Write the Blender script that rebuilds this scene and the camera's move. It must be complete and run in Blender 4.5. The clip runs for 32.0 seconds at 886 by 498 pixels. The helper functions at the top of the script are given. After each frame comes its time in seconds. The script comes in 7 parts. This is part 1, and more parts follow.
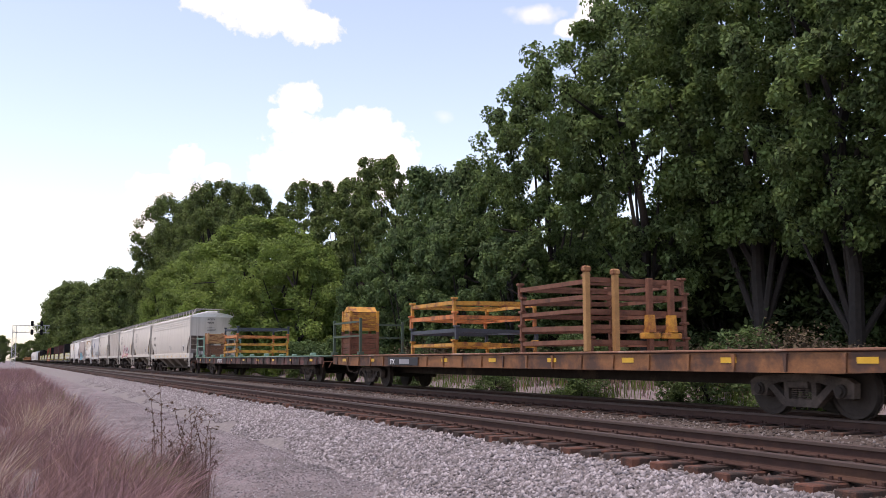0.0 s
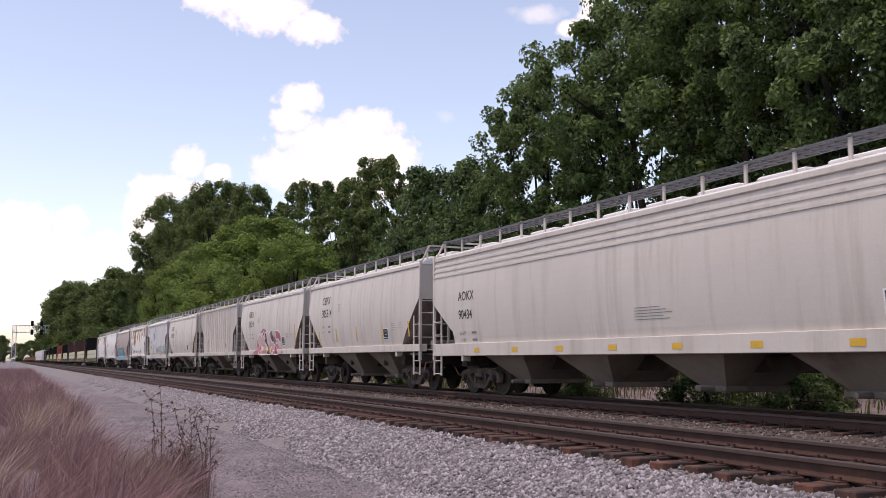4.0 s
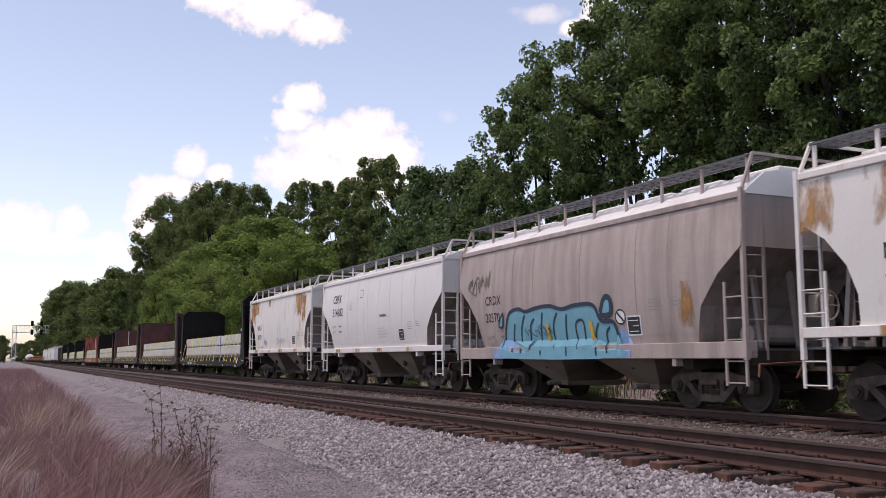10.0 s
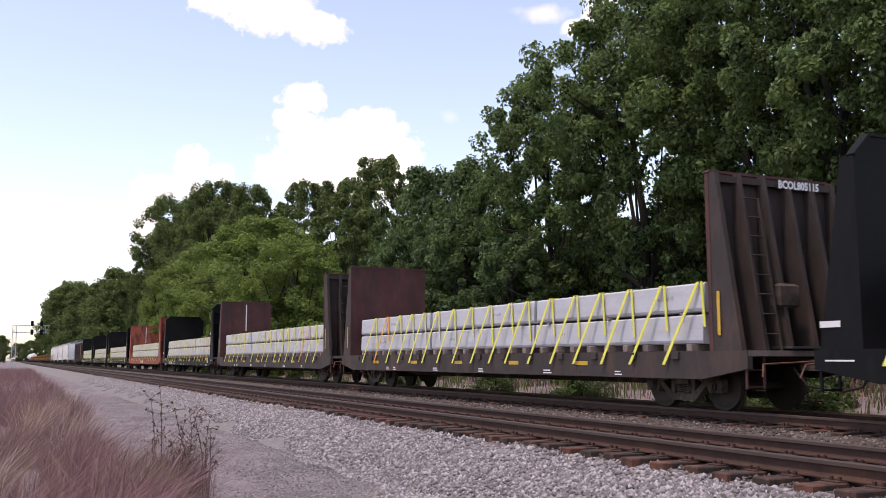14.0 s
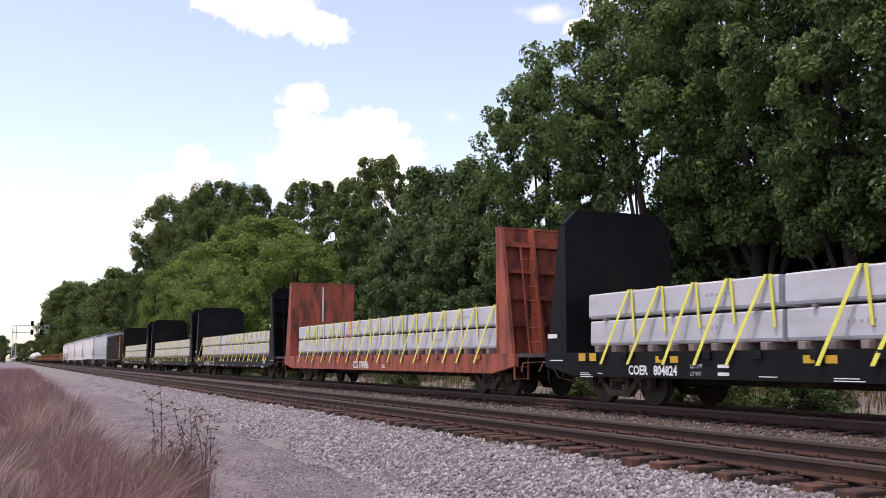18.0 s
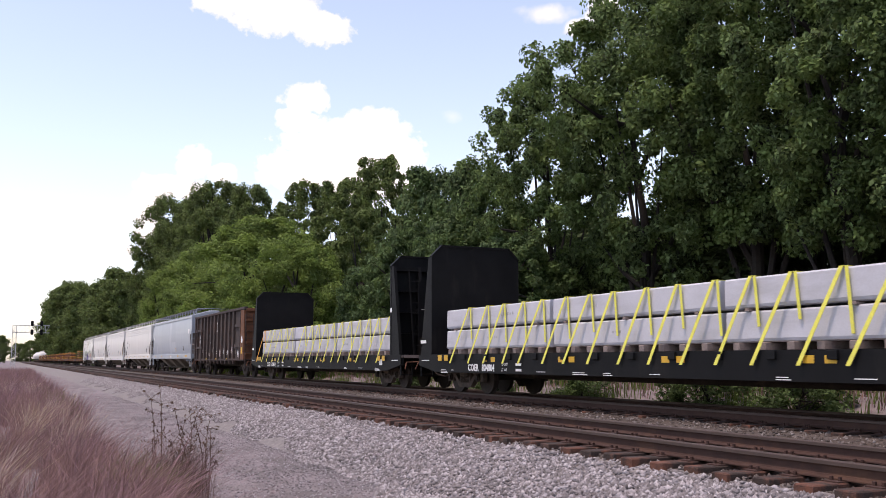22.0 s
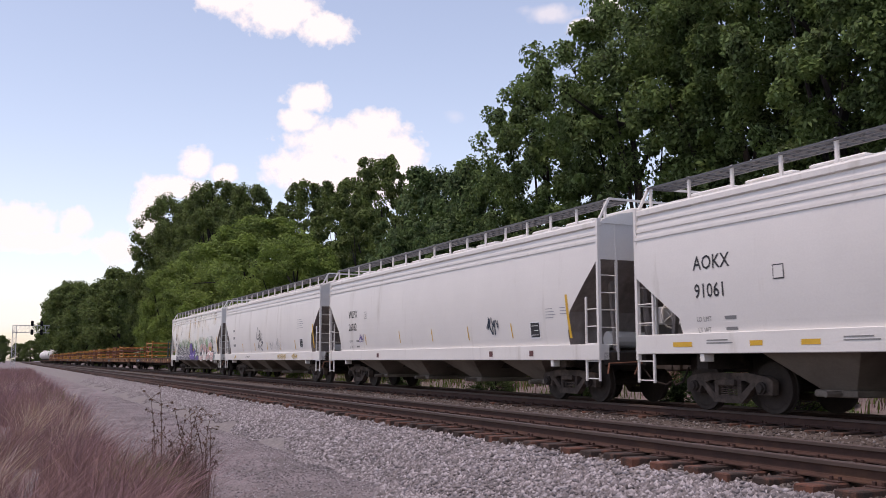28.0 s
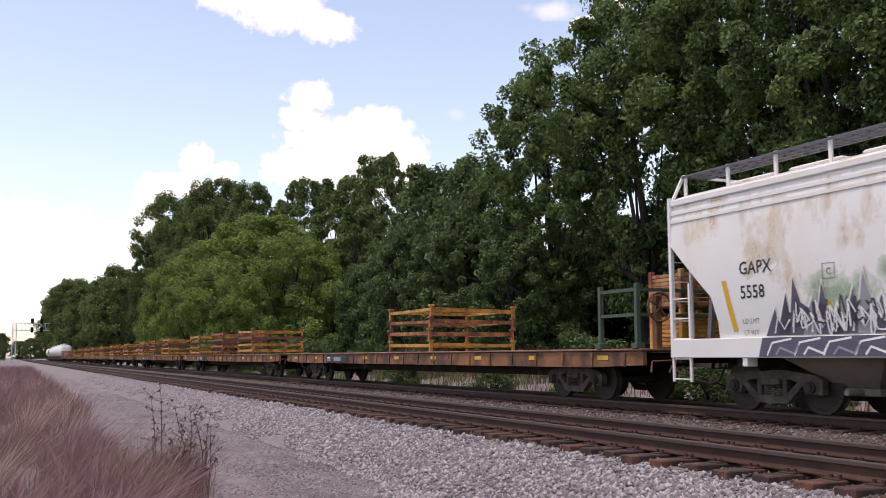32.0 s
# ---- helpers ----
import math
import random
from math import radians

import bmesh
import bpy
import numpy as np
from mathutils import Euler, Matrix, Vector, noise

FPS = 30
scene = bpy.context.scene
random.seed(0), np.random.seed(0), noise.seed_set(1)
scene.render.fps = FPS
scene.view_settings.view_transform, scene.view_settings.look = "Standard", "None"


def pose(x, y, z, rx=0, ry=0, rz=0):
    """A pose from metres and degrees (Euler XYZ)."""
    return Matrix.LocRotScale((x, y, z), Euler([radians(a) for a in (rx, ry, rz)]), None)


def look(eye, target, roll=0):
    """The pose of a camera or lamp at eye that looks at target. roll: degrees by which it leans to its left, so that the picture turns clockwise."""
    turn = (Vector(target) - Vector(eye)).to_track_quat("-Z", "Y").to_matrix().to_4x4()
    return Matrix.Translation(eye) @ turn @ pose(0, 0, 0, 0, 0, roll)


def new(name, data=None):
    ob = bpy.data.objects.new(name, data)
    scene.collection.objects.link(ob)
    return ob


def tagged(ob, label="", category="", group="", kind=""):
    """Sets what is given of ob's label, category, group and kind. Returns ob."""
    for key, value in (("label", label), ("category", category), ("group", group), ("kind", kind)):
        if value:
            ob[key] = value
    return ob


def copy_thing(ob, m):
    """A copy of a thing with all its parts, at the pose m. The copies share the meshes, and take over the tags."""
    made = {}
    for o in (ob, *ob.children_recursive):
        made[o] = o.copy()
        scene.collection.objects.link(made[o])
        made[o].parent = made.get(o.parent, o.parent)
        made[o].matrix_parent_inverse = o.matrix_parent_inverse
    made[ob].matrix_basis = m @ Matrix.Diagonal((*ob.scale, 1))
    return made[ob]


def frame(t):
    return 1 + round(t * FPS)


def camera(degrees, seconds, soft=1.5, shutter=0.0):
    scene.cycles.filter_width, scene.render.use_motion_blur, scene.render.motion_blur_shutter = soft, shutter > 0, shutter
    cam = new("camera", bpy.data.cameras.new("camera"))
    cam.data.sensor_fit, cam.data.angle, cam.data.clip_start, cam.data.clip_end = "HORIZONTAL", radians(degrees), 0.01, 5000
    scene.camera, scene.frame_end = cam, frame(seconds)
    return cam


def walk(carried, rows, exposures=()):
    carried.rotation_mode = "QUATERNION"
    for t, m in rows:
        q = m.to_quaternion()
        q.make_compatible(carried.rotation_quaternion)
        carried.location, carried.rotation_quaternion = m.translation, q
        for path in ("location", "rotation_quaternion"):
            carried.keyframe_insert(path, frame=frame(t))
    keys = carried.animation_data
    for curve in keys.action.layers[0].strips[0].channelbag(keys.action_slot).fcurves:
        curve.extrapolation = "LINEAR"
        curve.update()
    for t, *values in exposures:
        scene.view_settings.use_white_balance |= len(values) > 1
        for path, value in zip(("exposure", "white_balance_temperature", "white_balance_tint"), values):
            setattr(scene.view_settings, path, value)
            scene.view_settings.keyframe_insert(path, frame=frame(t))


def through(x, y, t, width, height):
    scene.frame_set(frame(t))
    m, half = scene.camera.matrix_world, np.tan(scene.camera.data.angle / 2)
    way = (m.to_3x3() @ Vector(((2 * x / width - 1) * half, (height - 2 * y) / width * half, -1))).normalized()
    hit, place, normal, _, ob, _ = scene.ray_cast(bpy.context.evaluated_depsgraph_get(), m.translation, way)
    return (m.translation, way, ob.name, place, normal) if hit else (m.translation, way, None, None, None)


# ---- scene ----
# The camera stands on a tripod beside the line; it is nudged down a little in the last half second.
cam = camera(50.83, 32.0, soft=0.85, shutter=0.06)
EYE_Z = 0.953
def cam_pose(tilt, turn, roll=0.0):
    return pose(0, 0, EYE_Z, 90 + tilt, 0, -turn) @ pose(0, 0, 0, 0, 0, roll)
TILT, TURN = 6.79, 25.03
walk(cam, [(0, cam_pose(TILT, TURN)), (31.0, cam_pose(TILT, TURN)), (31.2, cam_pose(TILT, TURN)),
           (31.5, cam_pose(TILT - 0.10, TURN)), (32.0, cam_pose(TILT - 0.14, TURN))],
     exposures=[(t, e, *((7080, 22) if e > 0.7 else (7050, 24))) for t, e in ((0, 0.86), (2.5, 0.8), (3.5, 0.66), (5.5, 0.54), (9, 0.5), (11, 0.5), (12, 0.56), (13, 0.82), (24, 0.85), (25.5, 0.74), (27.5, 0.48), (30.5, 0.44), (31.2, 0.48), (32, 0.72))])

# ---------------------------------------------------------------- light
SUN_EL, SUN_AZ = 70.0, -100.0          # azimuth clockwise from +y (the way along the line)
world = bpy.data.worlds.new("sky")
scene.world = world
world.use_nodes = True
wn = world.node_tree.nodes
sky = wn.new("ShaderNodeTexSky")
sky.sky_type, sky.sun_disc = "NISHITA", False
sky.sun_elevation, sky.sun_rotation = radians(SUN_EL), radians(SUN_AZ)
sky.air_density, sky.dust_density, sky.ozone_density = 1.0, 0.9, 1.0
haze = wn.new("ShaderNodeHueSaturation")
haze.inputs["Saturation"].default_value = 0.82
haze.inputs["Hue"].default_value = 0.496
world.node_tree.links.new(sky.outputs[0], haze.inputs["Color"])
world.node_tree.links.new(haze.outputs[0], wn["Background"].inputs[0])
wn["Background"].inputs[1].default_value = 0.15
sun = new("sun", bpy.data.lights.new("sun", "SUN"))
sun.data.energy, sun.data.angle, sun.data.color = 1.4, radians(4), (1.0, 0.88, 0.74)
sd = Vector((math.sin(radians(SUN_AZ)) * math.cos(radians(SUN_EL)), math.cos(radians(SUN_AZ)) * math.cos(radians(SUN_EL)), math.sin(radians(SUN_EL))))
sun.matrix_world = look(sd * 100, (0, 0, 0))

# ---------------------------------------------------------------- materials
def ramp(nt, fac, stops):
    r = nt.nodes.new("ShaderNodeValToRGB")
    while len(r.color_ramp.elements) < len(stops):
        r.color_ramp.elements.new(0.5)
    for e, (p, c) in zip(r.color_ramp.elements, stops):
        e.position, e.color = p, (*c, 1) if len(c) == 3 else c
    nt.links.new(fac, r.inputs[0])
    return r.outputs[0]

def coords(nt, scale=(1, 1, 1), rand=0.0):
    tc = nt.nodes.new("ShaderNodeTexCoord")
    mp = nt.nodes.new("ShaderNodeMapping")
    mp.inputs["Scale"].default_value = scale
    nt.links.new(tc.outputs["Object"], mp.inputs[0])
    if rand:
        oi = nt.nodes.new("ShaderNodeObjectInfo")
        mu = nt.nodes.new("ShaderNodeMath")
        mu.operation = "MULTIPLY"
        mu.inputs[1].default_value = rand
        nt.links.new(oi.outputs["Random"], mu.inputs[0])
        nt.links.new(mu.outputs[0], mp.inputs["Location"])
    return mp.outputs[0]

def noise_of(nt, vec, scale, detail=6, rough=0.6):
    n = nt.nodes.new("ShaderNodeTexNoise")
    n.inputs["Scale"].default_value, n.inputs["Detail"].default_value, n.inputs["Roughness"].default_value = scale, detail, rough
    nt.links.new(vec, n.inputs["Vector"])
    return n.outputs["Fac"]

def mix(nt, fac, a, b):
    m = nt.nodes.new("ShaderNodeMix")
    m.data_type = "RGBA"
    for sock, v in ((m.inputs[0], fac), (m.inputs[6], a), (m.inputs[7], b)):
        if isinstance(v, bpy.types.NodeSocket):
            nt.links.new(v, sock)
        else:
            sock.default_value = v if isinstance(v, float) else (*v, 1)
    return m.outputs[2]

def sh(c, k):
    return tuple(min(1.0, v * k) for v in c)

def surface(name, base, rough=0.6, metal=0.0, spread=0.25, scale=3.0, bump=0.15, bump_scale=30.0, stain=None, stain_at=(0.55, 0.7), stain_scale=(1, 1, 1), rand=0.0, spec=0.4):
    """A node material: base colour varied at two scales, an optional stain (rust, soot, dust) with its own shape, and fine relief."""
    m = bpy.data.materials.new(name)
    m.use_nodes = True
    nt = m.node_tree
    b = nt.nodes["Principled BSDF"]
    vec = coords(nt, rand=rand)
    col = ramp(nt, noise_of(nt, vec, scale), [(0.3, sh(base, 1 - spread)), (0.7, sh(base, 1 + spread))])
    fine = noise_of(nt, vec, bump_scale, 4)
    col = mix(nt, 0.35, col, ramp(nt, fine, [(0.35, sh(base, 1 - spread * 1.3)), (0.65, sh(base, 1 + spread))]))
    if stain:
        sv = coords(nt, stain_scale, rand=rand)
        f = ramp(nt, noise_of(nt, sv, 1.0, 8, 0.65), [(stain_at[0], (0, 0, 0)), (stain_at[1], (1, 1, 1))])
        col = mix(nt, f, col, stain)
    nt.links.new(col, b.inputs["Base Color"])
    b.inputs["Metallic"].default_value = metal
    b.inputs["Specular IOR Level"].default_value = spec
    nt.links.new(ramp(nt, fine, [(0.2, (max(rough - 0.12, 0.05),) * 3), (0.8, (min(rough + 0.12, 1),) * 3)]), b.inputs["Roughness"])
    if bump:
        bp = nt.nodes.new("ShaderNodeBump")
        bp.inputs["Strength"].default_value, bp.inputs["Distance"].default_value = bump, 0.02
        nt.links.new(fine, bp.inputs["Height"])
        nt.links.new(bp.outputs[0], b.inputs["Normal"])
    return m

def leaf_mat(name, base, spread=0.5, through=0.35):
    m = bpy.data.materials.new(name)
    m.use_nodes = True
    nt = m.node_tree
    b = nt.nodes["Principled BSDF"]
    g = nt.nodes.new("ShaderNodeNewGeometry")
    c = ramp(nt, g.outputs["Random Per Island"], [(0.0, sh(base, 1 - spread)), (0.6, base), (1.0, sh(base, 1 + spread))])
    big = noise_of(nt, coords(nt), 0.8, 3)
    c = mix(nt, ramp(nt, big, [(0.40, (0, 0, 0)), (0.62, (0.65, 0.65, 0.65))]), c, (base[0] * 1.35, base[1] * 1.4, base[2] * 0.9))
    nt.links.new(c, b.inputs["Base Color"])
    b.inputs["Roughness"].default_value, b.inputs["Specular IOR Level"].default_value = 0.7, 0.15
    t = nt.nodes.new("ShaderNodeBsdfTranslucent")
    nt.links.new(c, t.inputs[0])
    ms = nt.nodes.new("ShaderNodeMixShader")
    ms.inputs[0].default_value = through
    nt.links.new(b.outputs[0], ms.inputs[1])
    nt.links.new(t.outputs[0], ms.inputs[2])
    nt.links.new(ms.outputs[0], nt.nodes["Material Output"].inputs[0])
    return m

def calc(nt, op, a, b):
    n = nt.nodes.new("ShaderNodeMath")
    n.operation = op
    for k, v in enumerate((a, b)):
        if isinstance(v, bpy.types.NodeSocket):
            nt.links.new(v, n.inputs[k])
        else:
            n.inputs[k].default_value = v
    return n.outputs[0]

def spray(name, base, cover=(0.42, 0.6), scale=(1, 1, 1), fade=0, stain=None):
    """A thin broken coat (rust bloom, overspray): the paint under it shows through the gaps; with fade it thins out towards its rim."""
    m = surface(name, base, 0.8, spread=0.25, scale=4, bump=0.05, stain=stain, stain_scale=(3, 3, 2))
    nt = m.node_tree
    n = noise_of(nt, coords(nt, scale, rand=50), 1.0, 9, 0.65)
    if fade:
        tc = nt.nodes.new("ShaderNodeTexCoord")
        sp = nt.nodes.new("ShaderNodeSeparateXYZ")
        nt.links.new(tc.outputs["Generated"], sp.inputs[0])
        side = calc(nt, "MULTIPLY", calc(nt, "SUBTRACT", 0.5, calc(nt, "ABSOLUTE", calc(nt, "SUBTRACT", sp.outputs[1], 0.5), 0.0)), 0.9)
        low = calc(nt, "MULTIPLY", sp.outputs[2], 0.9)
        high = calc(nt, "MULTIPLY", calc(nt, "SUBTRACT", 1.0, sp.outputs[2]), fade)
        rim = calc(nt, "MINIMUM", calc(nt, "MINIMUM", side, 0.3), calc(nt, "MINIMUM", calc(nt, "MINIMUM", low, high), 0.35))
        n = calc(nt, "ADD", calc(nt, "MULTIPLY", n, 0.9), rim)
    f = ramp(nt, n, [(cover[0], (0, 0, 0)), (cover[1], (1, 1, 1))])
    ms = nt.nodes.new("ShaderNodeMixShader")
    tr = nt.nodes.new("ShaderNodeBsdfTransparent")
    nt.links.new(f, ms.inputs[0])
    nt.links.new(tr.outputs[0], ms.inputs[1])
    nt.links.new(nt.nodes["Principled BSDF"].outputs[0], ms.inputs[2])
    nt.links.new(ms.outputs[0], nt.nodes["Material Output"].inputs[0])
    return m

GRIME = (0.09, 0.07, 0.055)
MAT = dict(
    white=surface("white_car_paint", (0.68, 0.655, 0.63), 0.45, spread=0.06, scale=0.6, bump=0.04, stain=(0.42, 0.38, 0.33), stain_at=(0.58, 0.85), stain_scale=(1.2, 1.6, 0.25), rand=40),
    warm=surface("cream_grey_car_paint", (0.56, 0.51, 0.455), 0.5, spread=0.08, scale=0.6, bump=0.04, stain=(0.33, 0.29, 0.24), stain_at=(0.5, 0.85), stain_scale=(1.5, 2.2, 0.2), rand=40),
    ribbed=surface("weathered_cream_paint", (0.52, 0.48, 0.43), 0.6, spread=0.12, scale=0.8, bump=0.06, stain=(0.30, 0.25, 0.21), stain_at=(0.45, 0.75), stain_scale=(2, 2.6, 0.2), rand=40),
    dull=surface("sooty_grey_car_paint", (0.40, 0.33, 0.30), 0.6, spread=0.15, scale=0.8, bump=0.06, stain=(0.2, 0.17, 0.15), stain_at=(0.45, 0.8), stain_scale=(2, 2.4, 0.22), rand=40),
    blue=surface("blue_grey_car_paint", (0.34, 0.37, 0.42), 0.4, spread=0.08, scale=0.5, bump=0.03, stain=(0.42, 0.44, 0.47), stain_at=(0.5, 0.8), stain_scale=(0.8, 0.8, 0.2), rand=40),
    pale=surface("pale_blue_grey_paint", (0.50, 0.48, 0.475), 0.5, spread=0.08, scale=0.6, bump=0.04, stain=(0.36, 0.335, 0.325), stain_at=(0.5, 0.85), stain_scale=(1.2, 1.8, 0.25), rand=40),
    stained=surface("ochre_stained_white_paint", (0.70, 0.69, 0.66), 0.5, spread=0.06, scale=0.6, bump=0.04, stain=(0.66, 0.595, 0.48), stain_at=(0.5, 0.8), stain_scale=(0.9, 0.9, 0.4), rand=40),
    rusty=surface("rust_streaked_white_paint", (0.68, 0.66, 0.62), 0.5, spread=0.08, scale=0.6, bump=0.05, stain=(0.49, 0.35, 0.21), stain_at=(0.55, 0.72), stain_scale=(1.5, 1.5, 0.45), rand=40),
    # Paler than the side paints: sunlight on the roofs put into the colour.
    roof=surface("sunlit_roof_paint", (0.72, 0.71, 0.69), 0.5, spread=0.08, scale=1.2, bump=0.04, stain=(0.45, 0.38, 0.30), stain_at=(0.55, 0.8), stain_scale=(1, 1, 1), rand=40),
    under=surface("grimy_underframe", (0.036, 0.029, 0.026), 0.85, spec=0.12, spread=0.4, scale=3, bump=0.2, stain=(0.11, 0.08, 0.06), rand=30),
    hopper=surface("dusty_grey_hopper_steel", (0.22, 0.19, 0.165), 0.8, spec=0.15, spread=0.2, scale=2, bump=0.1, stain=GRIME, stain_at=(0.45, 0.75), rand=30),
    truck=surface("rusty_dusty_truck_steel", (0.062, 0.049, 0.043), 0.85, spec=0.12, spread=0.4, scale=4, bump=0.25, stain=(0.15, 0.115, 0.095), stain_at=(0.45, 0.75), stain_scale=(3, 3, 3), rand=30),
    slope=surface("grimy_end_sheet", (0.27, 0.235, 0.22), 0.8, spread=0.25, scale=1.5, bump=0.1, stain=(0.11, 0.088, 0.078), stain_at=(0.45, 0.72), stain_scale=(1.5, 1.5, 0.6), rand=30),
    sill_dark=surface("brown_black_sill", (0.03, 0.02, 0.018), 0.75, spread=0.35, scale=1.5, bump=0.1, stain=(0.13, 0.06, 0.05), stain_at=(0.47, 0.58), stain_scale=(1.2, 1.2, 1.2), rand=30),
    wheel=surface("wheel_steel", (0.044, 0.035, 0.031), 0.75, metal=0.1, spec=0.2, spread=0.3, scale=5, bump=0.1),
    grating=surface("galvanised_grating", (0.12, 0.12, 0.125), 0.5, metal=0.5, spread=0.2, scale=8),
    black=surface("black_car_paint", spec=0.15, base=(0.007, 0.007, 0.008), rough=0.6, spread=0.4, scale=1.5, bump=0.05, stain=(0.022, 0.02, 0.018), stain_at=(0.55, 0.85), stain_scale=(1.5, 1.5, 0.5), rand=30),
    maroon=surface("faded_maroon_paint", (0.088, 0.032, 0.03), 0.75, spread=0.35, scale=1.5, bump=0.1, stain=(0.042, 0.026, 0.024), stain_at=(0.45, 0.7), stain_scale=(2.6, 2.6, 0.5), rand=30),
    brown=surface("dark_brown_car_paint", (0.045, 0.034, 0.031), 0.75, spread=0.35, scale=1.5, bump=0.1, stain=(0.115, 0.06, 0.045), stain_at=(0.5, 0.8), stain_scale=(2.2, 2.2, 0.6), rand=30),
    red=surface("sun_faded_red_paint", (0.36, 0.085, 0.05), 0.7, spread=0.25, scale=1.5, bump=0.1, stain=(0.09, 0.035, 0.027), stain_at=(0.46, 0.66), stain_scale=(3.0, 3.0, 0.7), rand=30),
    gon=surface("rusted_brown_gondola", (0.052, 0.037, 0.034), 0.8, spread=0.35, scale=1.5, bump=0.5, bump_scale=5, stain=(0.11, 0.055, 0.037), stain_at=(0.5, 0.8), rand=30),
    orange=surface("rusty_orange_steel", (0.15, 0.062, 0.032), 0.8, spread=0.35, scale=2, bump=0.15, stain=(0.21, 0.09, 0.04), rand=30),
    deck_rust=surface("rusty_deck_edge", (0.23, 0.115, 0.075), 0.8, spread=0.3, scale=2, bump=0.15, stain=(0.36, 0.27, 0.22), rand=30),
    sill_yellow=surface("worn_yellow_brown_sill", (0.24, 0.105, 0.045), 0.75, spread=0.35, scale=1.5, bump=0.1, stain=(0.08, 0.042, 0.03), stain_at=(0.46, 0.6), rand=30),
    green=surface("pale_green_machine_paint", (0.17, 0.28, 0.22), 0.6, spread=0.2, scale=3, bump=0.05, stain=(0.22, 0.16, 0.10), rand=30),
    rack_yellow=surface("chipped_yellow_rack_paint", (0.53, 0.265, 0.045), 0.6, spread=0.25, scale=4, bump=0.1, stain=(0.24, 0.09, 0.035), stain_at=(0.46, 0.6), stain_scale=(3, 3, 3), rand=30),
    rack_orange=surface("faded_orange_rack_paint", (0.56, 0.19, 0.06), 0.6, spread=0.25, scale=4, bump=0.1, stain=(0.24, 0.09, 0.045), stain_at=(0.5, 0.62), stain_scale=(3, 3, 3), rand=30),
    rack_wood=surface("tan_crate_wood", (0.36, 0.20, 0.08), 0.8, spread=0.25, scale=5, bump=0.2, rand=30),
    rack_rust=surface("rusted_rack_steel", (0.165, 0.072, 0.045), 0.8, spread=0.4, scale=4, bump=0.2, stain=(0.075, 0.038, 0.03), stain_scale=(3, 3, 3), rand=30),
    rack_weathered=surface("rust_worn_orange_rack_paint", (0.40, 0.165, 0.06), 0.7, spread=0.3, scale=4, bump=0.1, stain=(0.16, 0.06, 0.035), stain_at=(0.42, 0.56), stain_scale=(3, 3, 3), rand=30),
    rack_dark=surface("blue_black_rack_steel", (0.05, 0.06, 0.075), 0.6, spread=0.3, scale=4, rand=30),
    concrete=surface("pale_concrete", (0.50, 0.50, 0.54), 0.8, spread=0.1, scale=1.5, bump=0.1, stain=(0.37, 0.365, 0.385), stain_at=(0.5, 0.8), stain_scale=(1.5, 0.6, 2.5), rand=60),
    strap=surface("yellow_polyester_webbing", (0.72, 0.68, 0.11), 0.6, spread=0.12, scale=6, bump=0.05, rand=20),
    strap_o=surface("orange_polyester_webbing", (0.80, 0.36, 0.03), 0.6, spread=0.12, scale=6, bump=0.05),
    wood=surface("weathered_dunnage_wood", (0.22, 0.175, 0.16), 0.85, spread=0.35, scale=3, bump=0.3, rand=40),
    letters=surface("black_stencil_paint", (0.025, 0.025, 0.03), 0.6, spread=0.2, bump=0),
    letters_w=surface("white_stencil_paint", (0.75, 0.75, 0.75), 0.6, spread=0.08, bump=0),
    reflect=surface("yellow_reflector", (0.62, 0.36, 0.03), 0.45, spread=0.15, bump=0),
    rail=surface("brown_rail_steel", (0.062, 0.031, 0.024), 0.85, metal=0.2, spread=0.25, scale=4, bump=0.1, stain=(0.085, 0.042, 0.027)),
    railhead=surface("worn_rail_head", (0.075, 0.05, 0.042), 0.6, metal=0.2, spread=0.15, scale=4, bump=0.03),
    tie=surface("creosoted_tie_wood", (0.04, 0.026, 0.021), 0.85, spread=0.4, scale=5, bump=0.5, bump_scale=45, stain=(0.15, 0.058, 0.036), stain_at=(0.48, 0.66), stain_scale=(3, 3, 3), rand=60),
    bark=surface("tree_bark", (0.024, 0.020, 0.018), 0.9, spread=0.35, scale=6, bump=0.6, bump_scale=18),
    stained_gravel=surface("rust_stained_ballast", (0.085, 0.064, 0.056), 0.95, spread=0.45, scale=9, bump=0.9, bump_scale=22, stain=(0.14, 0.12, 0.11), stain_at=(0.52, 0.7), stain_scale=(0.9, 0.25, 0.5)),
    gravel=surface("limestone_ballast", (0.20, 0.178, 0.174), 0.9, spread=0.45, scale=9, bump=0.9, bump_scale=22, stain=(0.20, 0.17, 0.155), stain_at=(0.5, 0.75), stain_scale=(0.5, 0.5, 0.5)),
    dirt=surface("dusty_stone_track", (0.228, 0.192, 0.198), 0.95, spread=0.3, scale=1.1, bump=0.8, bump_scale=40, stain=(0.12, 0.102, 0.10), stain_at=(0.47, 0.68), stain_scale=(1.6, 0.42, 0.5)),
    steel=surface("galvanised_signal_steel", (0.45, 0.46, 0.47), 0.5, metal=0.3, spread=0.1, scale=4),
    g_rose=surface("sprayed_rose", (0.42, 0.08, 0.11), 0.6, spread=0.15), g_maroon=surface("sprayed_maroon", (0.12, 0.045, 0.045), 0.6, spread=0.15),
    g_tan=surface("sprayed_tan", (0.36, 0.22, 0.12), 0.6, spread=0.15), g_white=surface("sprayed_white", (0.75, 0.73, 0.72), 0.6, spread=0.06), g_cyan=surface("sprayed_pale_blue", (0.14, 0.36, 0.44), 0.6, spread=0.15),
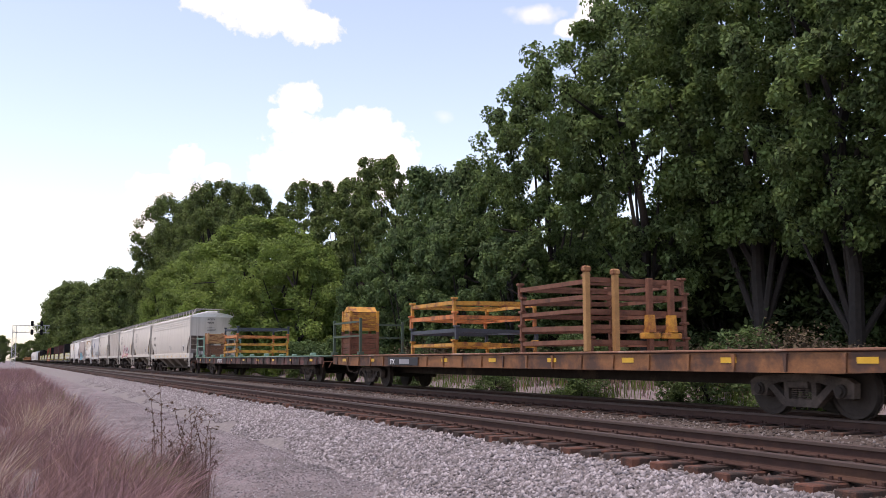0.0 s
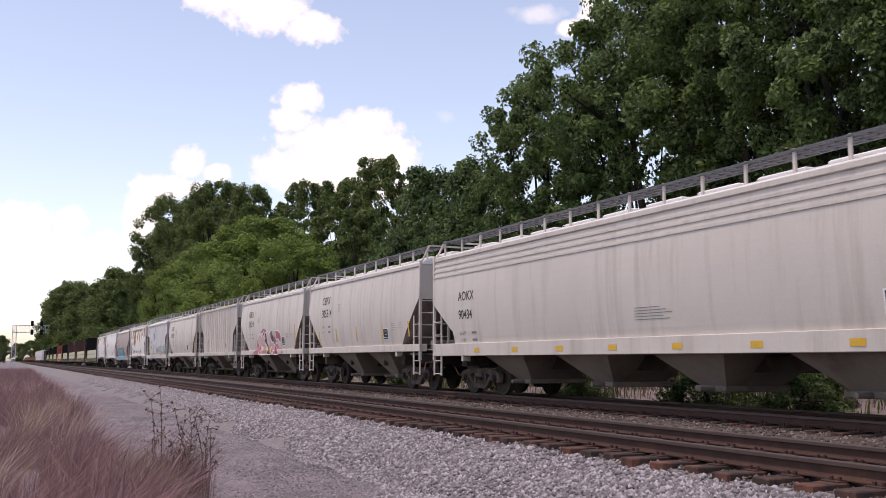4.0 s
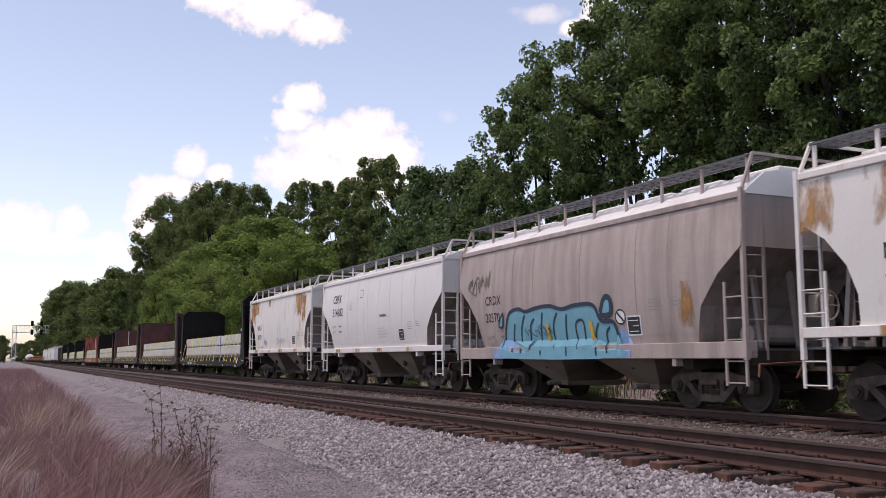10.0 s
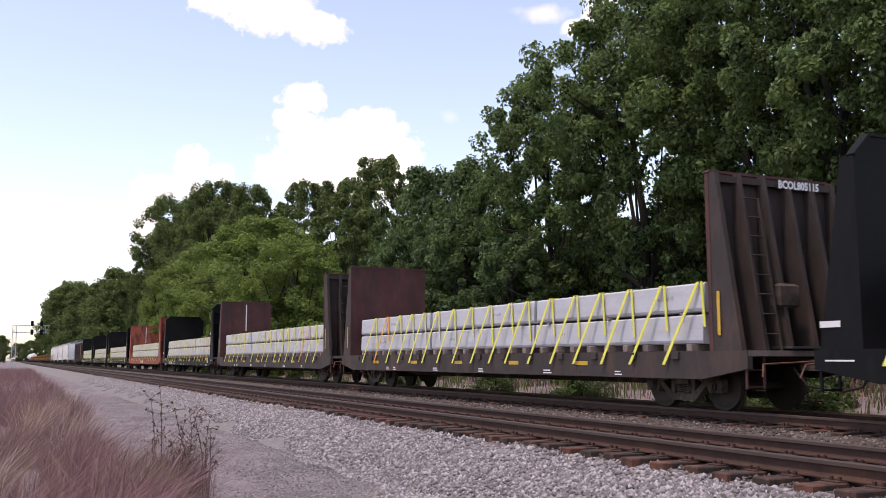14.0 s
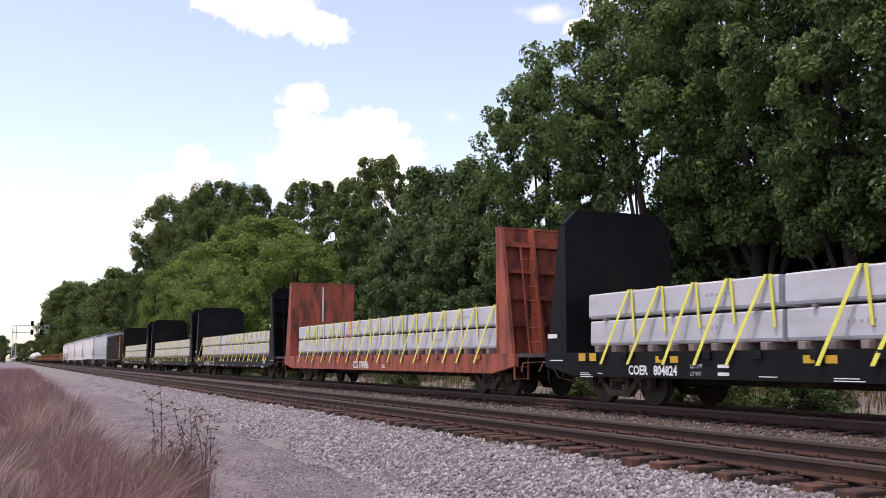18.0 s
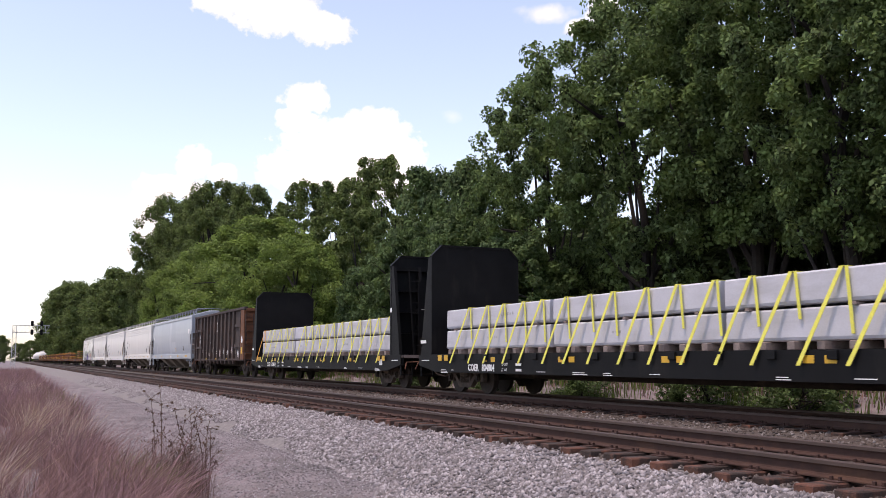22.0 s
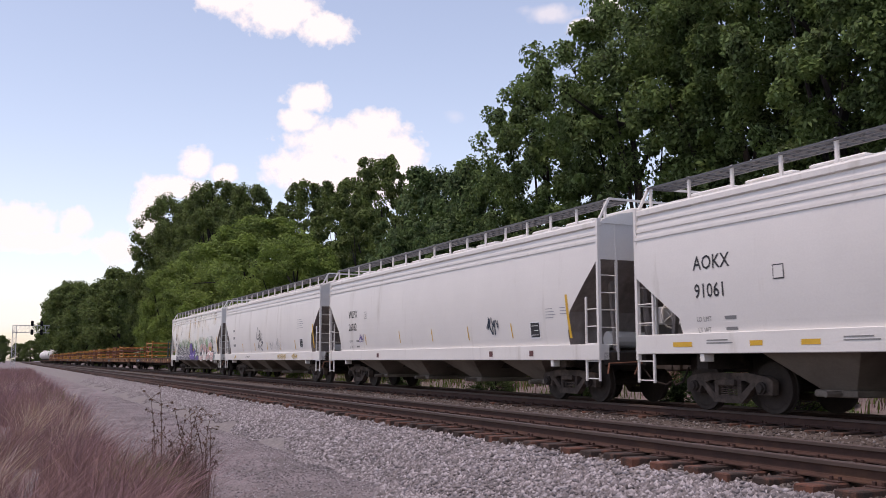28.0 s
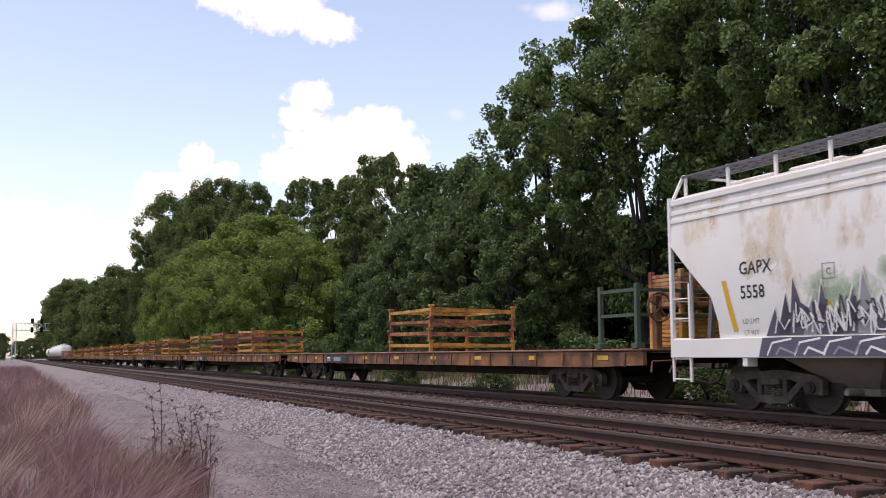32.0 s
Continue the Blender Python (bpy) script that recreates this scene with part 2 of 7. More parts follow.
    g_navy=surface("sprayed_navy", (0.02, 0.035, 0.06), 0.6, spread=0.2), g_blue=surface("sprayed_sky_blue", (0.20, 0.34, 0.58), 0.6, spread=0.15), g_purple=surface("sprayed_purple", (0.13, 0.09, 0.28), 0.6, spread=0.2),
    g_green=surface("sprayed_green", (0.20, 0.36, 0.17), 0.7, spread=0.2), g_greyp=surface("sprayed_grey_pink", (0.57, 0.47, 0.47), 0.6, spread=0.1), g_grey=surface("sprayed_grey", (0.27, 0.27, 0.29), 0.6, spread=0.15),
    g_dark=surface("sprayed_charcoal", (0.05, 0.05, 0.065), 0.6, spread=0.2), rust_streak=surface("rust_streak", (0.36, 0.19, 0.075), 0.8, spread=0.3, scale=6, stain=(0.62, 0.56, 0.48), stain_at=(0.42, 0.62), stain_scale=(3.5, 3.5, 1.2)), patch=surface("faded_paint_patch", (0.46, 0.48, 0.52), 0.5, spread=0.06),
    faded_tan=surface("faded_tan_paint", (0.48, 0.405, 0.365), 0.65, spread=0.14, scale=1.2, bump=0.05, stain=(0.50, 0.44, 0.40), stain_at=(0.5, 0.75), stain_scale=(4, 4, 0.3), rand=50), faded_rose=surface("faded_rose_paint", (0.55, 0.46, 0.425), 0.65, spread=0.12, scale=1.2, bump=0.05, stain=(0.40, 0.32, 0.285), stain_at=(0.5, 0.75), stain_scale=(4, 4, 0.3), rand=50),
    faded_cream=surface("faded_cream_paint", (0.60, 0.54, 0.495), 0.65, spread=0.12, scale=1.2, bump=0.05, stain=(0.42, 0.35, 0.31), stain_at=(0.5, 0.75), stain_scale=(4, 4, 0.3), rand=50), scoured=surface("scoured_white_paint", (0.62, 0.575, 0.55), 0.6, spread=0.1, scale=1.2, bump=0.05, stain=(0.50, 0.44, 0.41), stain_at=(0.55, 0.8), stain_scale=(4, 4, 0.3), rand=50),
    g_berry=surface("sprayed_raspberry", (0.42, 0.15, 0.19), 0.6, spread=0.15), g_slate=surface("sprayed_slate_purple", (0.095, 0.085, 0.12), 0.6, spread=0.25), g_blush=surface("sprayed_blush", (0.56, 0.37, 0.35), 0.6, spread=0.1), g_teal=surface("sprayed_grey_teal", (0.30, 0.36, 0.37), 0.6, spread=0.12),
    g_gold=surface("sprayed_old_gold", (0.46, 0.31, 0.06), 0.6, spread=0.2), green_dark=surface("dull_dark_green_steel", (0.055, 0.085, 0.06), 0.7, spread=0.25, scale=3, stain=(0.12, 0.07, 0.04), rand=30),
    crate_weathered=surface("rust_streaked_tan_crate", (0.40, 0.22, 0.10), 0.8, spread=0.3, scale=4, bump=0.2, stain=(0.17, 0.055, 0.032), stain_at=(0.46, 0.58), stain_scale=(3, 3, 2), rand=30), stencil_grey=surface("worn_grey_stencil", (0.20, 0.20, 0.20), 0.7, spread=0.2, bump=0),
    brick_white=surface("white_shed_siding", (0.72, 0.72, 0.72), 0.7, spread=0.05, scale=3),
)
MAT["rust_bloom"] = spray("rust_bloom", (0.40, 0.21, 0.075), (0.60, 0.84), (3.4, 3.4, 1.1), 5.0, (0.30, 0.13, 0.045))
MAT["blue_haze"] = spray("faded_blue_overspray", (0.33, 0.46, 0.66), (0.62, 1.0), (2.5, 2.5, 2.5), 0.9)
MAT["grey_haze"] = spray("faded_grey_overspray", (0.30, 0.31, 0.33), (0.60, 1.0), (2.5, 2.5, 2.5), 0.9)
MAT["ochre_haze"] = spray("ochre_wash", (0.68, 0.55, 0.36), (0.70, 1.1), (1.6, 1.6, 0.8), 5.0)
MAT["g_green"] = spray("green_overspray", (0.25, 0.40, 0.22), (0.60, 0.95), (1.6, 1.6, 1.6), 0.9)
MAT["leaf_dark"] = leaf_mat("dark_maple_leaves", (0.116, 0.168, 0.072), 0.85, 0.4)
# Deep shade inside the wood put into the leaf colour.
MAT["leaf_shaded"] = leaf_mat("shade_darkened_leaves", (0.046, 0.066, 0.028), 0.5, 0.25)
# Distance haze on the mid and far trees put into this greyer green.
MAT["leaf_hazed"] = leaf_mat("green_leaves", (0.112, 0.150, 0.060), 0.5)
MAT["leaf_light"] = leaf_mat("bright_green_leaves", (0.155, 0.215, 0.066), 0.35)
MAT["leaf_brush"] = leaf_mat("dry_brown_brush", (0.105, 0.082, 0.062), 0.5, 0.2)
MAT["leaf_blue"] = leaf_mat("blue_green_leaves", (0.094, 0.142, 0.066), 0.55)
MAT["dry_grass"] = leaf_mat("dry_reddish_grass", (0.250, 0.148, 0.168), 0.65, 0.2)
MAT["pale_grass"] = leaf_mat("bleached_grass", (0.50, 0.38, 0.35), 0.3, 0.2)
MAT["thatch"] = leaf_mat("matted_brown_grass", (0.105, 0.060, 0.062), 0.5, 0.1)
MAT["green_grass"] = leaf_mat("weedy_green_grass", (0.10, 0.15, 0.04), 0.4, 0.3)
MAT["brush_green"] = leaf_mat("brownish_green_weeds", (0.15, 0.15, 0.07), 0.4, 0.3)
MAT["weed"] = leaf_mat("dead_dock_weed", (0.10, 0.062, 0.052), 0.4, 0.1)
MAT["fog"] = surface("faded_grey_spray", (0.36, 0.36, 0.365), 0.6, spread=0.15, scale=3)

def stone_mat(name, stops, dust):
    m = bpy.data.materials.new(name)
    m.use_nodes = True
    nt = m.node_tree
    g = nt.nodes.new("ShaderNodeNewGeometry")
    c = ramp(nt, g.outputs["Random Per Island"], stops)
    n = noise_of(nt, coords(nt), 14.0)
    c = mix(nt, ramp(nt, n, [(0.4, (0, 0, 0)), (0.8, (0.6, 0.6, 0.6))]), c, dust)
    b = nt.nodes["Principled BSDF"]
    nt.links.new(c, b.inputs["Base Color"])
    b.inputs["Roughness"].default_value = 0.9
    return m
MAT["stones"] = stone_mat("ballast_stone", [(0.0, (0.10, 0.088, 0.088)), (0.5, (0.20, 0.179, 0.186)), (1.0, (0.45, 0.415, 0.43))], (0.23, 0.20, 0.20))
MAT["brown_stones"] = stone_mat("rust_stained_ballast_stone", [(0.0, (0.055, 0.04, 0.035)), (0.6, (0.105, 0.084, 0.075)), (1.0, (0.26, 0.235, 0.23))], (0.12, 0.09, 0.075))

# ---------------------------------------------------------------- mesh helpers
class Shape:
    """Collects boxes, beams, tubes and prisms into one mesh."""
    def __init__(self):
        self.v, self.f = [], []

    def add(self, verts, faces):
        o = len(self.v)
        self.v.extend(tuple(p) for p in verts)
        self.f.extend(tuple(i + o for i in f) for f in faces)
        return self

    def box(self, x0, x1, y0, y1, z0, z1, c=0.0):
        if c <= 0:
            return self.add([(x, y, z) for x in (x0, x1) for y in (y0, y1) for z in (z0, z1)],
                            [(0, 1, 3, 2), (4, 6, 7, 5), (0, 4, 5, 1), (2, 3, 7, 6), (0, 2, 6, 4), (1, 5, 7, 3)])
        # chamfered: an octagon in plan of each pair of faces, kept simple as two nested rings
        ring = lambda i, j, z: [(x0 + i, y0 + j, z), (x1 - i, y0 + j, z), (x1 - i, y1 - j, z), (x0 + i, y1 - j, z)]
        v = ring(c, c, z0) + ring(0, 0, z0 + c) + ring(0, 0, z1 - c) + ring(c, c, z1)
        f = [(3, 2, 1, 0), (12, 13, 14, 15)]
        for r in range(3):
            for k in range(4):
                a, b = r * 4 + k, r * 4 + (k + 1) % 4
                f.append((a, b, b + 4, a + 4))
        return self.add(v, f)

    def beam(self, p, q, w, h=None):
        p, q = Vector(p), Vector(q)
        h = w if h is None else h
        d = (q - p).normalized()
        s = d.cross(Vector((0, 0, 1)))
        s = Vector((1, 0, 0)) if s.length < 1e-4 else s.normalized()
        u = s.cross(d).normalized()
        v = [e + s * a * w / 2 + u * b * h / 2 for e in (p, q) for a, b in ((-1, -1), (1, -1), (1, 1), (-1, 1))]
        return self.add(v, [(0, 1, 2, 3), (7, 6, 5, 4), (0, 4, 5, 1), (1, 5, 6, 2), (2, 6, 7, 3), (3, 7, 4, 0)])

    def tube(self, p, q, r, n=8, r2=None):
        p, q = Vector(p), Vector(q)
        r2 = r if r2 is None else r2
        d = (q - p).normalized()
        s = d.orthogonal().normalized()
        u = d.cross(s)
        v = [e + (s * math.cos(a) + u * math.sin(a)) * k for e, k in ((p, r), (q, r2)) for a in (2 * math.pi * i / n for i in range(n))]
        f = [(i, (i + 1) % n, n + (i + 1) % n, n + i) for i in range(n)] + [tuple(range(n))[::-1], tuple(range(n, 2 * n))]
        return self.add(v, f)

    def prism(self, outline, a, b, axis="x"):
        """A flat outline of (u, w) pairs drawn out from a to b along an axis: x takes (y, z), y takes (x, z), z takes (x, y)."""
        put = {"x": lambda u, w, k: (k, u, w), "y": lambda u, w, k: (u, k, w), "z": lambda u, w, k: (u, w, k)}[axis]
        n = len(outline)
        v = [put(u, w, a) for u, w in outline] + [put(u, w, b) for u, w in outline]
        return self.add(v, [(i, (i + 1) % n, n + (i + 1) % n, n + i) for i in range(n)] + [tuple(range(n))[::-1], tuple(range(n, 2 * n))])

    def mesh(self, name, material, smooth=False):
        me = bpy.data.meshes.new(name)
        me.from_pydata(self.v, [], self.f)
        me.materials.append(material)
        if smooth:
            me.shade_smooth()
        me.validate()
        bm = bmesh.new()
        bm.from_mesh(me)
        bmesh.ops.recalc_face_normals(bm, faces=bm.faces)
        bm.to_mesh(me)
        bm.free()
        return me

def part(name, shape, material, parent, label="", smooth=False):
    me = shape if isinstance(shape, bpy.types.Mesh) else shape.mesh(name, material, smooth)
    ob = new(name, me)
    ob.parent = parent
    return tagged(ob, label)

def thing(name, m, label, category, group="", kind=""):
    ob = new(name)
    ob.empty_display_size = 0.3
    ob.matrix_world = m
    return tagged(ob, label, category, group, kind)

_glyphs = {}
def glyphs(text, size, bold=0.0):
    """Flat outline of a text: vertices (right, up) and faces."""
    key = (text, size, bold)
    if key not in _glyphs:
        cu = bpy.data.curves.new("t", "FONT")
        cu.body, cu.size, cu.resolution_u, cu.offset = text, size, 2, bold
        ob = bpy.data.objects.new("t", cu)
        me = bpy.data.meshes.new_from_object(ob)
        _glyphs[key] = ([tuple(v.co[:2]) for v in me.vertices], [tuple(p.vertices) for p in me.polygons])
        bpy.data.objects.remove(ob)
        bpy.data.meshes.remove(me)
        bpy.data.curves.remove(cu)
    return _glyphs[key]

def lettering(text, size, y, z, xf, parent, material=None, bold=0.004):
    """Stencilled text on the camera-facing flank: starts at y, runs towards -y, baseline z; xf gives the flank's x at a height."""
    v, f = glyphs(text, size, bold)
    s = Shape().add([(xf(z + b) - 0.006, y - a * 0.92, z + b) for a, b in v], f)
    return part("lettering", s, material or MAT["letters"], parent)

def bars(rows, y, z, xf, parent, length=0.5, material=None, h=0.024, gap=0.07):
    """Lines of small unreadable stencil as plain bars."""
    for i in range(rows):
        k = length * (0.7 + 0.3 * ((i * 37) % 5) / 4)
        zz = z - i * gap
        s = Shape().add([(xf(zz) - 0.006, y, zz), (xf(zz) - 0.006, y - k, zz), (xf(zz + h) - 0.006, y - k, zz + h), (xf(zz + h) - 0.006, y, zz + h)], [(0, 1, 2, 3)])
        part("stencil_bar", s, material or MAT["letters"], parent)

# ---------------------------------------------------------------- train: running gear
TRACK_X = 13.22
SPEED = 14.978
CARS = []                       # (car, its place along the line at 0 s)
WHEELS = []                     # (wheelset, its place on the truck, place of the car along the line at 0 s)
WHEEL_R = 0.457

def gear_meshes():
    side = Shape()
    out = [(-1.12, 0.60), (-1.05, 0.66), (-0.55, 0.70), (0.55, 0.70), (1.05, 0.66), (1.12, 0.60), (1.12, 0.36), (0.72, 0.36), (0.66, 0.44), (0.34, 0.20), (-0.34, 0.20), (-0.66, 0.44), (-0.72, 0.36), (-1.12, 0.36)]
    for sx in (-1, 1):
        a, b = sx * 1.0 - 0.07, sx * 1.0 + 0.07
        # upper chord, lower chord and columns leave the two windows open
        side.prism([(-1.12, 0.34), (-1.14, 0.58), (-1.0, 0.66), (-0.5, 0.72), (0.5, 0.72), (1.0, 0.66), (1.14, 0.58), (1.12, 0.34), (0.76, 0.34), (0.70, 0.50), (0.45, 0.58), (-0.45, 0.58), (-0.70, 0.50), (-0.76, 0.34)], a, b)
        side.prism([(-0.72, 0.50), (-0.60, 0.54), (-0.30, 0.30), (0.30, 0.30), (0.60, 0.54), (0.72, 0.50), (0.36, 0.17), (-0.36, 0.17)], a, b)
        for y in (-0.30, 0.30):
            side.box(a + 0.01, b - 0.01, y - 0.05, y + 0.05, 0.2, 0.68)
        side.box(a - 0.05, b + 0.05, -0.23, 0.23, 0.48, 0.60, 0.02)
    side.box(-0.95, 0.95, -0.2, 0.2, 0.5, 0.68)
    spring = Shape()
    for sx in (-1, 1):
        for y in (-0.15, 0.0, 0.15):
            for k in range(5):
                z = 0.305 + k * 0.036
                spring.tube((sx * 1.0, y, z), (sx * 1.0, y, z + 0.02), 0.068, 10)
    ws = Shape()
    ws.tube((-1.16, 0, 0), (1.16, 0, 0), 0.075, 10)
    for sx in (-1, 1):
        ws.tube((sx * 0.685, 0, 0), (sx * 0.715, 0, 0), 0.485, 28)
        ws.tube((sx * 0.715, 0, 0), (sx * 0.815, 0, 0), WHEEL_R, 28)
        ws.tube((sx * 0.815, 0, 0), (sx * 0.825, 0, 0), 0.40, 28, 0.36)
        ws.tube((sx * 0.825, 0, 0), (sx * 0.87, 0, 0), 0.15, 16)
        ws.tube((sx * 0.86, 0, 0), (sx * 1.12, 0, 0), 0.11, 12)
        for k in range(3):
            a = 2 * math.pi * k / 3
            ws.tube((sx * 1.1, 0.055 * math.cos(a), 0.055 * math.sin(a)), (sx * 1.135, 0.055 * math.cos(a), 0.055 * math.sin(a)), 0.022, 6)
    return side.mesh("truck", MAT["truck"]), spring.mesh("spring_nest", MAT["truck"]), ws.mesh("wheelset", MAT["wheel"])
TRUCK, SPRINGS, WHEELSET = gear_meshes()

def trucks(car, centre, y0):
    for s in (-1, 1):
        t = part("truck", TRUCK, None, car)
        t.location = (0, s * centre, 0)
        tagged(part("spring_nest", SPRINGS, None, t), kind="stuff")
        for k in (-0.889, 0.889):
            w = part("wheelset", WHEELSET, None, t)
            w.location = (0, k, WHEEL_R)
            WHEELS.append((w, k, y0))

def couplers(car, length, inner):
    for s in (-1, 1):
        c = Shape()
        c.beam((0, s * inner, 0.86), (0, s * (length / 2 - 0.18), 0.86), 0.16, 0.2)
        c.box(-0.16, 0.16, min(s * (length / 2 - 0.2), s * (length / 2 + 0.02)), max(s * (length / 2 - 0.2), s * (length / 2 + 0.02)), 0.72, 1.0, 0.03)
        part("coupler", c, MAT["truck"], car)
        h = Shape()
        pts = [(-0.35, s * (inner + 0.1), 0.8), (-0.3, s * (inner + 0.35), 0.5), (-0.2, s * (length / 2 - 0.1), 0.42), (-0.15, s * length / 2, 0.5)]
        for a, b in zip(pts, pts[1:]):
            h.tube(a, b, 0.022, 6)
        part("brake_hose", h, MAT["under"], car)
        y = s * (length / 2 - 0.48)
        lever = Shape().tube((-1.42, y, 0.88), (-0.15, y, 0.93), 0.016, 6)
        lever.tube((-1.42, y, 0.88), (-1.5, y + s * 0.06, 0.66), 0.018, 6)
        part("uncoupling_lever", lever, MAT["rack_rust"], car)

def car_base(name, label, category, group, y_front, length, mark=""):
    """y_front: where the car's leading coupling stands along the line at 0 s."""
    y0 = y_front + length / 2 - 5.46
    car = thing(name, pose(TRACK_X, y0, 0), label, category, group)
    CARS.append((car, y0))
    return car, y0

# ---------------------------------------------------------------- covered hoppers
CUTS = {                       # outline of the open corner at each end: (distance from the end, height), from the top down
    "straight": [(0, 2.85), (1.75, 1.3), (1.8, 1.0)],
    "knee": [(0, 3.15), (1.15, 2.05), (1.28, 1.6), (1.25, 1.0)],
    "low": [(0, 2.65), (1.3, 1.75), (1.42, 1.0)],
    "round": [(0, 3.2), (0.55, 2.85), (0.95, 2.4), (1.12, 1.95), (1.12, 1.55), (0.95, 1.0)],
    "square": [(0, 3.08), (0.85, 3.02), (1.15, 2.75), (1.32, 2.0), (1.42, 1.0)],
    "box": [(0, 3.32), (1.22, 2.42), (1.3, 1.0)],
    "curve": [(0, 2.95), (0.6, 2.5), (1.1, 1.95), (1.4, 1.0)],
    "slot": [(0, 2.8), (0.5, 2.72), (0.55, 2.1), (0.1, 1.98), (0.08, 1.0)],
}
def hopper(y_front, length, label, paint, bays=2, side_top=3.95, roof_top=4.3, bulge=0.12, ribs=0, cut="straight", sill=(1.22, 1.45), bay_paint="hopper",
           band=0, mark=None, number=None, ladder_paint=None, mark_y=4.2, mark_z=3.15, num_z=2.65, mark_size=0.44, roof_paint="roof", wheel_end=True, seams=8, sill_paint=None, gap=0.62):
    car, y0 = car_base("covered_hopper_car", label, "freight car", "freight train", y_front, length)
    P, LP = MAT[paint], MAT[ladder_paint or paint]
    half = length / 2 - gap          # body end
    sill0, sill1 = sill
    hw = 1.50
    flank = lambda z: -(hw + bulge * math.sin(max(0.0, min(1.0, (z - sill1) / (side_top - sill1))) * math.pi) ** 0.8)
    line = CUTS[cut]
    slope_z = line[0][1]
    slope_in = 1.8
    def end_y(z):
        if z >= slope_z:
            return half
        for (a, za), (b, zb) in zip(line, line[1:]):
            if za >= z >= zb:
                return half - (a + (b - a) * (za - z) / (za - zb))
        return half - line[-1][0]
    zs = sorted({round(sill1 + (side_top - sill1) * i / 14, 4) for i in range(15)} | {z for _, z in line if sill1 < z < side_top} | {slope_z - 0.001})
    prof = [(flank(z), z) for z in zs]
    body = Shape()
    n = len(prof)
    v = []
    for x, z in prof:
        e = end_y(z)
        v += [(x, -e, z), (x, e, z), (-x, e, z), (-x, -e, z)]
    f, slopes = [], {1: [], 3: []}
    for i in range(n - 1):
        a = i * 4
        for k in range(4):
            q = (a + k, a + (k + 1) % 4, a + 4 + (k + 1) % 4, a + 4 + k)
            (slopes[k] if k in slopes and prof[i][1] < slope_z - 0.01 else f).append(q)
    body.add(v, f)
    part("body_shell", body, P, car, smooth=False)
    for q in slopes.values():
        used = sorted({i for g in q for i in g})
        where = {o: k for k, o in enumerate(used)}
        part("end_slope", Shape().add([v[o] for o in used], [tuple(where[o] for o in g) for g in q]), MAT["slope"], car, "grimy sloping end sheet")
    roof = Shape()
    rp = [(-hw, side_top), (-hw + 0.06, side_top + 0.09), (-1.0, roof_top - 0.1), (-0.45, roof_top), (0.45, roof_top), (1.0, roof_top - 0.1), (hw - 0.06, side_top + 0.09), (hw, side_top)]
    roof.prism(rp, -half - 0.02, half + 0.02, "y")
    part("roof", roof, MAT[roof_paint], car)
    for s in (-1, 1):
        x0, x1 = sorted((s * (hw - 0.03), s * (hw + 0.06)))
        part("top_rail", Shape().box(x0, x1, -half - 0.02, half + 0.02, side_top - 0.07, side_top + 0.05, 0.015), P, car)
        for b in range(band):
            z = side_top - 0.22 - 0.16 * b
            x0, x1 = sorted((s * (abs(flank(z)) - 0.02), s * (abs(flank(z)) + 0.025)))
            part("side_ridge", Shape().box(x0, x1, -half, half, z - 0.03, z + 0.03), P, car)
    for s in (-1, 1):
        sl = Shape()
        x0, x1 = sorted((s * (hw - 0.18), s * (hw + 0.09)))
        sl.box(x0, x1, -half, half, sill0, sill1, 0.012)
        for e in (-1, 1):
            y = e * (half - slope_in - 0.15)
            sl.box(x0 + 0.02, x1 - 0.02, y - 0.055, y + 0.055, sill0 - 0.15, sill0 + 0.01, 0.01)
        part("side_sill", sl, MAT[sill_paint] if sill_paint else P, car)
    if ribs:
        for i in range(ribs):
            y = -half + slope_in + 0.25 + (2 * half - 2 * slope_in - 0.5) * i / (ribs - 1)
            for s in (-1,):
                rb = Shape()
                rb.prism([(y - 0.09, 0), (y - 0.05, 0.06), (y + 0.05, 0.06), (y + 0.09, 0)], 1.2, side_top - 0.05, "z")
                rb.v = [(flank(z) - w, u, z) for (u, w, z) in rb.v]
                part("rib", rb, P, car)
    for i in range(seams):
        y = -half + 1.5 + (2 * half - 3.0) * (i + 0.5) / seams
        sm = Shape()
        zz = [sill1 + 0.02 + (side_top - 0.1 - sill1) * k / 8 for k in range(9)]
        for a, b in zip(zz, zz[1:]):
            sm.add([(flank(a) - 0.004, y - 0.012, a), (flank(a) - 0.012, y, a), (flank(a) - 0.004, y + 0.012, a), (flank(b) - 0.004, y - 0.012, b), (flank(b) - 0.012, y, b), (flank(b) - 0.004, y + 0.012, b)],
                   [(0, 1, 4, 3), (1, 2, 5, 4)])
        part("weld_seam", sm, P, car)
    # hopper bays
    inner = half - slope_in
    pitch = 3.5 if bays == 2 else 3.65
    for i in range(bays):
        yc = (i - (bays - 1) / 2) * pitch
        zb, zt2 = 0.46, sill0 + 0.02
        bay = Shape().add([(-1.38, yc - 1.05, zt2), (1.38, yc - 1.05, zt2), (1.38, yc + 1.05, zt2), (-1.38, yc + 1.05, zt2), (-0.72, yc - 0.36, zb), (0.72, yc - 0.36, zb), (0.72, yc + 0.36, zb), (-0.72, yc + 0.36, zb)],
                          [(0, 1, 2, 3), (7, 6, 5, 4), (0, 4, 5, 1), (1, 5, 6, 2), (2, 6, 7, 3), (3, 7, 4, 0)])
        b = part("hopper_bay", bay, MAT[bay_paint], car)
        g = Shape().box(-0.8, 0.8, yc - 0.44, yc + 0.44, zb - 0.12, zb, 0.02)
